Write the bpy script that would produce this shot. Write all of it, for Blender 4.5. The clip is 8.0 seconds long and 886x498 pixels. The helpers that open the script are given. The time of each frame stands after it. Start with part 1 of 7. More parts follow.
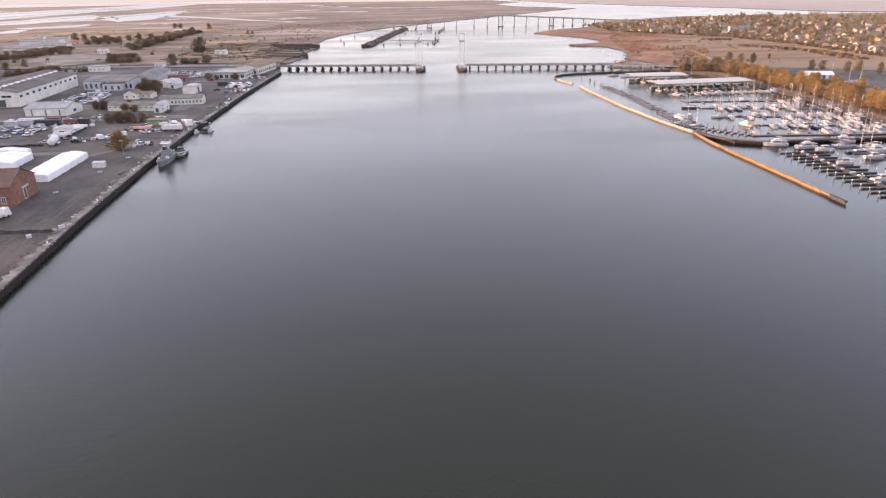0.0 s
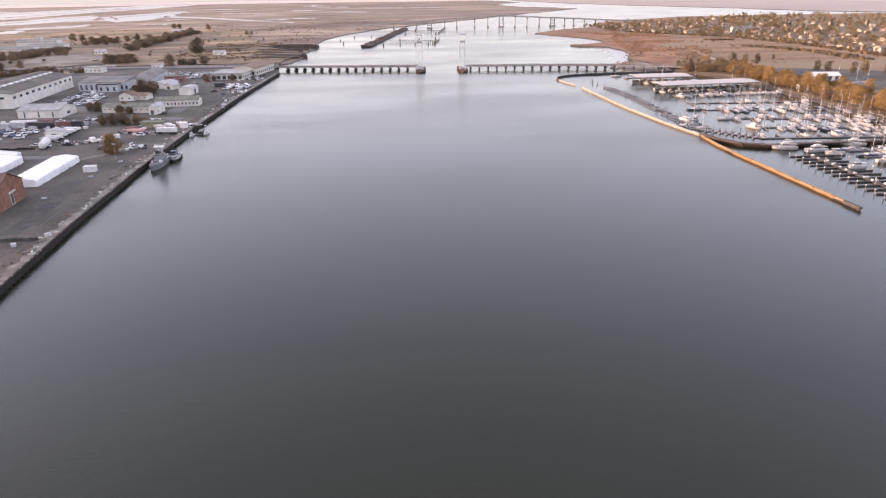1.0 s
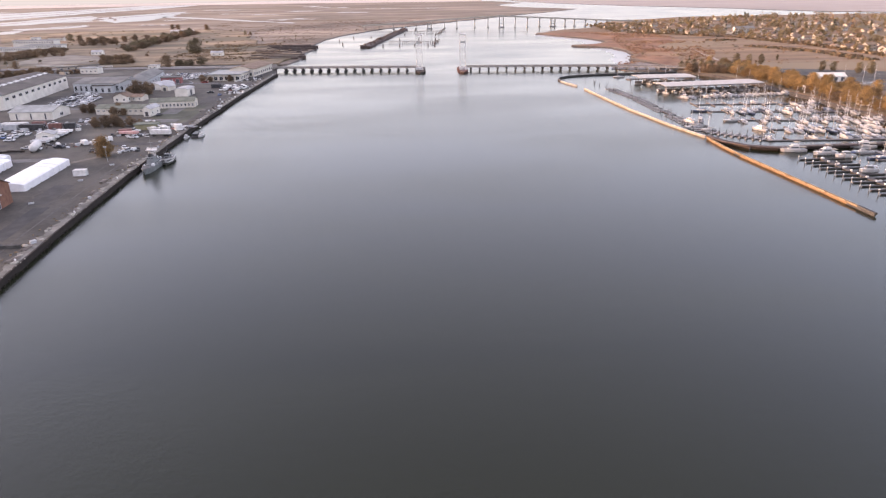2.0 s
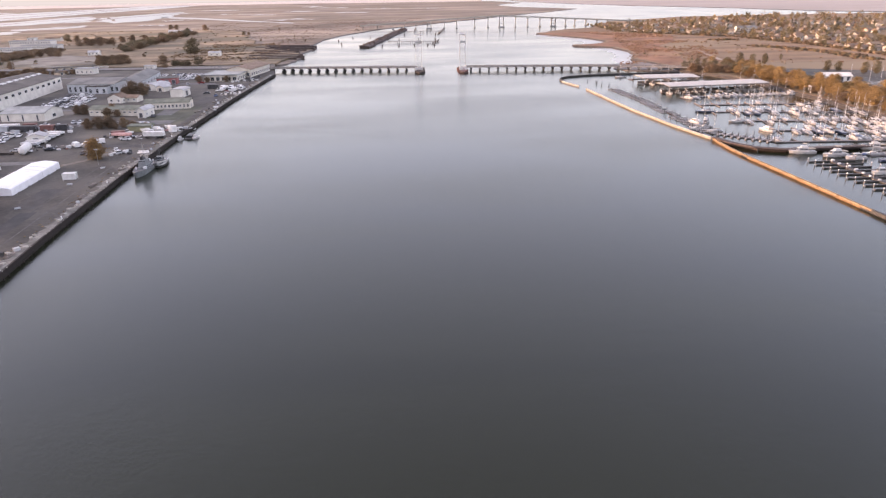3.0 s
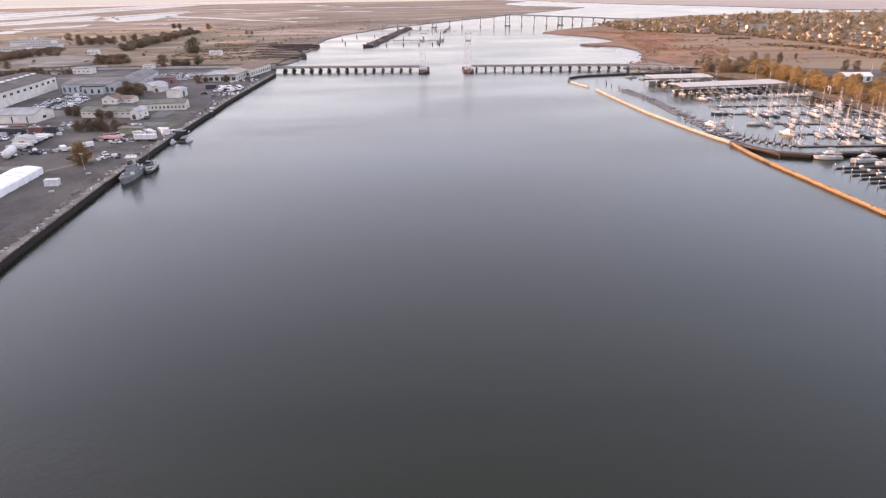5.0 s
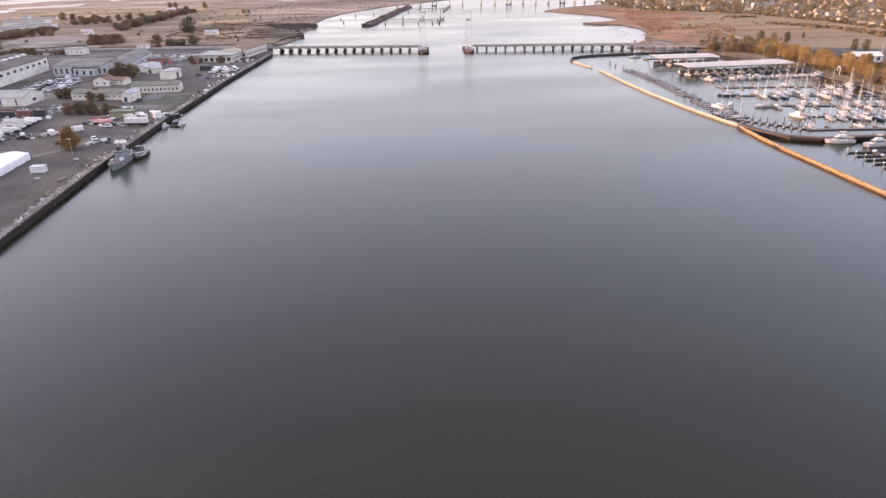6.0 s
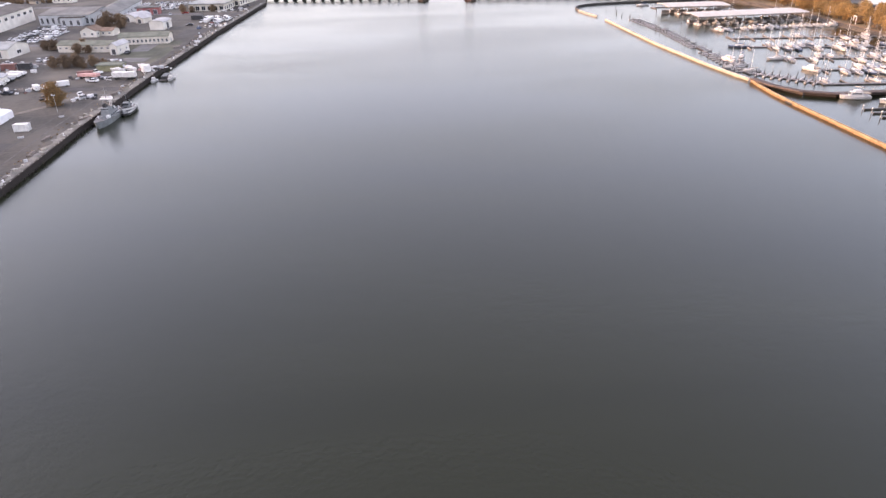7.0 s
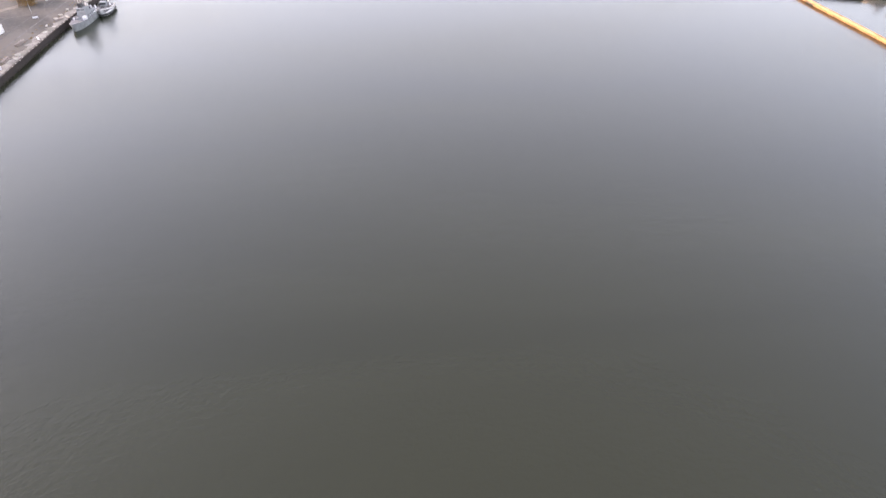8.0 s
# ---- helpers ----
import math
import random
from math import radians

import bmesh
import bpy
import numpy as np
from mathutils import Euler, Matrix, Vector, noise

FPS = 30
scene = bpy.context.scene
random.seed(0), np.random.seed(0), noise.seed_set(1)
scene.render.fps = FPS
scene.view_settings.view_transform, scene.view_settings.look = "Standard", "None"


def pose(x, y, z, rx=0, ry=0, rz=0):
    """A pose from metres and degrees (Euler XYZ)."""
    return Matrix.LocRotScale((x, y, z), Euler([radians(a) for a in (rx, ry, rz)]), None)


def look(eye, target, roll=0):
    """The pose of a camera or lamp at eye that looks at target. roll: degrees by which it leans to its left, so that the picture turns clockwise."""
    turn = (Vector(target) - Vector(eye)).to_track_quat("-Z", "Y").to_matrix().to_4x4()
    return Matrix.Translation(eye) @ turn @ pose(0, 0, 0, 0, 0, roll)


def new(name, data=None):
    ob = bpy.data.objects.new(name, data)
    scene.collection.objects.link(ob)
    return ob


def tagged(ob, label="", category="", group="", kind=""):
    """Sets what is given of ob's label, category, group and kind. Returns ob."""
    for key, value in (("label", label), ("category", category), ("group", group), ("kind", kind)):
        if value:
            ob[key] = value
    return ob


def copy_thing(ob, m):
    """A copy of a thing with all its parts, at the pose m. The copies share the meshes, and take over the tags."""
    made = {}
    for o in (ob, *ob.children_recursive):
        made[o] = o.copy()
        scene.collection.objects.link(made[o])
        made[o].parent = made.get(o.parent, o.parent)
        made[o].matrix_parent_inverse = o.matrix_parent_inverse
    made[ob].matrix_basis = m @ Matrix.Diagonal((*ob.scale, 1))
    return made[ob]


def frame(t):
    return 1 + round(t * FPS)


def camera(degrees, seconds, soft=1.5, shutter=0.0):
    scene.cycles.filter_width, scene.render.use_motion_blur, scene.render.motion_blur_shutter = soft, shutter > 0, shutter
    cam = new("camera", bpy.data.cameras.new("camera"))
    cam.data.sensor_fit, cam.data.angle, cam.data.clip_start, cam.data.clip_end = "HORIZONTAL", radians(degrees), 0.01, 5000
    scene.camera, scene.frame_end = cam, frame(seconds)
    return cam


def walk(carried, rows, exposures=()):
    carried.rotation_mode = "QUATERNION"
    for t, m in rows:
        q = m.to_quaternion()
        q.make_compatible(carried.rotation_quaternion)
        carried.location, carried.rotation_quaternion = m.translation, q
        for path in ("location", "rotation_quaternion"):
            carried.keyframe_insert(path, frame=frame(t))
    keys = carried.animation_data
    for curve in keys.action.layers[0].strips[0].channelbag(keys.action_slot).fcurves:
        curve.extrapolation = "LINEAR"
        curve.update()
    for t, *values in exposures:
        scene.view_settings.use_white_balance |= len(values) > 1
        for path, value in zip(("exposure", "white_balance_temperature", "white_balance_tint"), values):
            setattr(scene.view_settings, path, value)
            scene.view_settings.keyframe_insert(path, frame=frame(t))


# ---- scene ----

from mathutils.geometry import tessellate_polygon

# ---- camera and its walk ----
cam = camera(67.9, 8.0, 1.3, 0.3)
PATH = [
    (0, (0.0, 0.0, 62.93), (0.071, 1.859, 62.195), -0.97),
    (0.5, (0.105, 3.643, 62.799), (0.176, 5.502, 62.063), -0.93),
    (1, (0.219, 7.159, 62.57), (0.289, 9.018, 61.836), -1.00),
    (1.5, (0.344, 10.595, 62.267), (0.414, 12.455, 61.534), -1.00),
    (3, (0.837, 20.787, 61.135), (0.907, 22.647, 60.403), -1.08),
    (3.5, (1.055, 24.215, 60.757), (1.124, 26.075, 60.026), -1.09),
    (4, (1.307, 27.671, 60.417), (1.371, 29.531, 59.687), -1.11),
    (4.5, (1.598, 31.148, 60.137), (1.655, 33.009, 59.407), -1.12),
    (5.3, (2.17, 36.80, 59.90), (2.224, 38.658, 59.164), -1.12),
    (5.8, (2.564, 40.15, 59.846), (2.615, 42.001, 59.091), -1.14),
    (6, (2.744, 41.503, 59.875), (2.794, 43.34, 59.087), -1.25),
    (6.5, (3.232, 44.815, 60.056), (3.278, 46.619, 59.194), -1.32),
    (7, (3.781, 47.975, 60.408), (3.822, 49.75, 59.487), -1.37),
    (7.5, (4.394, 50.923, 60.954), (4.428, 52.623, 59.901), -1.47),
    (8, (5.076, 53.587, 61.715), (5.104, 55.202, 60.536), -1.46),
]
walk(cam, [(t, look(eye, target, roll)) for t, eye, target, roll in PATH], exposures=[(0, 3.0, 6800, 32), (5.5, 2.98, 6800, 32), (6, 3.04, 6800, 32), (6.5, 3.22, 6800, 32), (7.5, 3.63, 7000, 29), (8, 4.04, 7100, 30)])

# ---- sky and sun: low evening sun from the west ----
SUN_EL, SUN_AZ = radians(6.5), radians(-84)   # azimuth clockwise from +y
world = bpy.data.worlds.new("evening_sky")
scene.world = world
world.use_nodes = True
wn, wl = world.node_tree.nodes, world.node_tree.links
sky = wn.new("ShaderNodeTexSky")
sky.sky_type, sky.sun_disc, sky.sun_elevation, sky.sun_rotation = "NISHITA", False, SUN_EL, SUN_AZ
sky.air_density, sky.dust_density, sky.ozone_density = 1.0, 2.0, 1.5
veil = wn.new("ShaderNodeMix")     # thin high cloud over the whole sky
veil.data_type = "RGBA"
sky_dir, sky_up, thick, tint = wn.new("ShaderNodeTexCoord"), wn.new("ShaderNodeSeparateXYZ"), wn.new("ShaderNodeMapRange"), wn.new("ShaderNodeValToRGB")
wl.new(sky_dir.outputs["Generated"], sky_up.inputs[0])
thick.inputs[1].default_value, thick.inputs[2].default_value, thick.inputs[3].default_value, thick.inputs[4].default_value = 0.0, 0.5, 0.66, 0.5
wl.new(sky_up.outputs["Z"], thick.inputs[0])
wl.new(thick.outputs[0], veil.inputs[0])
tint.color_ramp.elements[0].color, tint.color_ramp.elements[1].color = (1.17, 1.25, 1.39, 1), (1.30, 1.14, 1.02, 1)
tint.color_ramp.elements.new(0.42).color = (1.13, 1.14, 1.21, 1)
wl.new(sky_up.outputs["Z"], tint.inputs[0])
wl.new(tint.outputs[0], veil.inputs[7])
wl.new(sky.outputs[0], veil.inputs[6])
haze, low = wn.new("ShaderNodeMix"), wn.new("ShaderNodeMapRange")     # pale distance past the last land
haze.data_type = "RGBA"
haze.inputs[7].default_value = (0.66, 0.665, 0.595, 1)
low.inputs[1].default_value, low.inputs[2].default_value, low.inputs[3].default_value, low.inputs[4].default_value = -0.004, 0.006, 1.0, 0.0
wl.new(sky_up.outputs["Z"], low.inputs[0])
wl.new(low.outputs[0], haze.inputs[0])
wl.new(veil.outputs[2], haze.inputs[6])
wl.new(haze.outputs[2], wn["Background"].inputs[0])
wn["Background"].inputs[1].default_value = 0.15
sun = new("sun", bpy.data.lights.new("sun", "SUN"))
sun.data.energy, sun.data.angle, sun.data.color = 0.9, radians(0.6), (1.0, 0.67, 0.41)
to_sun = Vector((math.sin(SUN_AZ) * math.cos(SUN_EL), math.cos(SUN_AZ) * math.cos(SUN_EL), math.sin(SUN_EL)))
sun.matrix_world = look(to_sun * 100, (0, 0, 0))

# ---- materials ----


def material(name, dark, light, scale=0.5, rough=0.8, bump=0.3, fine=8.0, metal=0.0, vary=0.0, stretch=(1, 1, 1), spot=None, spot_at=0.62, depth=0.05, ends=(0.52, 0.92), joints=None):
    """Two tones mixed by noise at two scales, with fine relief; vary: brightness spread from object to object."""
    m = bpy.data.materials.new(name)
    m.use_nodes = True
    n, l = m.node_tree.nodes, m.node_tree.links
    bsdf = n["Principled BSDF"]
    bsdf.inputs["Roughness"].default_value, bsdf.inputs["Metallic"].default_value = rough, metal
    tc, mp = n.new("ShaderNodeTexCoord"), n.new("ShaderNodeMapping")
    mp.inputs["Scale"].default_value = stretch
    l.new(tc.outputs["Object"], mp.inputs["Vector"])
    big, small = n.new("ShaderNodeTexNoise"), n.new("ShaderNodeTexNoise")
    big.inputs["Scale"].default_value, big.inputs["Detail"].default_value = scale, 6
    small.inputs["Scale"].default_value, small.inputs["Detail"].default_value = scale * fine, 4
    for t in (big, small):
        l.new(mp.outputs[0], t.inputs["Vector"])
    add = n.new("ShaderNodeMath")
    add.operation = "MULTIPLY_ADD"
    l.new(small.outputs[0], add.inputs[0])
    add.inputs[1].default_value = 0.45
    l.new(big.outputs[0], add.inputs[2])
    ramp = n.new("ShaderNodeValToRGB")
    ramp.color_ramp.elements[0].position, ramp.color_ramp.elements[1].position = ends
    ramp.color_ramp.elements[0].color, ramp.color_ramp.elements[1].color = (*dark, 1), (*light, 1)
    l.new(add.outputs[0], ramp.inputs[0])
    out = ramp.outputs[0]
    if spot:
        patches = n.new("ShaderNodeTexNoise")
        patches.inputs["Scale"].default_value, patches.inputs["Detail"].default_value = scale * 0.37, 8
        l.new(mp.outputs[0], patches.inputs["Vector"])
        edge = n.new("ShaderNodeMapRange")
        edge.inputs[1].default_value, edge.inputs[2].default_value = spot_at - 0.06, spot_at + 0.06
        l.new(patches.outputs[0], edge.inputs[0])
        mix = n.new("ShaderNodeMix")
        mix.data_type = "RGBA"
        l.new(edge.outputs[0], mix.inputs[0])
        l.new(out, mix.inputs[6])
        mix.inputs[7].default_value = (*spot, 1)
        out = mix.outputs[2]
    if joints:     # tarred joints and cracks: cell size in metres, colour
        cells, line, crack = n.new("ShaderNodeTexVoronoi"), n.new("ShaderNodeMapRange"), n.new("ShaderNodeMix")
        cells.feature = "DISTANCE_TO_EDGE"
        cells.inputs["Scale"].default_value, cells.inputs["Randomness"].default_value = 1 / joints[0], 0.85
        line.inputs[1].default_value, line.inputs[2].default_value, line.inputs[3].default_value, line.inputs[4].default_value = 0.006, 0.022, 0.4, 0.0
        crack.data_type = "RGBA"
        l.new(mp.outputs[0], cells.inputs["Vector"])
        l.new(cells.outputs["Distance"], line.inputs[0])
        l.new(line.outputs[0], crack.inputs[0])
        l.new(out, crack.inputs[6])
        crack.inputs[7].default_value = (*joints[1], 1)
        out = crack.outputs[2]
    if vary:
        info, rng, hsv = n.new("ShaderNodeObjectInfo"), n.new("ShaderNodeMapRange"), n.new("ShaderNodeHueSaturation")
        rng.inputs[3].default_value, rng.inputs[4].default_value = 1 - vary, 1 + vary
        l.new(info.outputs["Random"], rng.inputs[0])
        l.new(rng.outputs[0], hsv.inputs["Value"])
        l.new(out, hsv.inputs["Color"])
        out = hsv.outputs[0]
    l.new(out, bsdf.inputs["Base Color"])
    if bump:
        b = n.new("ShaderNodeBump")
        b.inputs["Strength"].default_value, b.inputs["Distance"].default_value = bump, depth
        l.new(small.outputs[0], b.inputs["Height"])
        l.new(b.outputs[0], bsdf.inputs["Normal"])
    return m


def water_material():
    """River water: dark silty body, sharp sky mirror broken by ripples of two sizes and by calmer lanes."""
    m = bpy.data.materials.new("river_water")
    m.use_nodes = True
    n, l = m.node_tree.nodes, m.node_tree.links
    bsdf = n["Principled BSDF"]
    bsdf.inputs["IOR"].default_value = 1.33
    tc = n.new("ShaderNodeTexCoord")
    lanes = n.new("ShaderNodeTexNoise")
    mp = n.new("ShaderNodeMapping")
    mp.inputs["Scale"].default_value = (0.0075, 0.02, 1)
    l.new(tc.outputs["Object"], mp.inputs["Vector"])
    l.new(mp.outputs[0], lanes.inputs["Vector"])
    lanes.inputs["Scale"].default_value, lanes.inputs["Detail"].default_value, lanes.inputs["Distortion"].default_value = 1.0, 6, 0.6
    body = n.new("ShaderNodeValToRGB")
    body.color_ramp.elements[0].color, body.color_ramp.elements[1].color = (0.0074, 0.0104, 0.0044, 1), (0.0122, 0.0158, 0.0068, 1)
    body.color_ramp.elements[0].position, body.color_ramp.elements[1].position = 0.3, 0.7
    l.new(lanes.outputs[0], body.inputs[0])
    l.new(body.outputs[0], bsdf.inputs["Base Color"])
    gloss = n.new("ShaderNodeMapRange")
    gloss.inputs[1].default_value, gloss.inputs[2].default_value = 0.36, 0.64
    gloss.inputs[3].default_value, gloss.inputs[4].default_value = 0.147, 0.242
    l.new(lanes.outputs[0], gloss.inputs[0])
    l.new(gloss.outputs[0], bsdf.inputs["Roughness"])
    last = None
    breeze = n.new("ShaderNodeMapRange")     # ripples are stronger in the ruffled lanes
    breeze.inputs[1].default_value, breeze.inputs[2].default_value, breeze.inputs[3].default_value, breeze.inputs[4].default_value = 0.36, 0.64, 0.75, 1.5
    l.new(lanes.outputs[0], breeze.inputs[0])
    for scale, dist, power in ((0.30, 0.25, 0.15), (1.1, 0.09, 0.40)):
        w = n.new("ShaderNodeTexNoise")
        w.inputs["Scale"].default_value, w.inputs["Detail"].default_value, w.inputs["Roughness"].default_value = scale, 5, 0.6
        l.new(tc.outputs["Object"], w.inputs["Vector"])
        b = n.new("ShaderNodeBump")
        amount = n.new("ShaderNodeMath")
        amount.operation = "MULTIPLY"
        amount.inputs[1].default_value = power
        l.new(breeze.outputs[0], amount.inputs[0])
        l.new(amount.outputs[0], b.inputs["Strength"])
        b.inputs["Distance"].default_value = dist
        l.new(w.outputs[0], b.inputs["Height"])
        if last:
            l.new(last.outputs[0], b.inputs["Normal"])
        last = b
    l.new(last.outputs[0], bsdf.inputs["Normal"])
    return m


def glass_material():
    m = bpy.data.materials.new("window_glass")
    m.use_nodes = True
    b = m.node_tree.nodes["Principled BSDF"]
    b.inputs["Base Color"].default_value, b.inputs["Roughness"].default_value, b.inputs["IOR"].default_value = (0.03, 0.035, 0.04, 1), 0.08, 1.5
    return m


WATER, GLASS = water_material(), glass_material()
TARMAC = material("worn_tarmac", (0.034, 0.031, 0.0265), (0.082, 0.073, 0.061), 0.06, 0.9, 0.3, 14, spot=(0.125, 0.110, 0.090), ends=(0.58, 0.86), joints=(17.0, (0.10, 0.09, 0.076)))
APRON = material("quay_concrete", (0.075, 0.071, 0.062), (0.24, 0.226, 0.198), 0.3, 0.9, 0.3, 8, spot=(0.10, 0.097, 0.080), spot_at=0.55, joints=(4.0, (0.05, 0.047, 0.042)))
SCRUB = material("dry_scrub", (0.101, 0.070, 0.042), (0.29, 0.206, 0.124), 0.022, 0.95, 0.5, 9, stretch=(0.8, 1.2, 1), spot=(0.094, 0.074, 0.042), spot_at=0.53, ends=(0.58, 0.88))
MARSH = material("salt_marsh", (0.080, 0.0585, 0.043), (0.265, 0.210, 0.160), 0.0075, 0.95, 0.4, 7, stretch=(0.4, 0.8, 1), spot=(0.13, 0.098, 0.066), spot_at=0.54, ends=(0.58, 0.88))
REED = material("red_brown_reeds", (0.10, 0.042, 0.02), (0.27, 0.13, 0.065), 0.03, 0.95, 0.5, 10, spot=(0.26, 0.165, 0.085))
FIELD = material("dry_grass_field", (0.075, 0.042, 0.02), (0.26, 0.16, 0.085), 0.011, 0.95, 0.4, 16, stretch=(0.5, 2.6, 1), spot=(0.20, 0.14, 0.08), spot_at=0.55)
MUD = material("tidal_mud", (0.19, 0.15, 0.11), (0.30, 0.245, 0.19), 0.1, 0.9, 0.2)
GRASS = material("dry_park_ground", (0.10, 0.072, 0.038), (0.20, 0.145, 0.078), 0.1, 0.95, 0.4)
WETTIMBER = material("wet_timber", (0.011, 0.0075, 0.006), (0.030, 0.021, 0.0165), 0.8, 0.92, 0.5, 6, vary=0.3)
TIMBER = material("weathered_timber", (0.10, 0.085, 0.075), (0.22, 0.19, 0.17), 0.8, 0.85, 0.5, 6, vary=0.2)
SHEETPILE = material("rust_stained_sheet_piling", (0.135, 0.080, 0.039), (0.30, 0.185, 0.088), 0.5, 0.85, 0.4, 6, vary=0.22, spot=(0.075, 0.048, 0.03), spot_at=0.58)
PALEPILE = material("pale_concrete_panels", (0.24, 0.228, 0.20), (0.42, 0.40, 0.355), 0.45, 0.85, 0.3, 7, vary=0.1)
CONCRETE = material("bridge_concrete", (0.20, 0.185, 0.175), (0.34, 0.32, 0.30), 0.25, 0.9, 0.3, 8, vary=0.1)
DARKCONC = material("tide_stained_concrete", (0.035, 0.033, 0.032), (0.09, 0.085, 0.08), 0.4, 0.85, 0.3, 8, vary=0.2)
PALESTEEL = material("pale_painted_steel", (0.48, 0.49, 0.50), (0.62, 0.62, 0.62), 0.5, 0.5, 0.1)


# ---- mesh helpers ----
def box(bm, x0, x1, y0, y1, z0, z1):
    v = [bm.verts.new((x, y, z)) for z in (z0, z1) for x, y in ((x0, y0), (x1, y0), (x1, y1), (x0, y1))]
    for f in ((3, 2, 1, 0), (4, 5, 6, 7), (0, 1, 5, 4), (1, 2, 6, 5), (2, 3, 7, 6), (3, 0, 4, 7)):
        bm.faces.new([v[i] for i in f])
    return v


def prism(bm, pts, z0, z1):
    """A closed outline, counter-clockwise, raised from z0 to z1."""
    lo, hi = [bm.verts.new((x, y, z0)) for x, y in pts], [bm.verts.new((x, y, z1)) for x, y in pts]
    for a in range(len(pts)):
        b = (a + 1) % len(pts)
        bm.faces.new((lo[a], lo[b], hi[b], hi[a]))
    return bm.faces.new(hi), bm.faces.new(lo[::-1])


def rod(bm, a, b, r0, r1=None, seg=6):
    a, b = Vector(a), Vector(b)
    r1 = r0 if r1 is None else r1
    q = (b - a).to_track_quat("Z", "Y")
    rings = [[bm.verts.new(p + q @ Vector((math.cos(k * math.tau / seg) * r, math.sin(k * math.tau / seg) * r, 0))) for k in range(seg)] for p, r in ((a, r0), (b, r1))]
    for k in range(seg):
        j = (k + 1) % seg
        bm.faces.new((rings[0][k], rings[0][j], rings[1][j], rings[1][k]))
    bm.faces.new(rings[1])
    bm.faces.new(rings[0][::-1])


def loft(bm, rings, cap=True):
    """Skin between rings of equally many points."""
    vs = [[bm.verts.new(p) for p in ring] for ring in rings]
    n = len(vs[0])
    for a, b in zip(vs, vs[1:]):
        for k in range(n):
            bm.faces.new((a[k], a[(k + 1) % n], b[(k + 1) % n], b[k]))
    if cap:
        bm.faces.new(vs[0][::-1])
        bm.faces.new(vs[-1])
    return vs


def mesh(name, bm, mat, smooth=False, turn_faces=True):
    me = bpy.data.meshes.new(name)
    if turn_faces:
        bmesh.ops.recalc_face_normals(bm, faces=bm.faces)
    bm.to_mesh(me)
    bm.free()
    me.materials.append(mat)
    if smooth:
        for p in me.polygons:
            p.use_smooth = True
    return me


def part(name, bm, mat, parent=None, label="", smooth=False):
    """One mesh object under a thing or under a part."""
    ob = new(name, mesh(name, bm, mat, smooth))
    ob.parent = parent
    return tagged(ob, label) if label else ob


def thing(name, x, y, z, turn=0, label="", category="", group="", kind=""):
    """An empty at the thing's base."""
    ob = new(name)
    ob.empty_display_size = 0.2
    ob.matrix_basis = pose(x, y, z, 0, 0, turn)
    return tagged(ob, label, category, group, kind)


def piece(name, me, parent, m):
    ob = new(name, me)
    ob.parent = parent
    ob.matrix_basis = m
    return ob


def rough_line(pts, step, amp, seed):
    """A polyline refined and made uneven, as a shore is."""
    out = []
    for (x0, y0), (x1, y1) in zip(pts, pts[1:]):
        n = max(1, int(math.hypot(x1 - x0, y1 - y0) / step))
        for k in range(n):
            f = k / n
            x, y = x0 + (x1 - x0) * f, y0 + (y1 - y0) * f
            w = noise.noise_vector((x * 0.9 / step * 0.5, y * 0.9 / step * 0.5, seed))
            out.append((x + w.x * amp, y + w.y * amp))
    return out + [pts[-1]]


def along(pts, step, start=0.0):
    """Places and headings every step metres along a polyline."""
    out, left = [], start
    for (x0, y0), (x1, y1) in zip(pts, pts[1:]):
        d, a = math.hypot(x1 - x0, y1 - y0), math.atan2(y1 - y0, x1 - x0)
        while left < d:
            out.append((x0 + (x1 - x0) * left / d, y0 + (y1 - y0) * left / d, math.degrees(a)))
            left += step
        left -= d
    return out


def offset(pts, d):
    """The polyline shifted d metres to its left."""
    out = []
    for i, (x, y) in enumerate(pts):
        a, b = pts[max(i - 1, 0)], pts[min(i + 1, len(pts) - 1)]
        n = Vector((-(b[1] - a[1]), b[0] - a[0])).normalized()
        out.append((x + n.x * d, y + n.y * d))
    return out


def land(name, pts, z0, z1, mat, label, category="ground", bank=0.0, bank_mat=None):
    """A flat piece of ground; bank: how far its sloping edge reaches out under water, to the left of its outline."""
    bm = bmesh.new()
    lo, hi = [bm.verts.new((x, y, z0)) for x, y in (offset(pts, bank) if bank else pts)], [bm.verts.new((x, y, z1)) for x, y in pts]
    for a in range(len(pts)):
        b = (a + 1) % len(pts)
        bm.faces.new((lo[a], lo[b], hi[b], hi[a]))
    sides = len(bm.faces)
    for tri in tessellate_polygon([[Vector((x, y, 0)) for x, y in pts]]):
        bm.faces.new([hi[i] for i in tri])
    if bank_mat:
        for f in list(bm.faces)[:sides]:
            f.material_index = 1
    ob = part(name, bm, mat)
    if bank_mat:
        ob.data.materials.append(bank_mat)
    return tagged(ob, label, category, kind="structure")


BANKMUD = material("wet_bank_mud", (0.035, 0.027, 0.021), (0.085, 0.066, 0.052), 0.2, 0.8, 0.3, 8)


# ---- the large structure ----
bm = bmesh.new()
box(bm, -9000, 9000, -3000, 9000, -6, 0)
tagged(part("water", bm, WATER), "dark grey river water reflecting a pale evening sky", "water", kind="structure")

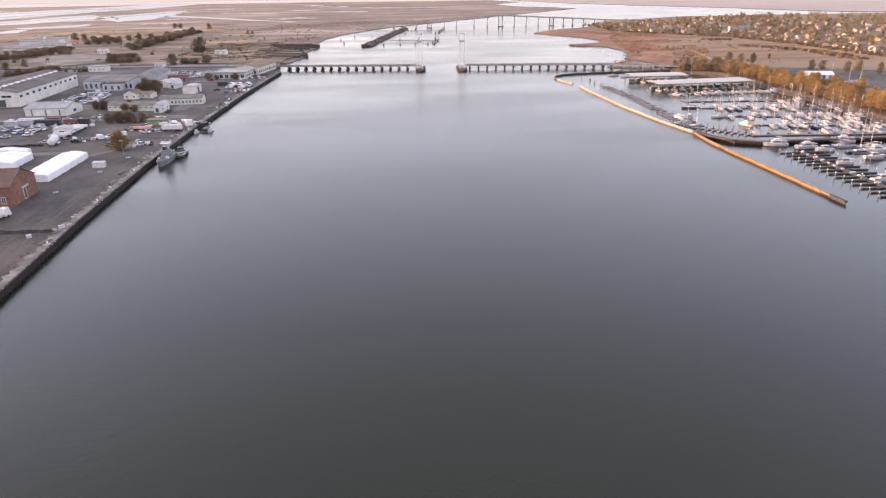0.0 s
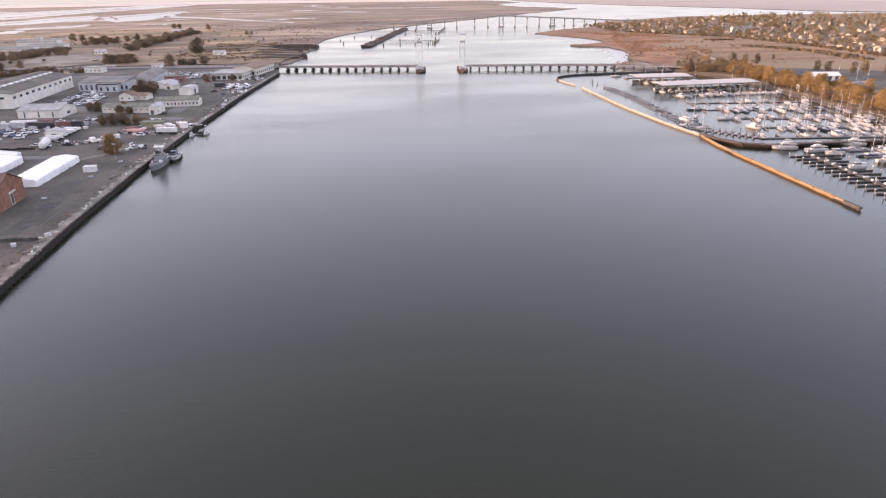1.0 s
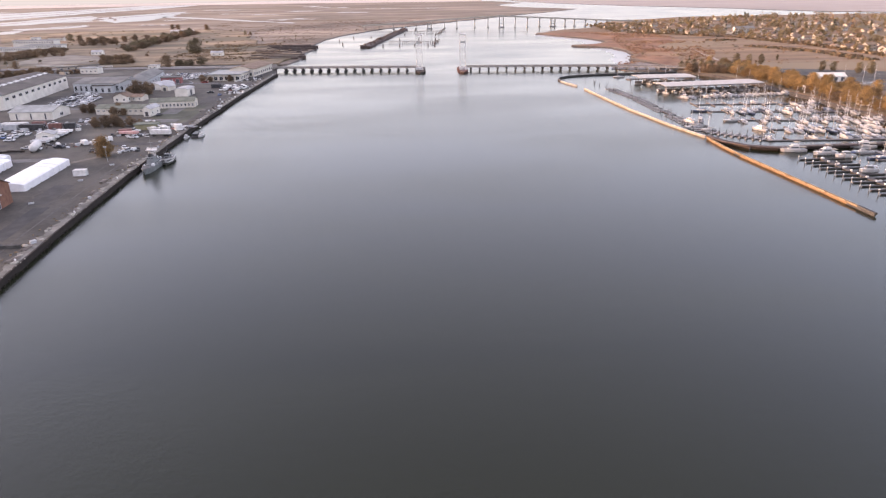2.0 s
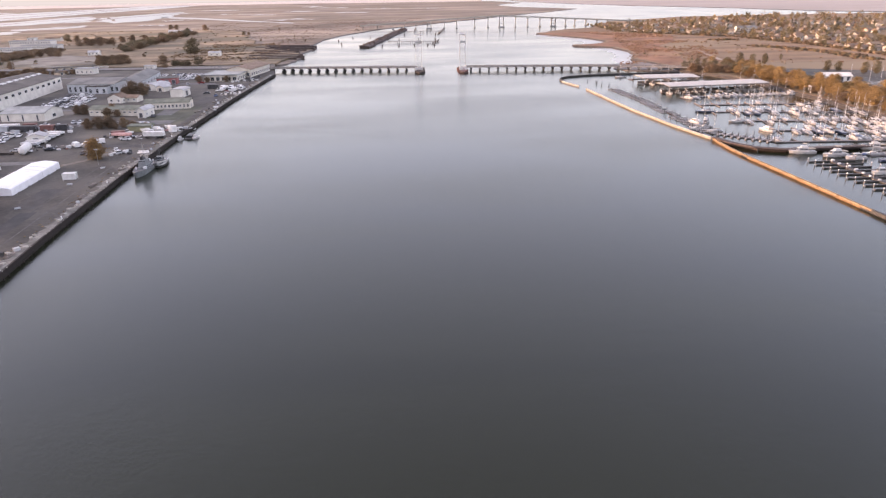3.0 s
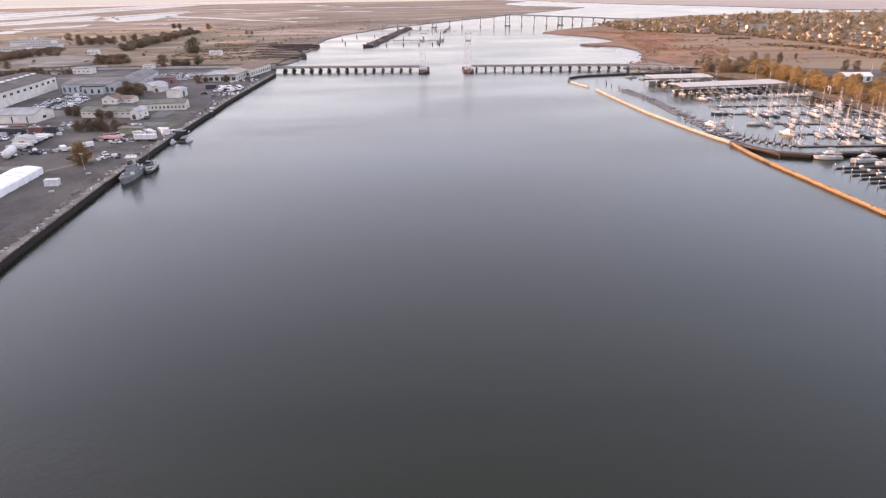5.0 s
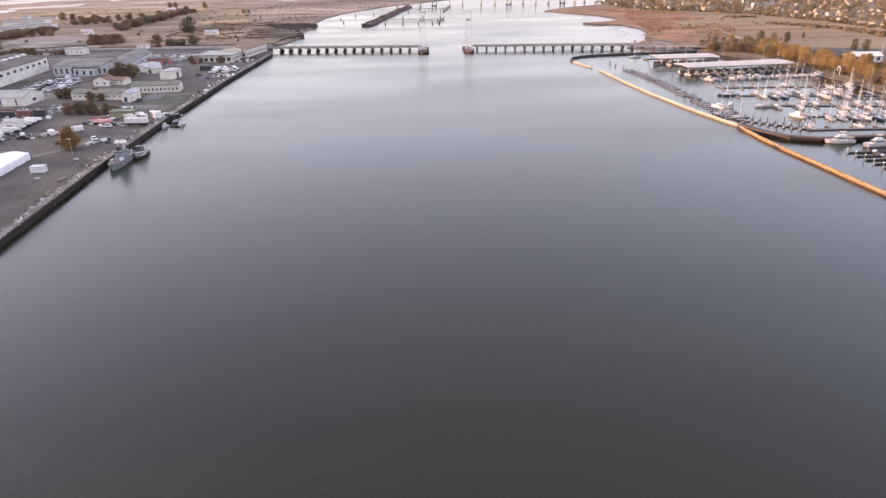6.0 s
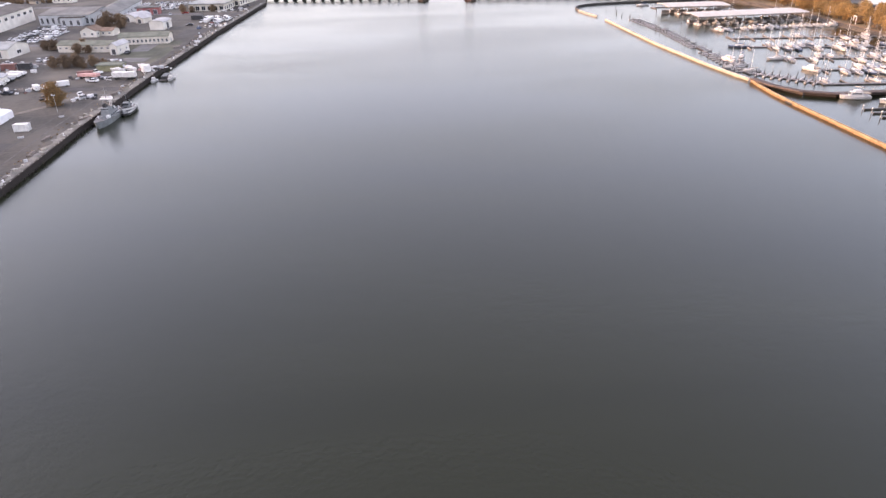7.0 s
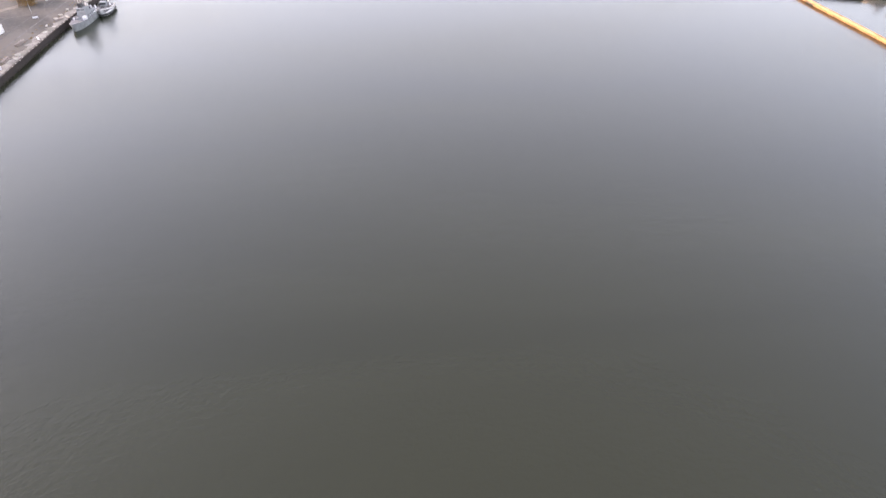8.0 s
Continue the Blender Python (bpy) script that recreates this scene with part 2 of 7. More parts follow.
QUAY = [(-62, -500), (-76, -80), (-86, 60), (-92.4, 132), (-98.4, 187), (-103.3, 248), (-107.0, 327), (-109.2, 430), (-108.2, 556)]
land("ground", QUAY + [(-112, 574), (-124, 640), (-900, 700), (-1100, -500)], -5, 2.5, TARMAC, "worn grey tarmac of a naval yard beside the river")
shore_left = rough_line([(-124, 640), (-119, 650), (-112, 702), (-118, 760), (-114, 821), (-130, 868), (-112, 1049), (-51, 1225), (33, 1364), (238, 1719), (420, 2010), (511, 2164)], 22, 8, 1)
shore_back = rough_line([(511, 2164), (470, 2300), (380, 2480), (330, 2850), (500, 3300), (420, 3900), (-300, 4300), (-800, 4700)], 60, 30, 2)
land("ground_marsh", shore_left + shore_back[1:] + [(-9000, 4700), (-9000, 640), (-1400, 640)], -5, 0.9, MARSH, "flat pinkish brown salt marsh reaching the horizon", bank=-9, bank_mat=BANKMUD)
land("ground_scrub", rough_line([(-124, 640.5), (-116, 705), (-123, 770), (-170, 830), (-230, 1000), (-280, 1180), (-420, 1330), (-650, 1280), (-900, 1150)], 30, 12, 5) + [(-1300, 1000), (-1300, 640.5)], -4, 2.3, SCRUB, "brown scrubby waste ground with dry grass")

# Pale base colour carries the haze lying over the far shore.
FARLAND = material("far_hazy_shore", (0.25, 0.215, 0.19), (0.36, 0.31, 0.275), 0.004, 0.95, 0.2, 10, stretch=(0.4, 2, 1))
right_shore = [(228, -500), (226, 200), (224, 304), (228, 327), (226, 348), (228, 384), (226, 413), (228, 448), (220, 491), (206, 524), (208, 545), (206, 562)]
bay = rough_line([(206, 562), (203, 580), (199, 603), (197, 622), (204, 640), (211, 661), (217, 703), (215, 745), (195, 766), (181, 780), (181, 788), (200, 792), (217, 801), (231, 832), (227, 872), (216, 907), (197, 947), (178, 998), (179, 1006), (208, 1047), (235, 1083), (266, 1103), (295, 1126), (306, 1190), (345, 1260), (379, 1320), (563, 1446), (686, 1455), (921, 1441), (1500, 1300)], 9, 2.5, 3)
land("ground_east", right_shore + bay[1:] + [(3000, 900), (3000, -500)], -5, 1.5, FIELD, "dry sunlit grassland east of the river", bank=9, bank_mat=BANKMUD)
land("ground_reeds", rough_line([(209, 563), (207, 580), (203, 603), (201, 623), (208, 640), (215, 661), (221, 703), (219, 747), (199, 768), (187, 780), (187, 785), (202, 789), (222, 800), (235, 832), (231, 873), (220, 908), (201, 948), (184, 997)], 7, 2, 8) + rough_line([(240, 1018), (300, 960), (330, 880), (300, 800), (262, 740), (250, 660), (236, 600), (214, 560), (196, 545)], 14, 6, 9), -3, 1.56, REED, "red brown reeds and pickleweed along a tidal bay", bank=10, bank_mat=BANKMUD)
land("ground_park", rough_line([(228.5, 200), (226.5, 304), (230, 327), (228, 348), (230, 384), (228, 413), (230, 448), (222, 491), (206, 524)], 20, 1, 4) + [(236, 548), (262, 540), (262, 470), (262, 400), (262, 300), (262, 200)], -3, 1.55, GRASS, "dry brown park ground behind the marina")
far_shore = rough_line([(600, 9000), (560, 3600), (640, 2950), (757, 2391), (815, 2219), (900, 1938), (945, 1713), (985, 1590), (1060, 1480), (1500, 1340), (9000, 900)], 60, 22, 6)
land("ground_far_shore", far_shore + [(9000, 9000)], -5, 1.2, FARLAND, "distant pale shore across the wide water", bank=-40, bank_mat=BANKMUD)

# Distant haze is put into this ground's pale colour.
land("ground_salt_flats", rough_line([(470, 9000), (470, 5200), (400, 3880), (-300, 4100), (-800, 4300)], 80, 30, 12) + [(-9000, 4300), (-9000, 9000)], -5, 1.06, material("haze_pale_marsh", (0.34, 0.285, 0.25), (0.56, 0.49, 0.44), 0.003, 0.95, 0.2, 8, stretch=(0.5, 1, 1)), "far marsh towards the horizon, pale haze painted into its colour")

land("shore_mud", rough_line([(210, 528), (190, 534), (166, 542), (160, 556), (166, 572), (182, 592), (190, 606)], 6, 3, 43)[::-1] + [(210, 528), (212, 560), (206, 604)][::1], -2, 0.35, material("brown_tidal_mud", (0.10, 0.075, 0.06), (0.22, 0.17, 0.14), 0.08, 0.6, 0.2, 8), "brown tidal mud under the end of the bridge", "mudflat")

# bright shallows over mud along the bay
SHALLOWS = material("smooth_shallow_water", (0.16, 0.155, 0.15), (0.24, 0.23, 0.22), 0.03, 0.28, 0.1, 9)
for rim, back in (([(176, 590), (178, 625), (192, 655), (198, 690), (200, 725), (193, 755)], [(222, 750), (222, 700), (214, 655), (196, 630), (188, 595)]), ([(190, 800), (206, 826), (208, 862), (196, 905), (180, 948), (172, 985)], [(184, 992), (205, 945), (224, 905), (236, 870), (238, 830), (222, 798)])):
    land("shallows", rough_line(rim, 6, 5, 41) + back, -2, 0.06, SHALLOWS, "bright smooth shallow water over mud in the bay", "shallows", bank=8)

# dark rock bank along the marina shore
RIPRAP = material("dark_shore_rock", (0.035, 0.03, 0.026), (0.10, 0.085, 0.072), 0.5, 0.95, 0.8, 5, depth=0.3)
bm = bmesh.new()
bank = rough_line(right_shore, 6, 0.7, 17)
for sh, z0, z1 in ((3.0, -3, 0.35), (1.9, -3, 0.9), (0.8, -3, 1.35)):
    prism(bm, offset(bank, sh) + offset(bank, -1.0)[::-1], z0, z1)
tagged(part("rock_bank", bm, RIPRAP), "dark stepped rock bank along the marina shore", "embankment", kind="structure")
land("path_field", rough_line([(285, 712), (277, 674), (270, 640), (261, 592)], 20, 1.5, 31) + rough_line([(265, 592), (274, 640), (281, 674), (289, 712)], 20, 1.5, 32), 1.0, 1.62, MUD, "pale dirt track across the dry field", "path")

land("parking_lot", [(263, 408), (352, 388), (372, 470), (330, 500), (286, 520), (263, 520)], 1.0, 1.6, TARMAC, "shaded grey parking ground behind the tree belt", "pavement")
XFRONT = [(-200, 560), (200, 500), (400, 452), (600, 422), (720, 424), (850, 405), (950, 330), (1010, 300), (1200, 300)]


def hill_z(x, y):
    """Height of the low built-up hill on the east side."""
    xf = np.interp(y, [p[0] for p in XFRONT], [p[1] for p in XFRONT])
    s = min(max((x - xf) / 260, 0), 1)
    b = min(max((1330 - y) / 260, 0), 1)
    s, b = s * s * (3 - 2 * s), b * b * (3 - 2 * b)
    return 1.3 + 10.5 * s * b + 0.5 * s * b * noise.noise((x * 0.02, y * 0.02, 0))


bm = bmesh.new()
gx, gy = [280 + 20 * i for i in range(62)], [200 + 20 * j for j in range(62)]
vs = [[bm.verts.new((x, y, hill_z(x, y) - (4 if hill_z(x, y) < 1.45 else 0))) for x in gx] for y in gy]
for j in range(len(gy) - 1):
    for i in range(len(gx) - 1):
        bm.faces.new((vs[j][i], vs[j][i + 1], vs[j + 1][i + 1], vs[j + 1][i]))
tagged(part("hill_east", bm, material("hillside_soil_and_lawns", (0.10, 0.068, 0.036), (0.215, 0.148, 0.082), 0.03, 0.95, 0.4, 10, spot=(0.13, 0.10, 0.05)), smooth=True), "low hillside covered with gardens and streets", "hill", kind="structure")

# The long ridge west of the yard, behind which the sun goes down.
bm = bmesh.new()
gx, gy = [-1150 + 25 * i for i in range(25)], [-900 + 50 * j for j in range(42)]
vs = []
for y in gy:
    rise_along = min(max((y + 900) / 250, 0), 1) * min(max((1120 - y) / 220, 0), 1)
    vs.append([bm.verts.new((x, y, 1.0 + rise_along * 86 * math.exp(-((x + 830) / 120) ** 2) * (1 + 0.04 * noise.noise((x * 0.006, y * 0.006, 4))))) for x in gx])
for j in range(len(gy) - 1):
    for i in range(len(gx) - 1):
        bm.faces.new((vs[j][i], vs[j][i + 1], vs[j + 1][i + 1], vs[j + 1][i]))
tagged(part("hill_west", bm, SCRUB, smooth=True), "long dry ridge west of the naval yard", "hill", kind="structure")


# ---- ponds and channels in the marsh ----
def pond(pts, seed, amp=10, step=28, z=1.0):
    land("pond", rough_line(pts + [pts[0]], step, amp, seed)[:-1], 0.0, z, POND, "shallow marsh pond shining with sky light", "pond")


POND = material("still_pond_water", (0.05, 0.05, 0.045), (0.12, 0.115, 0.10), 0.02, 0.30, 0.3, 9, depth=0.3)
SALTPANS = [
    [(-1555, 2590), (-1641, 2880), (-1591, 3499), (-1615, 4565), (-1495, 5745), (-1232, 3912), (-1209, 3417), (-1224, 2693), (-1209, 2451), (-1185, 2079), (-1155, 1924)],
    [(-1056, 1759), (-1076, 1888), (-1080, 2189), (-1057, 2366), (-927, 2110), (-838, 1844), (-886, 1743), (-946, 1659), (-954, 1589)],
    [(-938, 2158), (-919, 2339), (-903, 2621), (-860, 2731), (-705, 2035), (-686, 1838), (-718, 1726), (-836, 1910)],
    [(-808, 1477), (-772, 1517), (-747, 1590), (-743, 1639), (-691, 1519), (-723, 1465), (-767, 1401)],
    [(-787, 1311), (-787, 1381), (-767, 1392), (-713, 1285), (-694, 1217), (-689, 1147)],
    [(-750, 2146), (-610, 2009), (-477, 1832), (-373, 1687), (-257, 1544), (-250, 1504), (-361, 1629), (-457, 1753), (-578, 1906), (-712, 2039)],
]
for k, pan in enumerate(SALTPANS):
    pond(pan[::-1], 60 + k, 5 if k == 5 else 24, 30)


for k, (x0, y0, x1, y1, w) in enumerate(((-1500, 2500, -1380, 4600, 22), (-1290, 2050, -1330, 3400, 16), (-1010, 1640, -1000, 2250, 9), (-900, 1700, -830, 2480, 9), (-1130, 2300, -1560, 2200, 14), (-770, 1860, -920, 2180, 7), (-760, 1430, -740, 1600, 4), (-1640, 3300, -1240, 3250, 26))):
    dyke = rough_line([(x0, y0), (x1, y1)], 30, 9, 80 + k)
    land("dyke", offset(dyke, -w / 2) + offset(dyke, w / 2)[::-1], 0.2, 1.25, MARSH, "low brown earth bank between salt ponds", "earth bank")


def marsh_pool(cx, cy, length, breadth, turn, seed):
    """A small ragged pool, wider in the middle."""
    n, c, q = 16, math.cos(radians(turn)), math.sin(radians(turn))
    up, down = [], []
    for k in range(n + 1):
        f = k / n
        u = length * (f - 0.5)
        w = breadth * (0.12 + math.sin(math.pi * f) ** 0.8) * max(0.1, 0.75 + 1.5 * noise.noise((f * 7, seed * 3.7, 2)))
        o = breadth * 0.9 * noise.noise((f * 4, seed * 2.3, 9))
        up.append((cx + c * u - q * (o + w / 2), cy + q * u + c * (o + w / 2)))
        down.append((cx + c * u - q * (o - w / 2), cy + q * u + c * (o - w / 2)))
    land("pond", down + up[::-1], 0.0, 1.0, POND, "shallow marsh pond shining with sky light", "pond")


for k, (cx, cy, ln, br, tu) in enumerate(((-812, 2516, 60, 90, 45), (-566, 2277, 60, 80, 45), (-463, 2176, 60, 110, 45), (-300, 1740, 120, 70, 10), (-392, 2482, 110, 90, -50), (-450, 3230, 90, 160, 0), (-194, 2217, 160, 60, -50), (-604, 1847, 70, 60, 0), (-755, 2870, 120, 160, 55), (-1900, 3000, 500, 420, 60), (-1500, 1750, 420, 160, 40), (-120, 2700, 200, 60, -35), (60, 2600, 150, 50, -30), (-560, 1560, 90, 26, -30), (-330, 2950, 200, 90, -40))):
    marsh_pool(cx, cy, ln, br, tu, k + 1)


# ---- quay ----
WHITEPAINT = material("weathered_white_paint", (0.50, 0.49, 0.47), (0.70, 0.69, 0.67), 0.8, 0.6, 0.1, 6, vary=0.08)
EDGE = QUAY[2:]
wall = thing("quay_wall", EDGE[0][0], EDGE[0][1], 0, 0, "dark timber-faced quay wall with fender piles", "quay wall", kind="structure")
wall.matrix_basis = Matrix()
bm = bmesh.new()
prism(bm, offset(EDGE, -0.35) + offset(EDGE, 0.3)[::-1], -4, 2.42)
part("bulkhead", bm, WETTIMBER, wall)
bm = bmesh.new()
prism(bm, offset(EDGE, -0.42) + offset(EDGE, 0.1)[::-1], 2.42, 2.56)
part("kerb_plank", bm, WETTIMBER, wall, "dark edge plank")
bm = bmesh.new()
box(bm, -0.09, 0.09, -0.2, 0.2, 2.5, 2.66)
bmesh.ops.bevel(bm, geom=bm.edges[:], offset=0.03, segments=1)
stone = mesh("kerb_stone", bm, PALEPILE)
for x, y, a in along(offset(EDGE, -0.26), 2.3, 50)[:230]:
    if random.random() < 0.8:
        piece("kerb_stone", stone, wall, pose(x, y, random.uniform(-0.08, 0.03), 0, random.uniform(-3, 3), a + 90 + random.uniform(-3, 3)))
bm = bmesh.new()
prism(bm, offset(EDGE, -0.46) + offset(EDGE, -0.34)[::-1], 0.6, 0.9)
part("low_waler", bm, WETTIMBER, wall)
# Added outer beam, widens the dark band of the wall's reflection in the water.
bm = bmesh.new()
prism(bm, offset(EDGE, -1.22) + offset(EDGE, -0.85)[::-1], 0.35, 0.7)
part("outer_waler", bm, WETTIMBER, wall)
bm = bmesh.new()
rod(bm, (0, 0, -4), (0, 0, 1.5), 0.19, 0.17, 8)
pile = mesh("pile", bm, WETTIMBER)
# Piles are set farther out to thicken the same reflected dark band.
for x, y, a in along(offset(EDGE, -1.0), 2.2, 20):
    if random.random() < 0.22:
        continue
    x, y = x + random.uniform(-0.15, 0.15), y + random.uniform(-0.5, 0.5)
    piece("pile", pile, wall, pose(x, y, random.uniform(-0.35, 0.15), random.uniform(-2, 2), random.uniform(-2, 2), 0))
bm = bmesh.new()
prism(bm, offset(EDGE, 0.12) + [(x + random.uniform(-1.0, 0.9), y) for x, y, _ in along(offset(EDGE, 2.5), 1.6)][::-1], 2.3, 2.53)
tagged(part("quay_apron", bm, APRON), "cracked pale concrete apron along the quay edge", "pavement", kind="structure")
bm = bmesh.new()
rod(bm, (0, 0, 0), (0, 0, 0.08), 0.34, 0.3, 10)
rod(bm, (0, 0, 0.08), (0, 0, 0.55), 0.19, 0.17, 10)
rod(bm, (0, 0, 0.5), (0, 0, 0.68), 0.3, 0.22, 10)
bollard_mesh = mesh("bollard", bm, WHITEPAINT)
for x, y, a in along(offset(EDGE, 1.3), 38, 30):
    tagged(piece("bollard", bollard_mesh, None, pose(x + random.uniform(-0.2, 0.3), y, 2.53, 0, 0, a)), "white painted mooring bollard on the quay edge", "bollard", "quay bollards")


# ---- breakwaters ----
def sheet_wall(name, pts, mat, label, top, length, panel_name, width=1.5, dark_from=None, dip=0.07, broken=None, cap=None):
    """Walls of corrugated panels with a cap beam; one panel is a piece of its own."""
    root = thing(name, 0, 0, 0, 0, label, "breakwater", kind="structure")
    bm = bmesh.new()
    c = length / 4
    prof = [(-2 * c, 0.0), (-1.4 * c, -dip), (-0.4 * c, -dip), (0.2 * c, 0), (1.3 * c, 0), (2 * c, 0)]
    prism(bm, prof + [(2 * c, 0.32), (-2 * c, 0.32)], -3.5, top)
    me = mesh(panel_name, bm, mat)
    dark = me.copy()
    dark.materials[0] = DARKCONC
    rows = along(pts, length, length / 2)
    for i, (x, y, a) in enumerate(rows):
        d = (dark_from and i * length < dark_from) or (broken and broken[0] < y < broken[1])
        piece(panel_name, dark if d else me, root, pose(x, y, random.uniform(-0.06, 0.06), 0, random.uniform(-0.5, 0.5), a + 180))
    bm = bmesh.new()
    prism(bm, offset(pts, 0.12) + offset(pts, -width)[::-1], top - 0.4, top + 0.1)
    part("cap_beam", bm, cap or mat, root)
    if dark_from:
        f = dark_from * 0.6 / math.dist(pts[0], pts[1])
        end = [pts[0], (pts[0][0] + f * (pts[1][0] - pts[0][0]), pts[0][1] + f * (pts[1][1] - pts[0][1]))]
        bm = bmesh.new()
        prism(bm, offset(end, 0.2) + offset(end, -width - 0.1)[::-1], top - 0.5, top + 0.2)
        part("end_cap", bm, DARKCONC, root, "dark end cap")
    return root


# the wall's face looks west over the river; its line runs north from the tip
NEARBW = [(129.6, 185.6), (128.5, 206), (127.0, 232), (125.3, 258), (124.9, 272), (125.4, 284), (126.2, 292.6)]
FARBW = [(125.9, 293), (123.6, 304), (120.6, 321), (115.2, 366), (112.4, 410), (110.6, 446)]
sheet_wall("breakwater_near", NEARBW, SHEETPILE, "rust orange sheet pile breakwater glowing in low sun", 0.95, 1.5, "sheet_panel", 0.65, 12, 0.10, (258.5, 264), cap=material("rust_streaked_cap", (0.17, 0.112, 0.06), (0.36, 0.25, 0.142), 0.6, 0.85, 0.3, 6, spot=(0.10, 0.06, 0.035)))
sheet_wall("breakwater_far", FARBW, material("rust_stained_concrete", (0.225, 0.19, 0.14), (0.40, 0.35, 0.27), 0.5, 0.85, 0.3, 7, vary=0.15), "pale concrete breakwater with faintly rust-stained panels", 1.0, 1.8, "concrete_panel", 0.65, cap=PALEPILE)
sheet_wall("breakwater_stub", [(109, 460), (105.5, 474), (103.5, 486)], PALEPILE, "short pale end of the curved breakwater", 0.9, 1.8, "concrete_panel", 1.0)
sheet_wall("breakwater_curve", [(103.5, 486.4), (103.8, 496), (107, 505), (114, 511.5), (126, 516), (145, 519), (172, 520.5), (201, 524)], DARKCONC, "dark curved timber and concrete breakwater", 1.1, 1.8, "dark_panel", 0.6)

# ---- drawbridge causeway ----
BRIDGE_LINE = [(-120.1, 594.4), (3.0, 575.5), (42.5, 571.0), (121, 561.0), (164, 552.0), (187, 543.5), (212, 531.0)]
by = lambda x: float(np.interp(x, [p[0] for p in BRIDGE_LINE], [p[1] for p in BRIDGE_LINE]))  # noqa: E731
heading = lambda x: math.degrees(math.atan2(by(x + 2) - by(x - 2), 4))  # noqa: E731
bridge = thing("causeway_bridge", 0, 0, 0, 0, "grey concrete trestle bridge with two pale lift towers", "bridge")


def deck(x0, x1):
    m = pose(x0, by(x0), 0, 0, 0, math.degrees(math.atan2(by(x1) - by(x0), x1 - x0)))
    w = math.hypot(x1 - x0, by(x1) - by(x0))
    bm = bmesh.new()
    prism(bm, [(0, -4.6), (w, -4.6), (w, 4.6), (0, 4.6)], 2.9, 3.4)
    d = part("deck", bm, CONCRETE, bridge)
    d.matrix_basis = m
    for y0, y1 in ((-4.75, -4.45), (4.45, 4.75)):
        bm = bmesh.new()
        box(bm, 0, w, y0, y1, 2.75, 3.6)
        box(bm, 0, w, y0 + 0.08, y1 - 0.08, 4.0, 4.1)
        for k in range(int(w / 2.4)):
            box(bm, 1 + k * 2.4, 1.2 + k * 2.4, y0 + 0.05, y1 - 0.05, 3.6, 4.02)
        part("parapet", bm, CONCRETE, d)
    bm = bmesh.new()
    box(bm, 0.2, w - 0.2, -4.4, 4.4, 3.41, 3.47)
    part("road_surface", bm, TARMAC, d)


deck(BRIDGE_LINE[0][0], BRIDGE_LINE[1][0])
for (xa, _), (xb, _) in zip(BRIDGE_LINE[2:], BRIDGE_LINE[3:]):
    deck(xa, xb)
# Low sun on the landward columns, put into a paler concrete colour.
PIERCONC = material("sunlit_pier_concrete", (0.30, 0.285, 0.26), (0.46, 0.435, 0.40), 0.4, 0.85, 0.2, 8, vary=0.12)
bm = bmesh.new()
box(bm, -0.42, 0.42, -0.45, 0.45, 0.9, 2.4)
bmesh.ops.bevel(bm, geom=bm.edges[:], offset=0.08, segments=1)
col = mesh("column", bm, DARKCONC)
pale_col = col.copy()
pale_col.materials[0] = PIERCONC
bm = bmesh.new()
box(bm, -0.5, 0.5, -4.5, 4.5, 2.3, 2.9)
capm = mesh("bent_cap", bm, CONCRETE)
bm = bmesh.new()
prism(bm, [(-0.62, -4.2), (0, -4.9), (0.62, -4.2), (0.62, 4.2), (0, 4.9), (-0.62, 4.2)], -4, 1.0)
foot = mesh("pile_cap", bm, DARKCONC)
for x in [-107.7 + 7.3 * k for k in range(15)] + [47.0 + 7.245 * k for k in range(22)]:
    turn = heading(x)
    for nm, me in (("bent_cap", capm), ("pile_cap", foot)):
        piece(nm, me, bridge, pose(x, by(x), 0, 0, 0, turn))
    for y in (-3.4, 0, 3.4):
        piece("column", pale_col if x > 160 else col, bridge, pose(x, by(x) + y, 0, 0, 0, turn))


TOWERPAINT = material("chalky_grey_white_paint", (0.30, 0.30, 0.30), (0.42, 0.415, 0.41), 0.5, 0.75, 0.1)


def tower(x0, x1):
    """An open lattice lift tower, braced at five levels."""
    y0, y1 = by((x0 + x1) / 2) - 4.2, by((x0 + x1) / 2) + 4.2
    legs = [(x0, y0), (x1, y0), (x1, y1), (x0, y1)]
    levels = [2.2, 7.6, 12.8, 18.0, 23.2, 28.2]
    t = part("lift_tower", tower_legs(legs, levels), TOWERPAINT, bridge, "pale slender steel lift tower")
    bm = bmesh.new()
    box(bm, x0 - 0.4, x1 + 0.4, y0 - 0.4, y1 + 0.4, 28.2, 28.5)
    part("sheave_house", bm, TOWERPAINT, t)
    bm = bmesh.new()
    box(bm, x0 + 0.2, x1 - 0.2, y0 + 0.2, y0 + 1.4, 21.9, 23.1)
    part("counterweight", bm, TOWERPAINT, t)
    for xa, xb, ya, h in ((x0 - 0.9, x0 + 0.7, y0 - 4.6, 4.0), (x1 - 0.9, x1 + 0.6, y0 - 5.2, 3.6), (x0 + 0.9, x1 - 1.2, y0 - 2.6, 3.0)):
        bm = bmesh.new()
        box(bm, xa, xb, ya, ya + 2.0, 1.5, h)
        box(bm, xa - 0.12, xb + 0.12, ya - 0.12, ya + 2.12, h, h + 0.15)
        part("machinery_cabin", bm, WHITEPAINT, bridge)


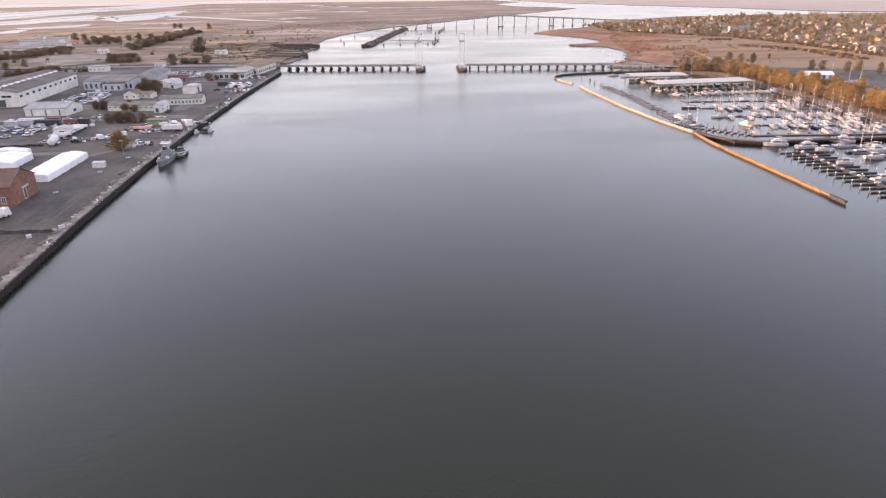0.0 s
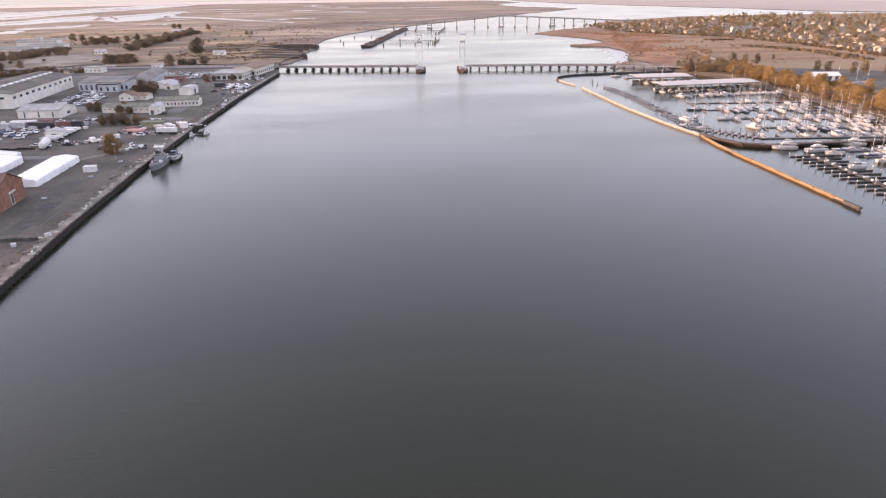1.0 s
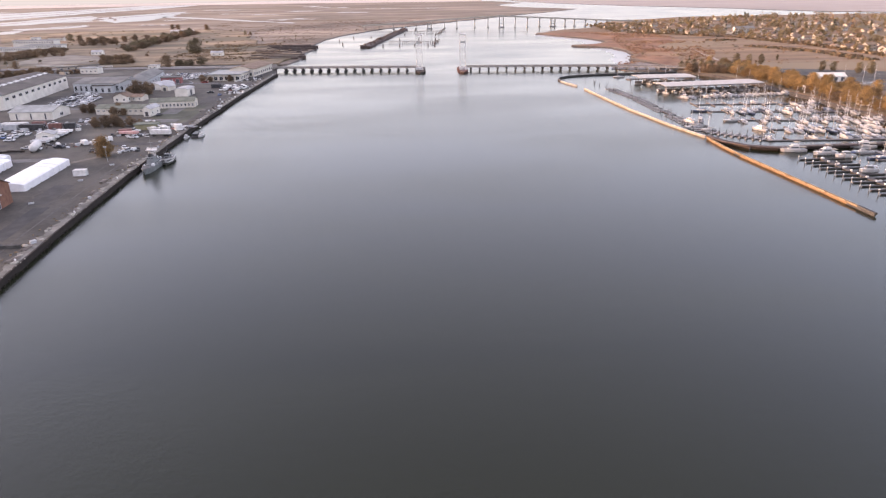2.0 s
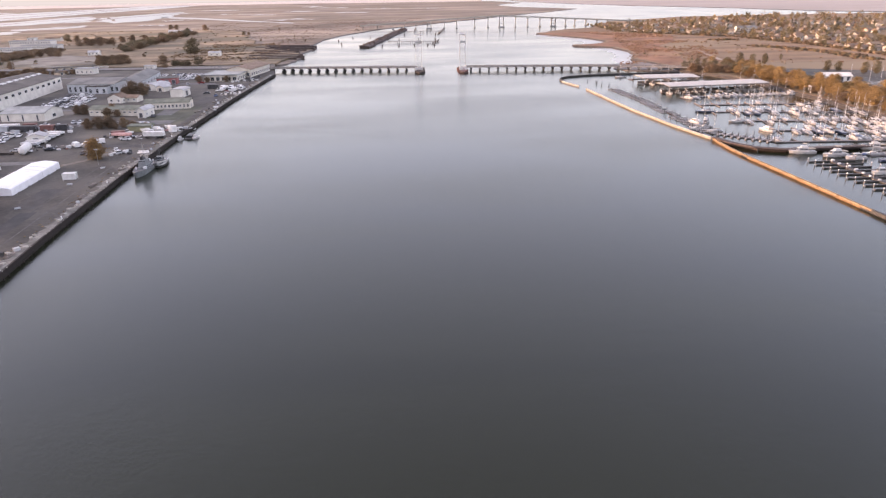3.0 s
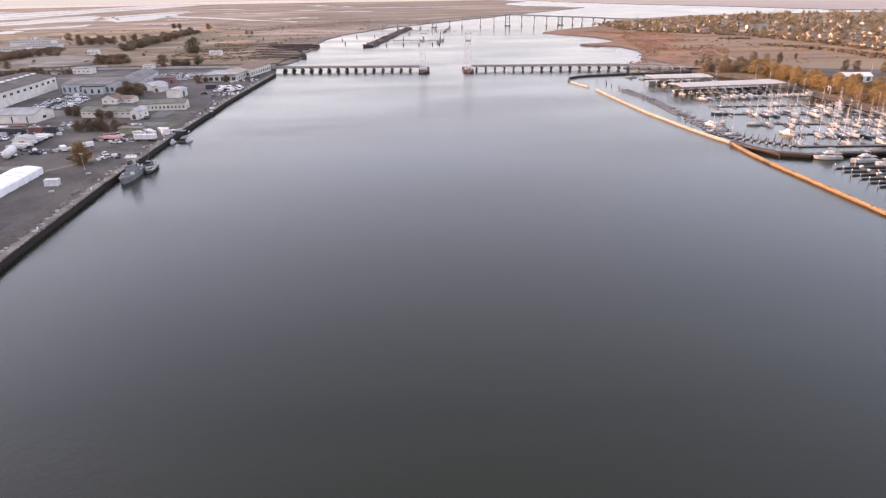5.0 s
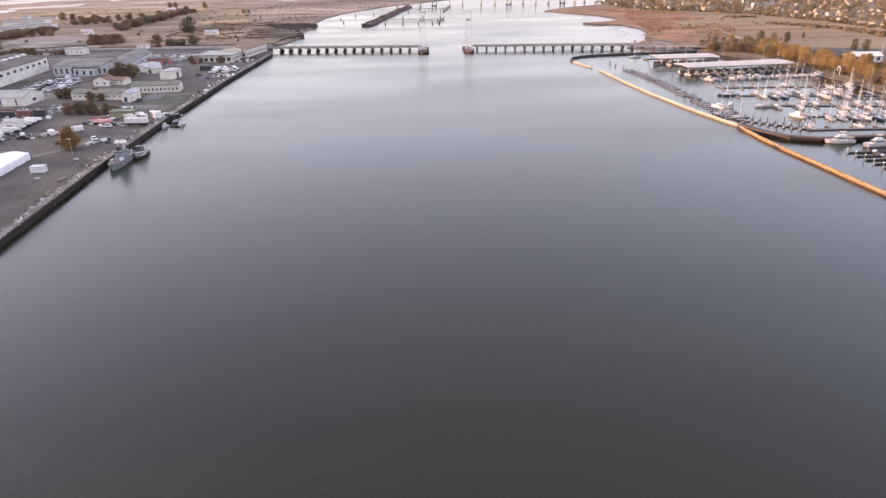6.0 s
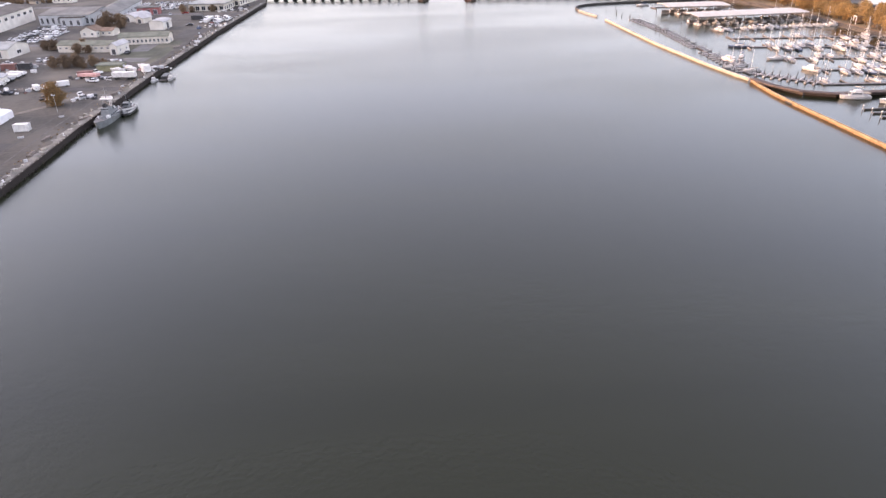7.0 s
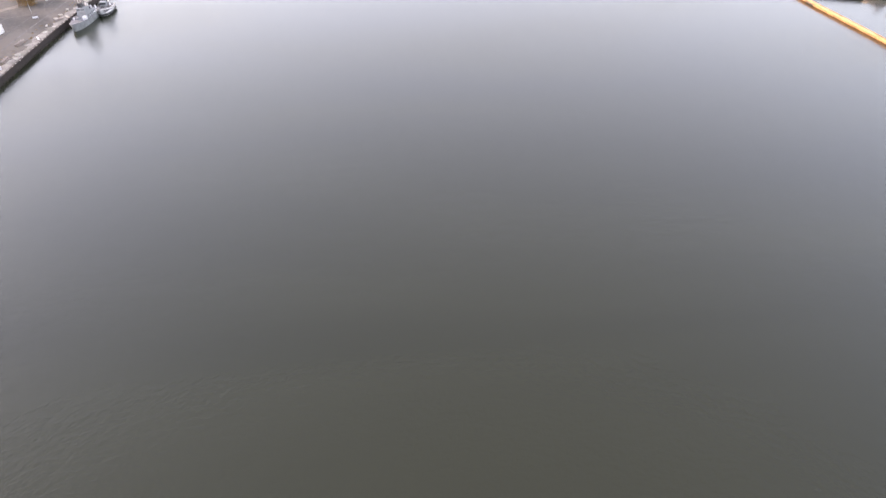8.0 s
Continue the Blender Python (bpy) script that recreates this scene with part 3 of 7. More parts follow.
def tower_legs(legs, levels):
    bm = bmesh.new()
    for x, y in legs:
        rod(bm, (x, y, 1.4), (x, y, levels[-1]), 0.085, 0.07, 6)
    for za, zb in zip(levels, levels[1:]):
        for (xa, ya), (xb, yb) in zip(legs, legs[1:] + legs[:1]):
            rod(bm, (xa, ya, zb), (xb, yb, zb), 0.07, seg=4)
            rod(bm, (xa, ya, za), (xb, yb, zb), 0.035, seg=4)
    return bm


def fender(x0, x1, mat):
    """A pointed timber pier guard like a blunt barge, lower at the waist, with two rubbing bands and piles round it."""
    yc, xm = by((x0 + x1) / 2), (x0 + x1) / 2
    out = [(x0, yc - 14), (x0 + 0.9, yc - 18.5), (x0 + 2.6, yc - 21), (xm, yc - 21.8), (x1 - 2.6, yc - 21), (x1 - 0.9, yc - 18.5), (x1, yc - 14), (x1, yc + 10), (xm, yc + 15), (x0, yc + 10)]
    bm = bmesh.new()
    loft(bm, [[(xm + (x - xm) * k, yc + (y - yc) * (1 + (k - 1) * 0.4), z) for x, y in out] for k, z in ((0.86, -4), (0.9, 0.1), (1.0, 1.5))])
    f = part("fender_island", bm, mat, bridge)
    for z0, z1, m2 in ((1.05, 1.45, TIMBER), (0.3, 0.6, DARKCONC)):
        bm = bmesh.new()
        prism(bm, [(xm + (x - xm) * 1.05, yc + (y - yc) * 1.02) for x, y in out], z0, z1)
        part("rubbing_band", bm, m2, f)
    bm = bmesh.new()
    rod(bm, (0, 0, -3), (0, 0, 1.9), 0.2)
    me = mesh("fender_post", bm, mat)
    for x, y, a in along(out + out[:1], 1.7):
        piece("fender_post", me, f, pose(xm + (x - xm) * 1.07, yc + (y - yc) * 1.03, random.uniform(-0.2, 0.2)))


RUSTRED = material("faded_red_timber", (0.05, 0.02, 0.019), (0.115, 0.052, 0.046), 0.6, 0.85, 0.4)
fender(1.8, 9.2, WETTIMBER)
fender(36.6, 43.4, RUSTRED)
tower(2.6, 7.2)
tower(38.2, 42.4)

# ---- high road bridge far upstream ----
far_bridge = thing("highway_bridge", 0, 0, 0, 0, "distant slender concrete highway bridge over the river", "bridge")
ZX, ZZ = [-120, -75, -28, 28, 68, 110, 153, 200, 241, 278, 316, 345, 420], [5, 7.5, 9.4, 12.9, 15, 17.2, 18.7, 16.2, 13.9, 12.2, 10, 8.3, 5]
hz = lambda x: float(np.interp(x, ZX, ZZ))  # noqa: E731
fy = lambda x: 1211 - 0.03 * x  # noqa: E731
bm = bmesh.new()
xs = list(range(-88, 425, 8))
loft(bm, [[(x, fy(x) - 5.5, hz(x) - 1.0), (x, fy(x) + 5.5, hz(x) - 1.0), (x, fy(x) + 5.5, hz(x)), (x, fy(x) - 5.5, hz(x))] for x in xs])
d = part("deck", bm, PALEPILE, far_bridge)
bm = bmesh.new()
for yo in (-5.4, 5.2):
    loft(bm, [[(x, fy(x) + yo, hz(x)), (x, fy(x) + yo + 0.25, hz(x)), (x, fy(x) + yo + 0.25, hz(x) + 1), (x, fy(x) + yo, hz(x) + 1)] for x in xs])
part("parapet", bm, PALEPILE, d)
for x in (-84, -59, -33, -13, 6, 55, 76, 107, 130, 177, 198, 219, 263, 279, 298, 317, 336):
    bm = bmesh.new()
    box(bm, x - 0.42, x + 0.42, fy(x) - 2.2, fy(x) + 2.2, 1.2, hz(x) - 1.9)
    box(bm, x - 0.9, x + 0.9, fy(x) - 5, fy(x) + 5, hz(x) - 2.1, hz(x) - 1.45)
    p = part("pier", bm, PALEPILE, far_bridge)
    bm = bmesh.new()
    prism(bm, [(x - 1.7, fy(x) - 4), (x, fy(x) - 5), (x + 1.7, fy(x) - 4), (x + 1.7, fy(x) + 4), (x - 1.7, fy(x) + 4)], -4, 1.3)
    part("pier_footing", bm, CONCRETE, p)
for x in (29, 153, 242):
    bm = bmesh.new()
    for o in (-3.4, 3.4):
        box(bm, x + o - 0.5, x + o + 0.5, fy(x) - 2.4, fy(x) + 2.4, 1.2, hz(x) - 1.45)
    for h in (0.35, 0.65, 0.93):
        box(bm, x - 3.4, x + 3.4, fy(x) - 1.5, fy(x) + 1.5, hz(x) * h - 0.35, hz(x) * h + 0.3)
    p = part("frame_pier", bm, PALEPILE, far_bridge)
    bm = bmesh.new()
    box(bm, x - 5.0, x + 5.0, fy(x) - 4.5, fy(x) + 4.5, -4, 1.4)
    part("pier_footing", bm, CONCRETE, p)

# ---- derelict wharves upstream ----
OLD = material("rotten_brown_timber", (0.036, 0.026, 0.023), (0.092, 0.068, 0.059), 0.3, 0.95, 0.6, 6, vary=0.2)
bm = bmesh.new()
c0, c1 = Vector((-56, 822)), Vector((-14, 1186))
rings = []
for k in range(46):
    f = k / 45
    c = c0.lerp(c1, f)
    w, h = 6.5 + 1.5 * noise.noise((k * 0.7, 0, 3)), 2.7 + 1.1 * noise.noise((k * 0.9, 5, 3))
    rings.append([(c.x - w, c.y, -2), (c.x - w * 0.85, c.y, h * 0.8), (c.x, c.y, h), (c.x + w * 0.85, c.y, h * 0.75), (c.x + w, c.y, -2)])
loft(bm, rings)
rr = random.Random(19)
for k in range(240):
    c = c0.lerp(c1, rr.random())
    q, r, e = rr.uniform(0, math.tau), rr.uniform(0.3, 1.1), rr.uniform(0.8, 3.2)
    p = (c.x + rr.uniform(-5, 5), c.y, rr.uniform(1.6, 2.8))
    rod(bm, p, (p[0] + e * math.cos(q), p[1] + e * math.sin(q), p[2] + rr.uniform(0, 1.6)), r, r * 0.6, 5)
tagged(part("rubble_breakwater", bm, OLD), "long brown decayed timber and rubble breakwater", "breakwater", kind="structure")


def trestle(x0, y0, x1, y1, step, label):
    """A narrow walkway on timber piles."""
    d, a = math.hypot(x1 - x0, y1 - y0), math.degrees(math.atan2(y1 - y0, x1 - x0))
    root = thing("pile_walkway", x0, y0, 0, a, label, "walkway")
    bm = bmesh.new()
    box(bm, 0, d, -0.7, 0.7, 2.2, 2.55)
    part("planking", bm, OLD, root)
    bm = bmesh.new()
    rod(bm, (0, 0, -3), (0, 0, 2.9), 0.3, 0.26)
    me = mesh("pile", bm, OLD)
    for k in range(int(d / step) + 1):
        piece("pile", me, root, pose(k * step, random.uniform(-0.5, 0.5), random.uniform(-0.6, 0.2)))
    return root


trestle(-30, 890, 26, 878, 2.8, "derelict timber walkway on close-set piles")
trestle(-12, 1108, 46, 1096, 5, "derelict timber walkway on piles")
trestle(24, 858, 34, 905, 3.5, "short slanting walkway on leaning piles")
trestle(38, 1050, 52, 1165, 8, "long slanting row of piles with planking")
bm = bmesh.new()
for a in range(4):
    rod(bm, (0.7 * math.cos(a * 1.57), 0.7 * math.sin(a * 1.57), -3), (0.25 * math.cos(a * 1.57), 0.25 * math.sin(a * 1.57), 2.6), 0.32)
rod(bm, (0, 0, 2.1), (0, 0, 2.7), 0.8, 0.7, 8)
dol = mesh("dolphin", bm, OLD)
for x, y in ((-36, 838), (-16, 838), (2, 838), (18, 838), (26, 836), (-18, 940), (8, 940), (30, 935), (-12, 1040), (12, 1044), (34, 1040), (-88, 880), (-98, 940), (-84, 1000), (-60, 1010), (4, 1150), (30, 1150), (250, 860), (238, 800)):
    tagged(piece("mooring_dolphin", dol, None, pose(x, y, random.uniform(-0.5, 0), 0, 0, random.uniform(0, 90))), "dark cluster of mooring piles in the water", "mooring piles", "old mooring piles")
for k, (y, x0, x1) in enumerate(((690, -158, -113), (706, -150, -108), (724, -166, -112), (745, -160, -118), (768, -172, -122), (790, -176, -118), (812, -168, -112), (836, -184, -113), (856, -176, -124))):
    bm = bmesh.new()
    n = 14
    loft(bm, [[(x0 + (x1 - x0) * i / n, y + (x0 - x0) - 2 + noise.noise((i, k, 1)), -2), (x0 + (x1 - x0) * i / n, y - 1.6, 3.0 + 0.5 * noise.noise((i, k, 7))), (x0 + (x1 - x0) * i / n, y + 1.6, 3.0 + 0.5 * noise.noise((i, k, 9))), (x0 + (x1 - x0) * i / n, y + 2, -2)] for i in range(n + 1)])
    tagged(part("derelict_pier", bm, OLD), "low decayed timber pier on the muddy bank", "pier", "derelict piers", "structure")
# ---- buildings ----
CREAM = material("off_white_render", (0.50, 0.46, 0.395), (0.67, 0.62, 0.54), 0.25, 0.85, 0.15, 8)
WHITEWALL = material("white_painted_walls", (0.53, 0.50, 0.445), (0.70, 0.665, 0.60), 0.25, 0.8, 0.15, 8)
BLUEWALL = material("pale_blue_grey_walls", (0.36, 0.375, 0.385), (0.50, 0.515, 0.52), 0.2, 0.8, 0.1, 8)
TANWALL = material("tan_walls", (0.34, 0.28, 0.21), (0.50, 0.42, 0.33), 0.25, 0.85, 0.15, 8)
ROOFGREY = material("grey_felt_roof", (0.105, 0.105, 0.099), (0.195, 0.193, 0.181), 0.15, 0.9, 0.2, 10, spot=(0.20, 0.19, 0.175))
ROOFDARK = material("dark_felt_roof", (0.062, 0.055, 0.048), (0.115, 0.10, 0.088), 0.15, 0.9, 0.2, 10, spot=(0.14, 0.125, 0.11))
ROOFSAGE = material("grey_green_metal_roof", (0.20, 0.21, 0.20), (0.33, 0.34, 0.325), 0.25, 0.6, 0.1, 8)
ROOFPALE = material("pale_metal_roof", (0.27, 0.265, 0.265), (0.44, 0.435, 0.43), 0.2, 0.55, 0.1, 8)
ROOFBROWN = material("brown_shingle_roof", (0.125, 0.082, 0.056), (0.235, 0.165, 0.118), 0.3, 0.9, 0.2, 8, vary=0.2)
ROOFGREEN = material("grey_green_roof", (0.105, 0.115, 0.088), (0.18, 0.19, 0.15), 0.3, 0.85, 0.1, 8)
BRICK = material("red_brick", (0.135, 0.062, 0.042), (0.26, 0.128, 0.084), 0.5, 0.9, 0.3, 10)
BRICKROOF = material("dark_tile_roof", (0.085, 0.05, 0.039), (0.155, 0.093, 0.072), 0.4, 0.85, 0.3, 8)
FRAMEWHITE = material("white_window_frame", (0.5, 0.5, 0.5), (0.65, 0.65, 0.65), 1, 0.6, 0)
DARKDOOR = material("dark_door_paint", (0.04, 0.04, 0.045), (0.09, 0.09, 0.095), 1, 0.6, 0.1)
REDWALL = material("faded_red_walls", (0.24, 0.07, 0.07), (0.38, 0.14, 0.13), 0.4, 0.8, 0.1)
STONETRIM = material("pale_stone_trim", (0.4, 0.37, 0.33), (0.55, 0.51, 0.46), 1, 0.8, 0.1)
shared = {}


def window_meshes(w, h, door):
    key = (w, h, door)
    if key not in shared:
        bm = bmesh.new()
        t = min(0.12, w * 0.1)
        for x0, x1, z0, z1 in ((-w / 2, w / 2, 0, t), (-w / 2, w / 2, h - t, h), (-w / 2, -w / 2 + t, t, h - t), (w / 2 - t, w / 2, t, h - t)):
            box(bm, x0, x1, -0.09, 0.1, z0, z1)
        if not door:
            box(bm, -0.04, 0.04, -0.07, 0.06, t, h - t)
        fr = mesh("door_frame" if door else "window_frame", bm, FRAMEWHITE)
        bm = bmesh.new()
        box(bm, -w / 2 + t, w / 2 - t, -0.03, 0.05, t, h - t)
        shared[key] = fr, mesh("door_leaf" if door else "pane", bm, DARKDOOR if door else GLASS)
    return shared[key]


def opening(parent, m, w, h, door=False):
    fr, pane = window_meshes(w, h, door)
    f = piece("door" if door else "window", fr, parent, m)
    piece("door_leaf" if door else "pane", pane, f, Matrix())
    return f


def building(name, x, y, turn, w, d, h, roof="gable_y", rise=2.0, wall_mat=None, roof_mat=None, label="", category="building", rows=(), over=0.4, z=2.5, group=""):
    """A building whose front left corner stands at x, y; w along its front, d to the back. rows: (side, count, sill, width, height, door)."""
    wall_mat, roof_mat = wall_mat or WHITEWALL, roof_mat or ROOFGREY
    root = thing(name, x, y, z, turn, label, category, group)
    bm = bmesh.new()
    if roof == "gable_y":      # ridge runs front to back
        prof = [(0, -0.4), (w, -0.4), (w, h), (w / 2, h + rise), (0, h)]
        loft(bm, [[(px, py, pz) for px, pz in prof] for py in (0, d)])
    elif roof == "gable_x":    # ridge runs along the front
        prof = [(0, -0.4), (d, -0.4), (d, h), (d / 2, h + rise), (0, h)]
        loft(bm, [[(px, py, pz) for py, pz in prof] for px in (0, w)])
    else:
        box(bm, 0, w, 0, d, -0.4, h)
    part("wall", bm, wall_mat, root)
    bm = bmesh.new()
    t = 0.22
    if roof in ("gable_y", "gable_x"):
        span, length = (w, d) if roof == "gable_y" else (d, w)
        k = rise / (span / 2)
        prof = [(-over, h - over * k + 0.02), (span / 2, h + rise + 0.02), (span + over, h - over * k + 0.02), (span + over, h - over * k + t), (span / 2, h + rise + t), (-over, h - over * k + t)]
        loft(bm, [[(a, b, c) if roof == "gable_y" else (b, a, c) for a, c in prof] for b in (-over, length + over)])
    elif roof == "arch":
        n = 10
        arc = [(w / 2 - (w / 2 + over) * math.cos(math.pi * i / n), h + rise * math.sin(math.pi * i / n)) for i in range(n + 1)]
        loft(bm, [[(a, b, c) for a, c in arc] + [(a, b, c - t) for a, c in arc[::-1]] for b in (-over, d + over)])
        for b in (0.05, d - 0.25):
            e = bmesh.new()
            loft(e, [[(w / 2 - (w / 2) * math.cos(math.pi * i / n), bb, h - 0.02 + (rise - 0.1) * math.sin(math.pi * i / n)) for i in range(n + 1)] for bb in (b, b + 0.2)])
            part("gable_wall", e, wall_mat, root)
    else:
        box(bm, -over, w + over, -over, d + over, h, h + 0.3)
        if rise:
            for a in ((-over, w + over, -over, -over + 0.3), (-over, w + over, d + over - 0.3, d + over), (-over, -over + 0.3, -over + 0.3, d + over - 0.3), (w + over - 0.3, w + over, -over + 0.3, d + over - 0.3)):
                box(bm, *a, h + 0.3, h + 0.3 + rise)
    part("roof", bm, roof_mat, root)
    for side, count, sill, ww, wh, door in rows:
        length = w if side in "SN" else d
        for i in range(count):
            u = length * (i + 0.5) / count
            m = {"S": pose(u, -0.02, sill), "N": pose(u, d + 0.02, sill, 0, 0, 180), "E": pose(w + 0.02, u, sill, 0, 0, 90), "W": pose(-0.02, u, sill, 0, 0, -90)}[side]
            opening(root, m, ww, wh, door)
    return root


# long white warehouse with a dark roof and a row of rooflights
wh = building("warehouse", -268, 396.5, 6.1, 37, 95, 8.2, "gable_y", 3.2, WHITEWALL, ROOFDARK, "long white warehouse with dark roof and pale rooflights", rows=(("E", 11, 4.9, 4.0, 1.7, False), ("S", 2, 0, 4.2, 4.4, True), ("S", 3, 5.4, 5.5, 1.4, False)), over=0.5)
bm = bmesh.new()
box(bm, -0.9, 0.9, -2.6, 2.6, 0, 0.55)
bmesh.ops.bevel(bm, geom=bm.edges[:], offset=0.12, segments=1)
rl = mesh("rooflight", bm, WHITEPAINT)
for k in range(11):
    piece("rooflight", rl, wh, pose(25.0, 5 + 8.6 * k, 8.2 + 3.2 * (37 - 25) / 18.5 + 0.16, 0, math.degrees(math.atan(3.2 / 18.5)), 0))
# arched-roof shed in front of it
building("storage_shed", -210.0, 366.5, -2.5, 22.5, 17, 4.0, "gable_x", 2.2, WHITEWALL, ROOFSAGE, "white storage shed with a grey-green metal roof", rows=(("S", 3, 0.2, 1.0, 3.2, True), ("E", 1, 1.0, 3.2, 1.6, False)))
# blue-white workshop with tall windows
building("workshop", -225.3, 469, -3.5, 31, 36, 5.6, "gable_x", 2.2, BLUEWALL, ROOFGREY, "pale blue workshop with tall windows and grey roofs", rows=(("S", 9, 0.8, 1.7, 3.4, False),))
building("workshop_wing", -196.5, 468, 8.5, 16, 74, 5.0, "gable_y", 2.6, BLUEWALL, ROOFGREY, "pale blue workshop wing with a long grey roof", rows=(("S", 3, 0.8, 2.2, 2.8, False), ("E", 8, 1.5, 2.2, 1.8, False)))
building("flat_roofed_store", -210.4, 463.5, -3, 13, 5.2, 4.6, "flat", 0.3, BLUEWALL, ROOFDARK, "pale blue flat-roofed store beside the workshop", rows=(("S", 3, 0.5, 1.8, 2.8, False),))
building("site_office", -274.5, 585, -8, 15, 8, 4.2, "flat", 0.4, WHITEWALL, ROOFPALE, "small white flat-roofed office", rows=(("S", 4, 1.2, 1.4, 1.3, False),))
building("cottage", -179.5, 421, -4, 8.5, 9, 3.2, "gable_y", 2.0, WHITEWALL, ROOFBROWN, "small white gabled cottage with brown roof", "house", rows=(("S", 2, 1.0, 1.3, 1.2, False), ("E", 2, 1.0, 1.3, 1.2, False)))
building("cottage_annex", -170.5, 424, -4, 7, 8, 2.6, "gable_x", 1.2, CREAM, ROOFBROWN, "low cream annex beside the cottage", "house", rows=(("S", 2, 1.0, 1.2, 1.0, False),))
building("barrel_shed", -180.5, 476, -18, 11, 15, 2.6, "arch", 2.0, WHITEWALL, ROOFPALE, "white shed with a barrel roof", rows=(("S", 1, 0, 3.0, 2.6, True),))
building("lean_to_shed", -168.0, 468, -18, 5.5, 8, 2.8, "gable_y", 1.2, CREAM, ROOFPALE, "cream lean-to beside the barrel-roofed shed", rows=(("S", 1, 0, 2.4, 2.4, True),))
building("boat_shed", -149.6, 440, -3, 8.0, 12, 4.2, "arch", 1.0, WHITEWALL, ROOFPALE, "tall white boat shed with rounded roof", rows=(("E", 1, 0, 3.4, 3.4, True),))
building("red_shed", -180.5, 504, 8, 13.5, 8, 4.2, "flat", 0.3, REDWALL, ROOFGREY, "red shed with white-framed doors", rows=(("S", 3, 0.1, 2.6, 3.0, True),))
building("guard_hut", -227.5, 607, -6, 8, 6, 3.2, "flat", 0.2, WHITEWALL, ROOFPALE, "white guard hut near the bridge road", rows=(("S", 2, 1.0, 1.2, 1.1, False),))
building("ferry_terminal", -151, 516, -3, 24, 30, 4.2, "flat", 0.4, CREAM, ROOFSAGE, "low cream terminal with a pale flat roof", rows=(("S", 6, 0.4, 2.6, 2.6, False), ("E", 7, 0.6, 2.2, 2.2, False)), over=1.2)
building("terminal_hall", -141, 540, -8, 19, 42, 5.6, "gable_y", 2.2, CREAM, ROOFBROWN, "long cream hall with brown roof by the bridge", rows=(("S", 4, 0.6, 2.0, 2.6, False), ("E", 9, 1.0, 2.2, 2.2, False)), over=0.8)
building("pier_office_row", -148, 393.5, 5, 24, 9, 3.6, "gable_x", 1.5, CREAM, ROOFGREEN, "long low cream office row with green-grey roof", rows=(("S", 12, 0.9, 1.1, 1.5, False), ("E", 1, 0.1, 1.2, 2.2, True)))
building("long_store", -171, 378, -7.5, 30, 9, 3.3, "gable_x", 1.4, CREAM, ROOFGREEN, "long pale store with grey-green roof", rows=(("S", 10, 1.6, 1.5, 0.8, False),))
building("gable_store", -142.2, 368, -6, 3.8, 11, 4.0, "gable_y", 1.4, WHITEWALL, ROOFPALE, "white store with a gabled front", rows=(("S", 1, 0.1, 2.0, 2.6, True), ("E", 2, 1.2, 1.2, 1.2, False)))
building("olive_shed", -132.5, 331, 2, 10, 6, 2.3, "flat", 0.2, material("olive_drab_walls", (0.20, 0.19, 0.10), (0.30, 0.28, 0.17), 0.4, 0.85, 0.1), ROOFGREEN, "olive drab flat-roofed shed", rows=(("E", 1, 0.1, 2.2, 1.9, True),))
bk = building("brick_building", -144.9, 198.0, 5, 20.5, 17, 6.2, "gable_x", 3.8, BRICK, BRICKROOF, "old red brick building with dark tiled roof", rows=(("S", 4, 1.0, 1.3, 2.2, False), ("E", 1, 0.2, 2.0, 3.6, True)), over=0.35)
bm = bmesh.new()
box(bm, 20.5, 21.0, 6.6, 10.8, 4.0, 4.35)
part("door_canopy", bm, STONETRIM, bk, "pale stone hood over the door")

# far yard buildings
building("barracks", -492, 845, -4, 42, 11, 3.8, "flat", 0.5, WHITEWALL, ROOFPALE, "long white barracks with rows of windows", rows=(("S", 16, 1.4, 1.4, 1.6, False),))
building("barracks", -480, 885, -4, 46, 12, 3.8, "flat", 0.6, WHITEWALL, ROOFPALE, "long white barracks with rows of windows", rows=(("S", 17, 1.4, 1.4, 1.6, False),), group="")
building("barracks_hall", -516, 925, -4, 54, 14, 7, "flat", 0.6, WHITEWALL, ROOFPALE, "tall white hall behind the barracks", rows=(("S", 16, 4.2, 1.6, 1.8, False),))
building("lift_house", -496, 932, -4, 9, 8, 10, "flat", 0.4, WHITEWALL, ROOFPALE, "white tower block above the barracks", rows=(("S", 2, 7.6, 1.6, 1.6, False),))
building("magazine", -349, 772, 4, 11, 8, 3.2, "gable_x", 1.6, WHITEWALL, ROOFPALE, "white gabled hut on the scrubland", rows=(("S", 3, 1.2, 1.3, 1.4, False),), z=2.3)
building("far_store", -398, 1168, 0, 36, 12, 4, "gable_x", 1.5, CREAM, ROOFPALE, "long pale store beyond the trees", rows=(("S", 8, 1.2, 1.6, 1.3, False),), z=2.3)
for x, y, a, w in ((-306, 612, 36, 34), (-285, 580, 64, 23)):
    building("store_shed", x, y, a, w, 6.5, 2.2, "flat", 0.2, TANWALL, ROOFDARK, "long low dark-roofed store shed", rows=(("S", 6, 0.1, 2.0, 1.8, True),), group="low store sheds")
land("dirt_lot", rough_line([(-391, 695), (-397, 742), (-375, 783), (-316, 743), (-276, 693), (-313, 674), (-340, 664), (-369, 660), (-391, 695)], 12, 4, 77)[:-1], 0.6, 2.36, material("pale_dirt", (0.15, 0.125, 0.10), (0.27, 0.235, 0.19), 0.05, 0.95, 0.3, 9, spot=(0.10, 0.085, 0.06)), "bare pale dirt lot on the waste ground", "ground")
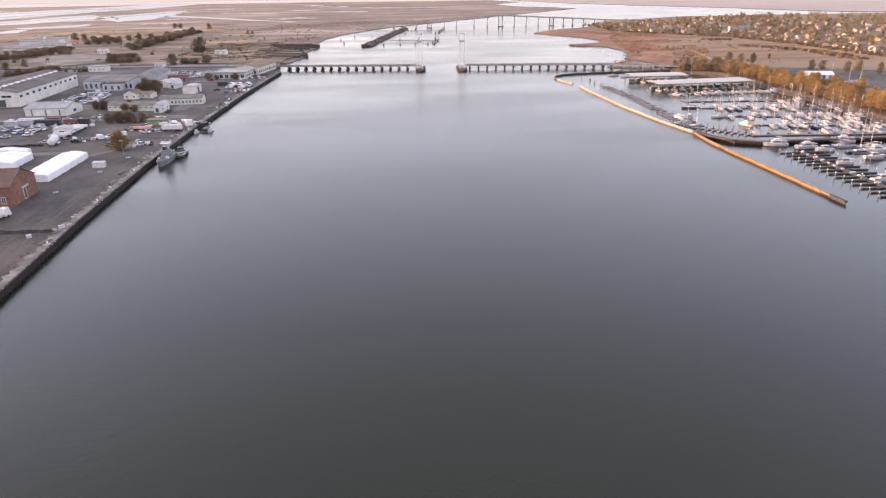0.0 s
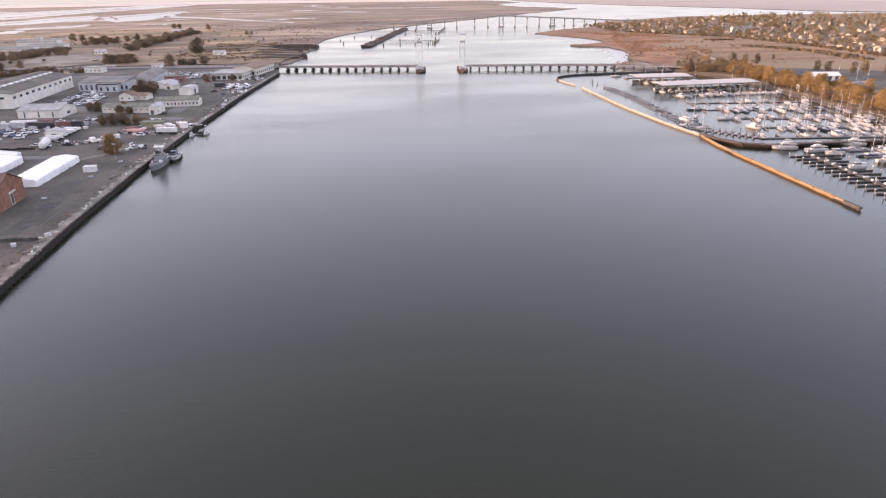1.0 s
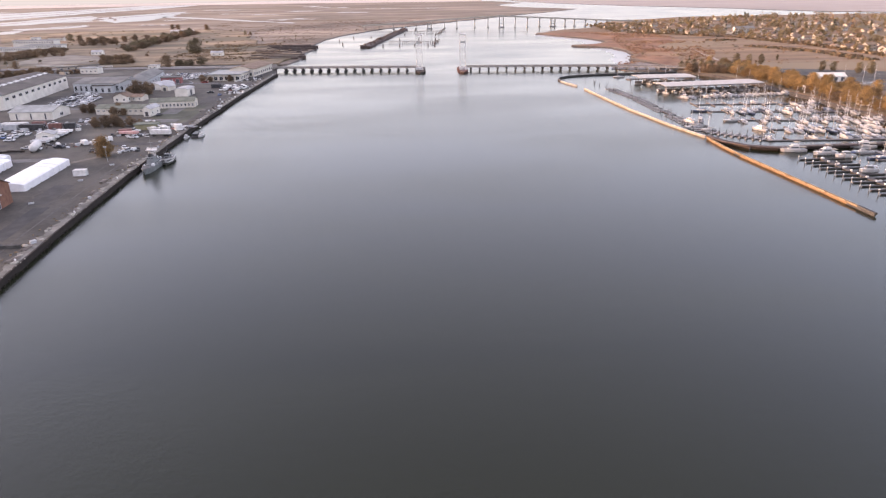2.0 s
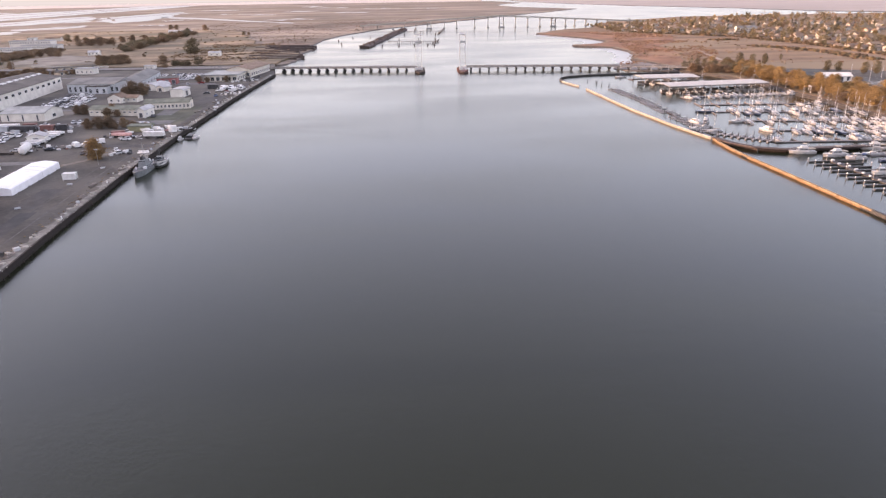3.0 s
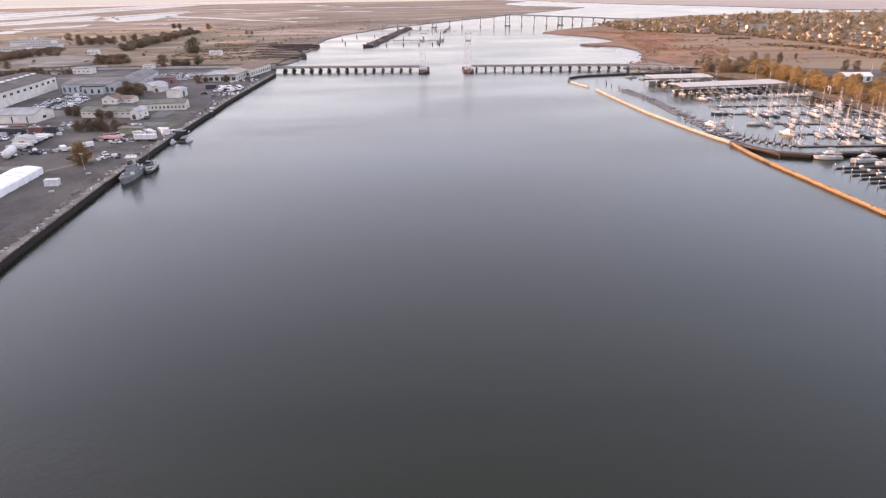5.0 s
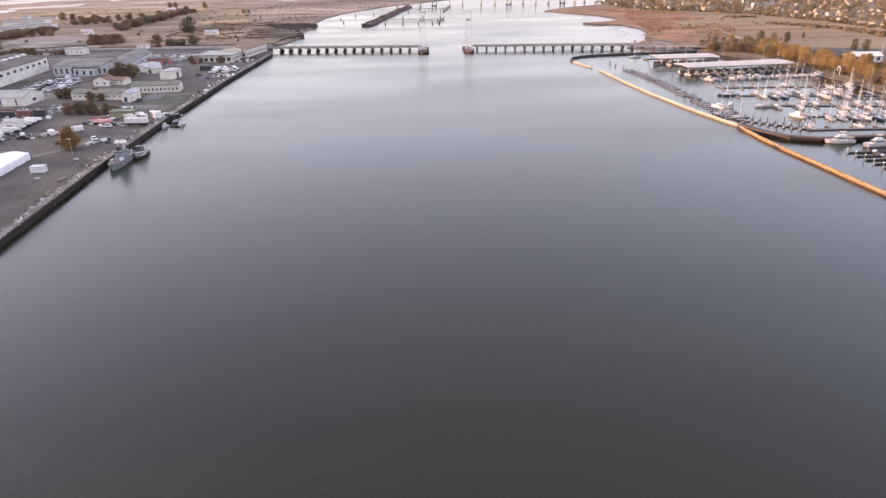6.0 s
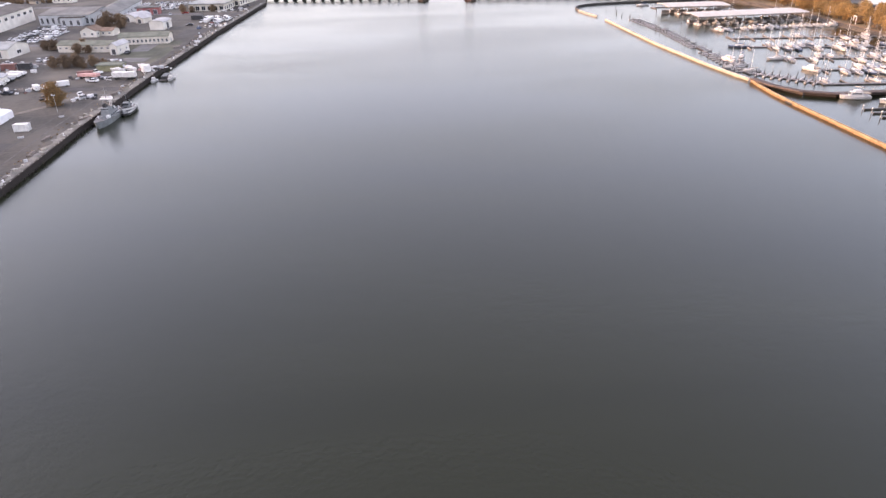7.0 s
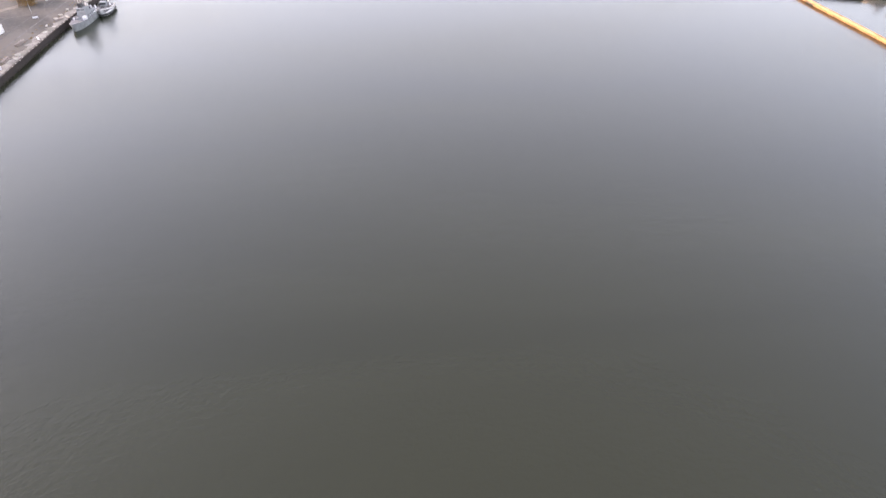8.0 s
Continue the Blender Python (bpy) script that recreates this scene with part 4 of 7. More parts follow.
building("scrub_hut", -209, 730, 0, 12, 7, 3.4, "gable_x", 1.2, WHITEWALL, ROOFPALE, "white hut on the waste ground", rows=(("S", 2, 1.0, 1.3, 1.2, False),), z=2.3)
building("scrub_hut", -530, 1040, 0, 22, 9, 4, "gable_x", 1.5, CREAM, ROOFBROWN, "cream hut on the waste ground", rows=(("S", 4, 1.0, 1.3, 1.2, False),), z=2.3)

# long low fence wall by the bridge road, and kerbed road strips
land("road_bridge", [(-520, 640), (-160, 604), (-122, 588), (-117, 588), (-117, 600), (-160, 618), (-520, 654)], 0.6, 2.56, material("pale_road", (0.11, 0.102, 0.099), (0.17, 0.158, 0.152), 0.1, 0.9, 0.2), "pale road leading on to the bridge", "road")
for x0, y0, x1, y1 in ((-212, 618, -166, 608), (-345, 652, -270, 636), (-162, 606, -128, 598)):
    d, a = math.hypot(x1 - x0, y1 - y0), math.degrees(math.atan2(y1 - y0, x1 - x0))
    w = thing("boundary_wall", x0, y0, 2.4, a, "low pale boundary wall beside the road", "wall", "boundary walls")
    bm = bmesh.new()
    box(bm, 0, d, -0.2, 0.2, 0, 1.2)
    part("wall_body", bm, STONETRIM, w)
    bm = bmesh.new()
    box(bm, -0.1, d + 0.1, -0.3, 0.3, 1.2, 1.35)
    part("coping", bm, STONETRIM, w)


# white shrink-wrapped hulls under covers, long and hipped
WRAP = material("white_plastic_wrap", (0.66, 0.66, 0.68), (0.80, 0.80, 0.81), 0.4, 0.45, 0.5, 5, depth=0.15)


def wrapped(x, y, turn, w, d, h, label):
    """A long boxy load under a taut white cover, with slack bays and rope bands."""
    root = thing("covered_load", x, y, 2.5, turn, label, "covered load", "covered loads")

    def ring(f, grow, sag):
        y0, ww, hh = d * f, w / 2 * (1 if 0.02 < f < 0.98 else 0.95) + grow, h * (1.0 if 0.02 < f < 0.98 else 0.9) + grow - sag
        return [(-ww, y0, 0.05), (-ww * 1.0, y0, hh * 0.72), (-ww * 0.9, y0, hh * 0.8), (-ww * 0.1, y0, hh), (ww * 0.15, y0, hh * 0.99), (ww * 0.9, y0, hh * 0.79), (ww, y0, hh * 0.7), (ww, y0, 0.05)]

    bm = bmesh.new()
    fs = [0, 0.03] + [0.03 + 0.94 * k / 24 for k in range(1, 24)] + [0.97, 1]
    loft(bm, [ring(f, 0, 0.10 if i % 3 == 1 else 0.04 * (i % 2)) for i, f in enumerate(fs)])
    part("cover", bm, WRAP, root)
    for f in (0.6, 0.72):
        b = bmesh.new()
        loft(b, [ring(f, 0.05, 0), ring(f + 0.2 / d, 0.05, 0)])
        part("rope_band", b, FRAMEWHITE, root)
    for k in range(5):
        b = bmesh.new()
        box(b, -w * 0.53, w * 0.53, d * (0.1 + 0.2 * k) - 0.3, d * (0.1 + 0.2 * k) + 0.3, 0, 0.3)
        part("timber_cradle", b, TIMBER, root)


wrapped(-133.0, 228, 4, 9.6, 36, 3.3, "long load wrapped in white plastic on the quay")
wrapped(-158.5, 247, 4, 15, 17, 3.6, "wide load wrapped in white plastic on the quay")
wrapped(-164, 265.5, 4, 16, 5, 3.9, "short load wrapped in white plastic on the quay")


# ---- boats ----
GELCOAT = material("white_gelcoat", (0.34, 0.335, 0.33), (0.48, 0.475, 0.47), 0.5, 0.3, 0.0, vary=0.08)
DECKGREY = material("pale_deck_paint", (0.40, 0.39, 0.37), (0.56, 0.55, 0.53), 0.8, 0.6, 0.05)
NAVYGREY = material("naval_grey_paint", (0.12, 0.13, 0.135), (0.22, 0.235, 0.24), 0.5, 0.6, 0.1)
NAVYDECK = material("dark_grey_deck", (0.08, 0.085, 0.09), (0.15, 0.155, 0.16), 0.5, 0.8, 0.1)
BLACKHULL = material("black_hull_paint", (0.015, 0.016, 0.018), (0.04, 0.042, 0.045), 0.5, 0.5, 0.1)
BLUEHULL = material("dark_blue_hull_paint", (0.02, 0.035, 0.07), (0.05, 0.07, 0.12), 0.5, 0.35, 0.05)
CANVASBLUE = material("blue_canvas", (0.03, 0.05, 0.11), (0.07, 0.10, 0.18), 1, 0.9, 0.2)
CANVASTAN = material("tan_canvas", (0.30, 0.25, 0.19), (0.42, 0.36, 0.28), 1, 0.9, 0.2)
MASTWHITE = material("white_mast_paint", (0.52, 0.52, 0.51), (0.66, 0.66, 0.65), 1, 0.45, 0.0)
ALLOY = material("mast_alloy", (0.36, 0.36, 0.36), (0.52, 0.52, 0.52), 1, 0.4, 0.0, metal=0.3)


def hull_bm(length, beam, free, bow_rise=0.5, stern=0.75, draft=0.4, n=10):
    """A boat's hull, bow towards +y, floating at z 0."""
    bm = bmesh.new()
    rings = []
    for k in range(n + 1):
        f = k / n
        w = beam / 2 * (stern + (1 - stern) * min(1, f / 0.35)) if f < 0.45 else beam / 2 * math.sqrt(max(0.0006, 1 - ((f - 0.45) / 0.55) ** 2.2))
        top = free + bow_rise * f * f
        y = length * (f - 0.5)
        lean = 0.06 * length * max(0, f - 0.7) / 0.3
        rings.append([(-w, y + lean, top), (-w * 0.86, y, 0.05), (-w * 0.35, y - lean * 0.5, -draft), (w * 0.35, y - lean * 0.5, -draft), (w * 0.86, y, 0.05), (w, y + lean, top)])
    loft(bm, rings)
    return bm


def house_bm(y0, y1, w0, w1, z0, z1, inset=0.25):
    """A cabin block with raked ends, narrower on top."""
    bm = bmesh.new()
    lo = [(-w0, y0, z0), (w0, y0, z0), (w1, y1, z0), (-w1, y1, z0)]
    hi = [(-w0 + inset, y0 + inset, z1), (w0 - inset, y0 + inset, z1), (w1 - inset, y1 - inset * 2.2, z1), (-w1 + inset, y1 - inset * 2.2, z1)]
    loft(bm, [lo, hi])
    bmesh.ops.bevel(bm, geom=bm.edges[:], offset=0.06, segments=1)
    return bm


def sailboat(length, mast, hull_mat, canvas, label):
    b = thing("sailboat", 0, 0, 0, 0, label, "sailboat", "boats in the marina")
    part("hull", hull_bm(length, length * 0.31, 0.85, 0.35, 0.62), hull_mat, b, smooth=False)
    # Dark band low on the hull stands for shade and reflection at the waterline.
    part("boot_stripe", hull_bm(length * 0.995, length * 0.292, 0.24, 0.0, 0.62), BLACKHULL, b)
    bm = house_bm(-length * 0.12, length * 0.24, length * 0.10, length * 0.06, 0.85, 1.45)
    cab = part("cabin", bm, DECKGREY, b)
    bm = bmesh.new()
    box(bm, -length * 0.092, length * 0.092, -length * 0.07, length * 0.1, 1.08, 1.26)
    part("cabin_window", bm, GLASS, cab)
    bm = bmesh.new()
    box(bm, -length * 0.08, length * 0.08, -length * 0.42, -length * 0.14, 0.86, 0.95)
    part("cockpit", bm, NAVYDECK, b)
    bm = bmesh.new()
    rod(bm, (0, length * 0.1, 0.9), (0, length * 0.1, mast), 0.085, 0.05, 6)
    for h in (0.45, 0.72):
        rod(bm, (-length * 0.11, length * 0.1, mast * h), (length * 0.11, length * 0.1, mast * h), 0.035, seg=4)
    m = part("mast", bm, MASTWHITE, b)
    bm = bmesh.new()
    for p in ((0, length * 0.53, 1.2), (0, -length * 0.48, 0.9), (-length * 0.15, length * 0.08, 0.9), (length * 0.15, length * 0.08, 0.9)):
        rod(bm, p, (0, length * 0.1, mast * 0.98), 0.012, seg=3)
    part("rigging", bm, ALLOY, m)
    bm = bmesh.new()
    rod(bm, (0, length * 0.08, 2.0), (0, -length * 0.32, 1.95), 0.17, 0.11, 8)
    part("boom", bm, canvas, b, "furled sail under a canvas cover")
    bm = bmesh.new()
    for s in (-1, 1):
        for k in range(5):
            f = 0.1 + k * 0.2
            rod(bm, (s * length * 0.14, length * (f - 0.5), 0.9), (s * length * 0.14, length * (f - 0.5), 1.45), 0.025, seg=4)
        rod(bm, (s * length * 0.14, -length * 0.4, 1.45), (s * length * 0.14, length * 0.4, 1.45), 0.018, seg=4)
    part("guard_rail", bm, ALLOY, b)
    return b


def motor_yacht(length, hull_mat, canvas, label, fly=True):
    b = thing("motor_boat", 0, 0, 0, 0, label, "motor boat", "boats in the marina")
    w = length * 0.165
    part("hull", hull_bm(length, length * 0.33, 1.25, 0.55, 0.86), hull_mat, b)
    # Waterline shade painted as a black band, as on the sailboats.
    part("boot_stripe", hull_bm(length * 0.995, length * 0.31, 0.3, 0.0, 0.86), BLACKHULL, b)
    bm = bmesh.new()
    prism(bm, [(-w * 0.85, -length * 0.49), (w * 0.85, -length * 0.49), (w * 0.85, -length * 0.18), (-w * 0.85, -length * 0.18)], 1.25, 1.36)
    part("aft_deck", bm, DECKGREY, b)
    cab = part("cabin", house_bm(-length * 0.2, length * 0.25, w * 0.82, w * 0.62, 1.3, 2.9, 0.3), GELCOAT, b)
    for s in (-1, 1):
        bm = bmesh.new()
        loft(bm, [[(s * (w * 0.76 - 0.03), -length * 0.15, 2.0), (s * (w * 0.76 + 0.05), -length * 0.15, 2.0), (s * (w * 0.70 + 0.03), -length * 0.15, 2.6), (s * (w * 0.70 - 0.05), -length * 0.15, 2.6)], [(s * (w * 0.62 - 0.03), length * 0.17, 2.0), (s * (w * 0.62 + 0.06), length * 0.17, 2.0), (s * (w * 0.56 + 0.04), length * 0.15, 2.6), (s * (w * 0.56 - 0.05), length * 0.15, 2.6)]])
        part("side_window", bm, GLASS, cab)
    bm = bmesh.new()
    loft(bm, [[(-w * 0.5, length * 0.235, 1.95), (w * 0.5, length * 0.235, 1.95), (w * 0.44, length * 0.205, 2.7), (-w * 0.44, length * 0.205, 2.7)], [(-w * 0.5, length * 0.255, 1.95), (w * 0.5, length * 0.255, 1.95), (w * 0.44, length * 0.225, 2.7), (-w * 0.44, length * 0.225, 2.7)]])
    part("windscreen", bm, GLASS, cab)
    if fly:
        f = part("flybridge", house_bm(-length * 0.16, length * 0.1, w * 0.62, w * 0.5, 2.9, 3.6, 0.12), GELCOAT, b)
        bm = bmesh.new()
        for s in (-1, 1):
            rod(bm, (s * w * 0.55, -length * 0.15, 3.4), (s * w * 0.45, -length * 0.17, 4.8), 0.06, seg=6)
        rod(bm, (-w * 0.45, -length * 0.17, 4.8), (w * 0.45, -length * 0.17, 4.8), 0.06, seg=6)
        rod(bm, (0, -length * 0.17, 4.8), (0, -length * 0.17, 6.2), 0.025, seg=4)
        part("radar_arch", bm, GELCOAT, f)
        bm = bmesh.new()
        box(bm, -w * 0.5, w * 0.5, -length * 0.13, length * 0.04, 4.75, 4.85)
        part("canopy", bm, canvas, f)
    bm = house_bm(-length * 0.46, -length * 0.19, w * 0.72, w * 0.72, 2.35, 2.6, 0.15)
    part("cockpit_cover", bm, canvas, b)
    bm = bmesh.new()
    pts = [(s * w * 0.95 * math.sqrt(max(0.02, 1 - ((f - 0.45) / 0.55) ** 2.2)), length * (f - 0.5)) for s, f in [(-1, 0.5), (-1, 0.7), (-1, 0.85), (-1, 0.97), (1, 0.97), (1, 0.85), (1, 0.7), (1, 0.5)]]
    for (xa, ya), (xb, yb) in zip(pts, pts[1:]):
        rod(bm, (xa, ya, 2.25), (xb, yb, 2.25), 0.025, seg=4)
        rod(bm, (xa, ya, 1.4), (xa, ya, 2.25), 0.02, seg=4)
    part("bow_rail", bm, ALLOY, b)
    return b


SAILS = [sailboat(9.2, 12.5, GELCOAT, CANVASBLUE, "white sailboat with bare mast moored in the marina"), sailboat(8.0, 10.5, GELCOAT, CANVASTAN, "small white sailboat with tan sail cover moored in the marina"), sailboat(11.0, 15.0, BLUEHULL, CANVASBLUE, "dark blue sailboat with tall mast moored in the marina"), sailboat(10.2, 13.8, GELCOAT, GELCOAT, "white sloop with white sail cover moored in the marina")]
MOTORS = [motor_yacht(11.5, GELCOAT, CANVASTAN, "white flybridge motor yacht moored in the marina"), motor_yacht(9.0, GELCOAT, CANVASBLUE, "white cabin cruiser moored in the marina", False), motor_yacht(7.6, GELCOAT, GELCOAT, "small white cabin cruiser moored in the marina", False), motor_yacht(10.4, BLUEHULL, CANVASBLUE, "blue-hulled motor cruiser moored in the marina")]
placed = set()


def moor(model, x, y, turn):
    """The first boat of a model is the model itself, the rest are copies."""
    m = pose(x, y, 0, 0, 0, turn) @ Matrix.Scale(0.83, 4)
    if model not in placed:
        placed.add(model)
        model.matrix_basis = m
        return model
    return copy_thing(model, pose(x, y, 0, 0, 0, turn))


# ---- marina docks ----
PALEPLANK = material("bleached_dock_boards", (0.22, 0.215, 0.21), (0.40, 0.39, 0.38), 0.6, 0.85, 0.3, 8, stretch=(1, 3, 1), vary=0.15)
DOCKWOOD = material("grey_dock_planks", (0.095, 0.088, 0.086), (0.20, 0.186, 0.18), 0.6, 0.85, 0.3, 8, stretch=(1, 3, 1))
bm = bmesh.new()
rod(bm, (0, 0, -4), (0, 0, 2.0), 0.145, 0.13, 8)
dock_pile = mesh("mooring_post", bm, WETTIMBER)
bm = bmesh.new()
rod(bm, (0, 0, 1.95), (0, 0, 2.35), 0.24, 0.05, 8)
pile_cap = mesh("post_cap", bm, WHITEPAINT)
white_post = dock_pile.copy()
white_post.materials[0] = material("weathered_post_paint", (0.17, 0.165, 0.16), (0.32, 0.31, 0.30), 0.9, 0.8, 0.2, 6, vary=0.15)
DARKPLANK = material("dark_wet_dock_boards", (0.030, 0.027, 0.026), (0.075, 0.068, 0.065), 0.6, 0.8, 0.3, 8, stretch=(1, 3, 1), vary=0.2)
bm = bmesh.new()
box(bm, -0.45, 0.45, -0.24, 0.24, 0.42, 0.86)
bmesh.ops.bevel(bm, geom=bm.edges[:], offset=0.05, segments=1)
box(bm, -0.49, 0.49, -0.28, 0.28, 0.86, 0.92)
dock_box_mesh = mesh("dock_box", bm, WHITEPAINT)
fingers = {}


def dock_pile_at(root, x, y, lift=0.0, white=True):
    p = piece("mooring_post", white_post if white else dock_pile, root, pose(x, y, lift, random.uniform(-1.2, 1.2), random.uniform(-1.2, 1.2), 0))
    if white:
        piece("post_cap", pile_cap, p, Matrix())


def dock(x0, y0, x1, y1, width, label, boards=None):
    d, a = math.hypot(x1 - x0, y1 - y0), math.degrees(math.atan2(y1 - y0, x1 - x0))
    root = thing("floating_dock", x0, y0, 0, a, label, "dock", "marina docks")
    bm = bmesh.new()
    box(bm, 0, d, -width / 2, width / 2, 0.3, 0.42)
    part("decking", bm, boards or DOCKWOOD, root)
    bm = bmesh.new()
    box(bm, 0.2, d - 0.2, -width / 2 + 0.1, width / 2 - 0.1, -0.3, 0.3)
    part("float", bm, DARKCONC, root)
    return root, d


def finger(root, u, side, length, width=0.55, boards=None):
    key = (length, width, boards)
    if key not in fingers:
        bm = bmesh.new()
        box(bm, -width / 2, width / 2, 0, length, 0.3, 0.47)
        box(bm, -width / 2 + 0.1, width / 2 - 0.1, 0.3, length - 0.1, -0.25, 0.3)
        fingers[key] = mesh("finger", bm, boards or DOCKWOOD)
    piece("finger", fingers[key], root, pose(u, 0, 0, 0, 0, 0 if side > 0 else 180))


def berths(x0, y0, x1, y1, pitch, length, fill, boats, label, sides=(1, -1), seed=1, width=2.2, every=1):
    """A dock with fingers at right angles and boats lying between them."""
    rnd = random.Random(seed)
    root, d = dock(x0, y0, x1, y1, width, label, None if fill else DARKPLANK)
    a = math.atan2(y1 - y0, x1 - x0)
    n = int(d / pitch)
    for side in sides:
        for k in range(n + 1):
            u = k * pitch + 0.5
            if u > d:
                break
            if k % 2 == 0 or not fill:
                finger(root, u, side, length, boards=None if fill else DARKPLANK)
            if not fill and rnd.random() < 0.7:
                ax, ay = u + rnd.uniform(-0.6, 0.6), side * rnd.uniform(0.3, 0.8)
                tagged(piece("dock_box", dock_box_mesh, None, pose(x0 + math.cos(a) * ax - math.sin(a) * ay, y0 + math.sin(a) * ax + math.cos(a) * ay, 0, 0, 0, math.degrees(a) + rnd.choice((0, 90)))), "white dock box at the head of a berth", "dock box", "dock boxes")
            if k % (every + 1 if fill else 1) == 0:
                dock_pile_at(root, u + 0.55, side * (length + 0.1), rnd.uniform(-0.6, 0.0))
            if k < n and rnd.random() < fill:
                m = rnd.choice(boats)
                off = rnd.uniform(length * 0.45, length * 0.58) + width / 2
                uu = u + pitch / 2
                px, py = x0 + math.cos(a) * uu - math.sin(a) * side * off, y0 + math.sin(a) * uu + math.cos(a) * side * off
                moor(m, px, py, math.degrees(a) + (0 if side > 0 else 180) + (180 if rnd.random() < 0.3 else 0) + rnd.uniform(-2, 2))
    for k in range(int(d / 14) + 1):
        dock_pile_at(root, min(k * 14 + 2, d), width / 2 + 0.3)
    return root


# near berths: walkway with long empty fingers on both sides
berths(153.5, 182, 153, 252, 4.55, 8.8, 0.0, SAILS, "long floating dock with empty berths and white pile caps", seed=3)
moor(MOTORS[0], 149.5, 264.5, 84)
moor(MOTORS[0], 158.8, 258.5, 96)
moor(MOTORS[1], 163.5, 253.2, 88)
moor(MOTORS[0], 180.0, 268.0, 80)
moor(MOTORS[0], 182.5, 250.0, -88)
moor(MOTORS[2], 158.5, 232.0, 90)
moor(MOTORS[1], 157.5, 209.5, -84)
berths(181, 178, 180.5, 262, 4.9, 8.8, 0.3, SAILS * 2 + MOTORS[:2], "floating dock with scattered yachts", seed=5)
berths(208, 180, 207, 262, 4.6, 8.0, 0.5, SAILS * 2 + MOTORS[:3], "busy floating dock with masts", seed=6)
# rows beyond the wave screen: walkways run north to south, boats lie east to west
for x0, y0, x1, y1, fill, sd in ((155, 378, 227, 373, 0.10, 11), (153, 356, 227, 345, 0.45, 12), (157, 331, 227, 319, 0.58, 13), (161, 307, 227, 298, 0.62, 14)):
    berths(x0, y0, x1, y1, 4.6, 7.0, fill, (SAILS[:2] + SAILS[3:]) * 4 + SAILS[2:3] * 2 + MOTORS[:2] + MOTORS[1:3], "floating dock with moored sailboats and open berths", seed=sd, every=2, width=1.6)
berths(149, 284, 227, 280, 4.6, 6.4, 0.62, SAILS * 2 + MOTORS[1:3], "floating dock behind the wave screen", sides=(1,), seed=15, width=1.6)
moor(SAILS[2], 150.5, 357, 80)
moor(SAILS[3], 154.5, 329, 92)
moor(MOTORS[0], 157, 306.5, 30).scale = (0.68, 0.62, 0.68)
moor(MOTORS[2], 133.0, 328, 30)
moor(MOTORS[3], 137.4, 326, 150)

# wave screen: dark timber wall with a walkway
sheet_wall("wave_screen", [(127.6, 291.5), (129.6, 281), (135, 271.8), (144, 267.6), (158, 268.6), (180, 269.5), (227, 273)], OLD, "dark timber wave screen curving across the marina", 1.5, 2.0, "timber_panel", 2.4)

# outer dock: short bare fingers and leaning piles inside the breakwater
outer, d = dock(130.8, 302, 131.6, 404, 1.0, "dark outer dock with bleached bare fingers and posts", DARKPLANK)
outer_end, d = dock(131.6, 404.5, 127.6, 449, 1.0, "dark outer dock with bleached bare fingers and posts", DARKPLANK)
for root, n in ((outer, 26), (outer_end, 11)):
    for k in range(n):
        for side in (1, -1):
            if random.random() < 0.9:
                finger(root, 2 + k * 3.9, side, 3.6, 0.95, PALEPLANK)
            if random.random() < 0.75:
                dock_pile_at(root, 2.8 + k * 3.9, side * random.uniform(2.4, 3.7), random.uniform(-0.7, 0.5), False)
outer_bend, d = dock(133, 303, 150, 285, 1.8, "dark outer dock with bare fingers and piles")
for k in range(8):
    finger(outer_bend, 1.5 + k * 3, 1, 4.6, 0.8, PALEPLANK)
    finger(outer_bend, 1.5 + k * 3, -1, 3.8, 0.8, PALEPLANK)
    dock_pile_at(outer_bend, 2.0 + k * 3, random.uniform(2.5, 4.6), random.uniform(-0.6, 0.6), False)
    dock_pile_at(outer_bend, 2.0 + k * 3, -random.uniform(2.0, 3.9), random.uniform(-0.6, 0.6), False)
for k in range(9):
    dock_pile_at(outer_end, 47 + k * 4.4, random.uniform(-3, 3), random.uniform(-0.8, 0.4), False)
# small dark craft and gear among the bare fingers
for x, y, a in ((129.0, 315, 92), (134.2, 308, 85), (134.0, 318.5, 95)):
    moor(SAILS[1], x, y, a)


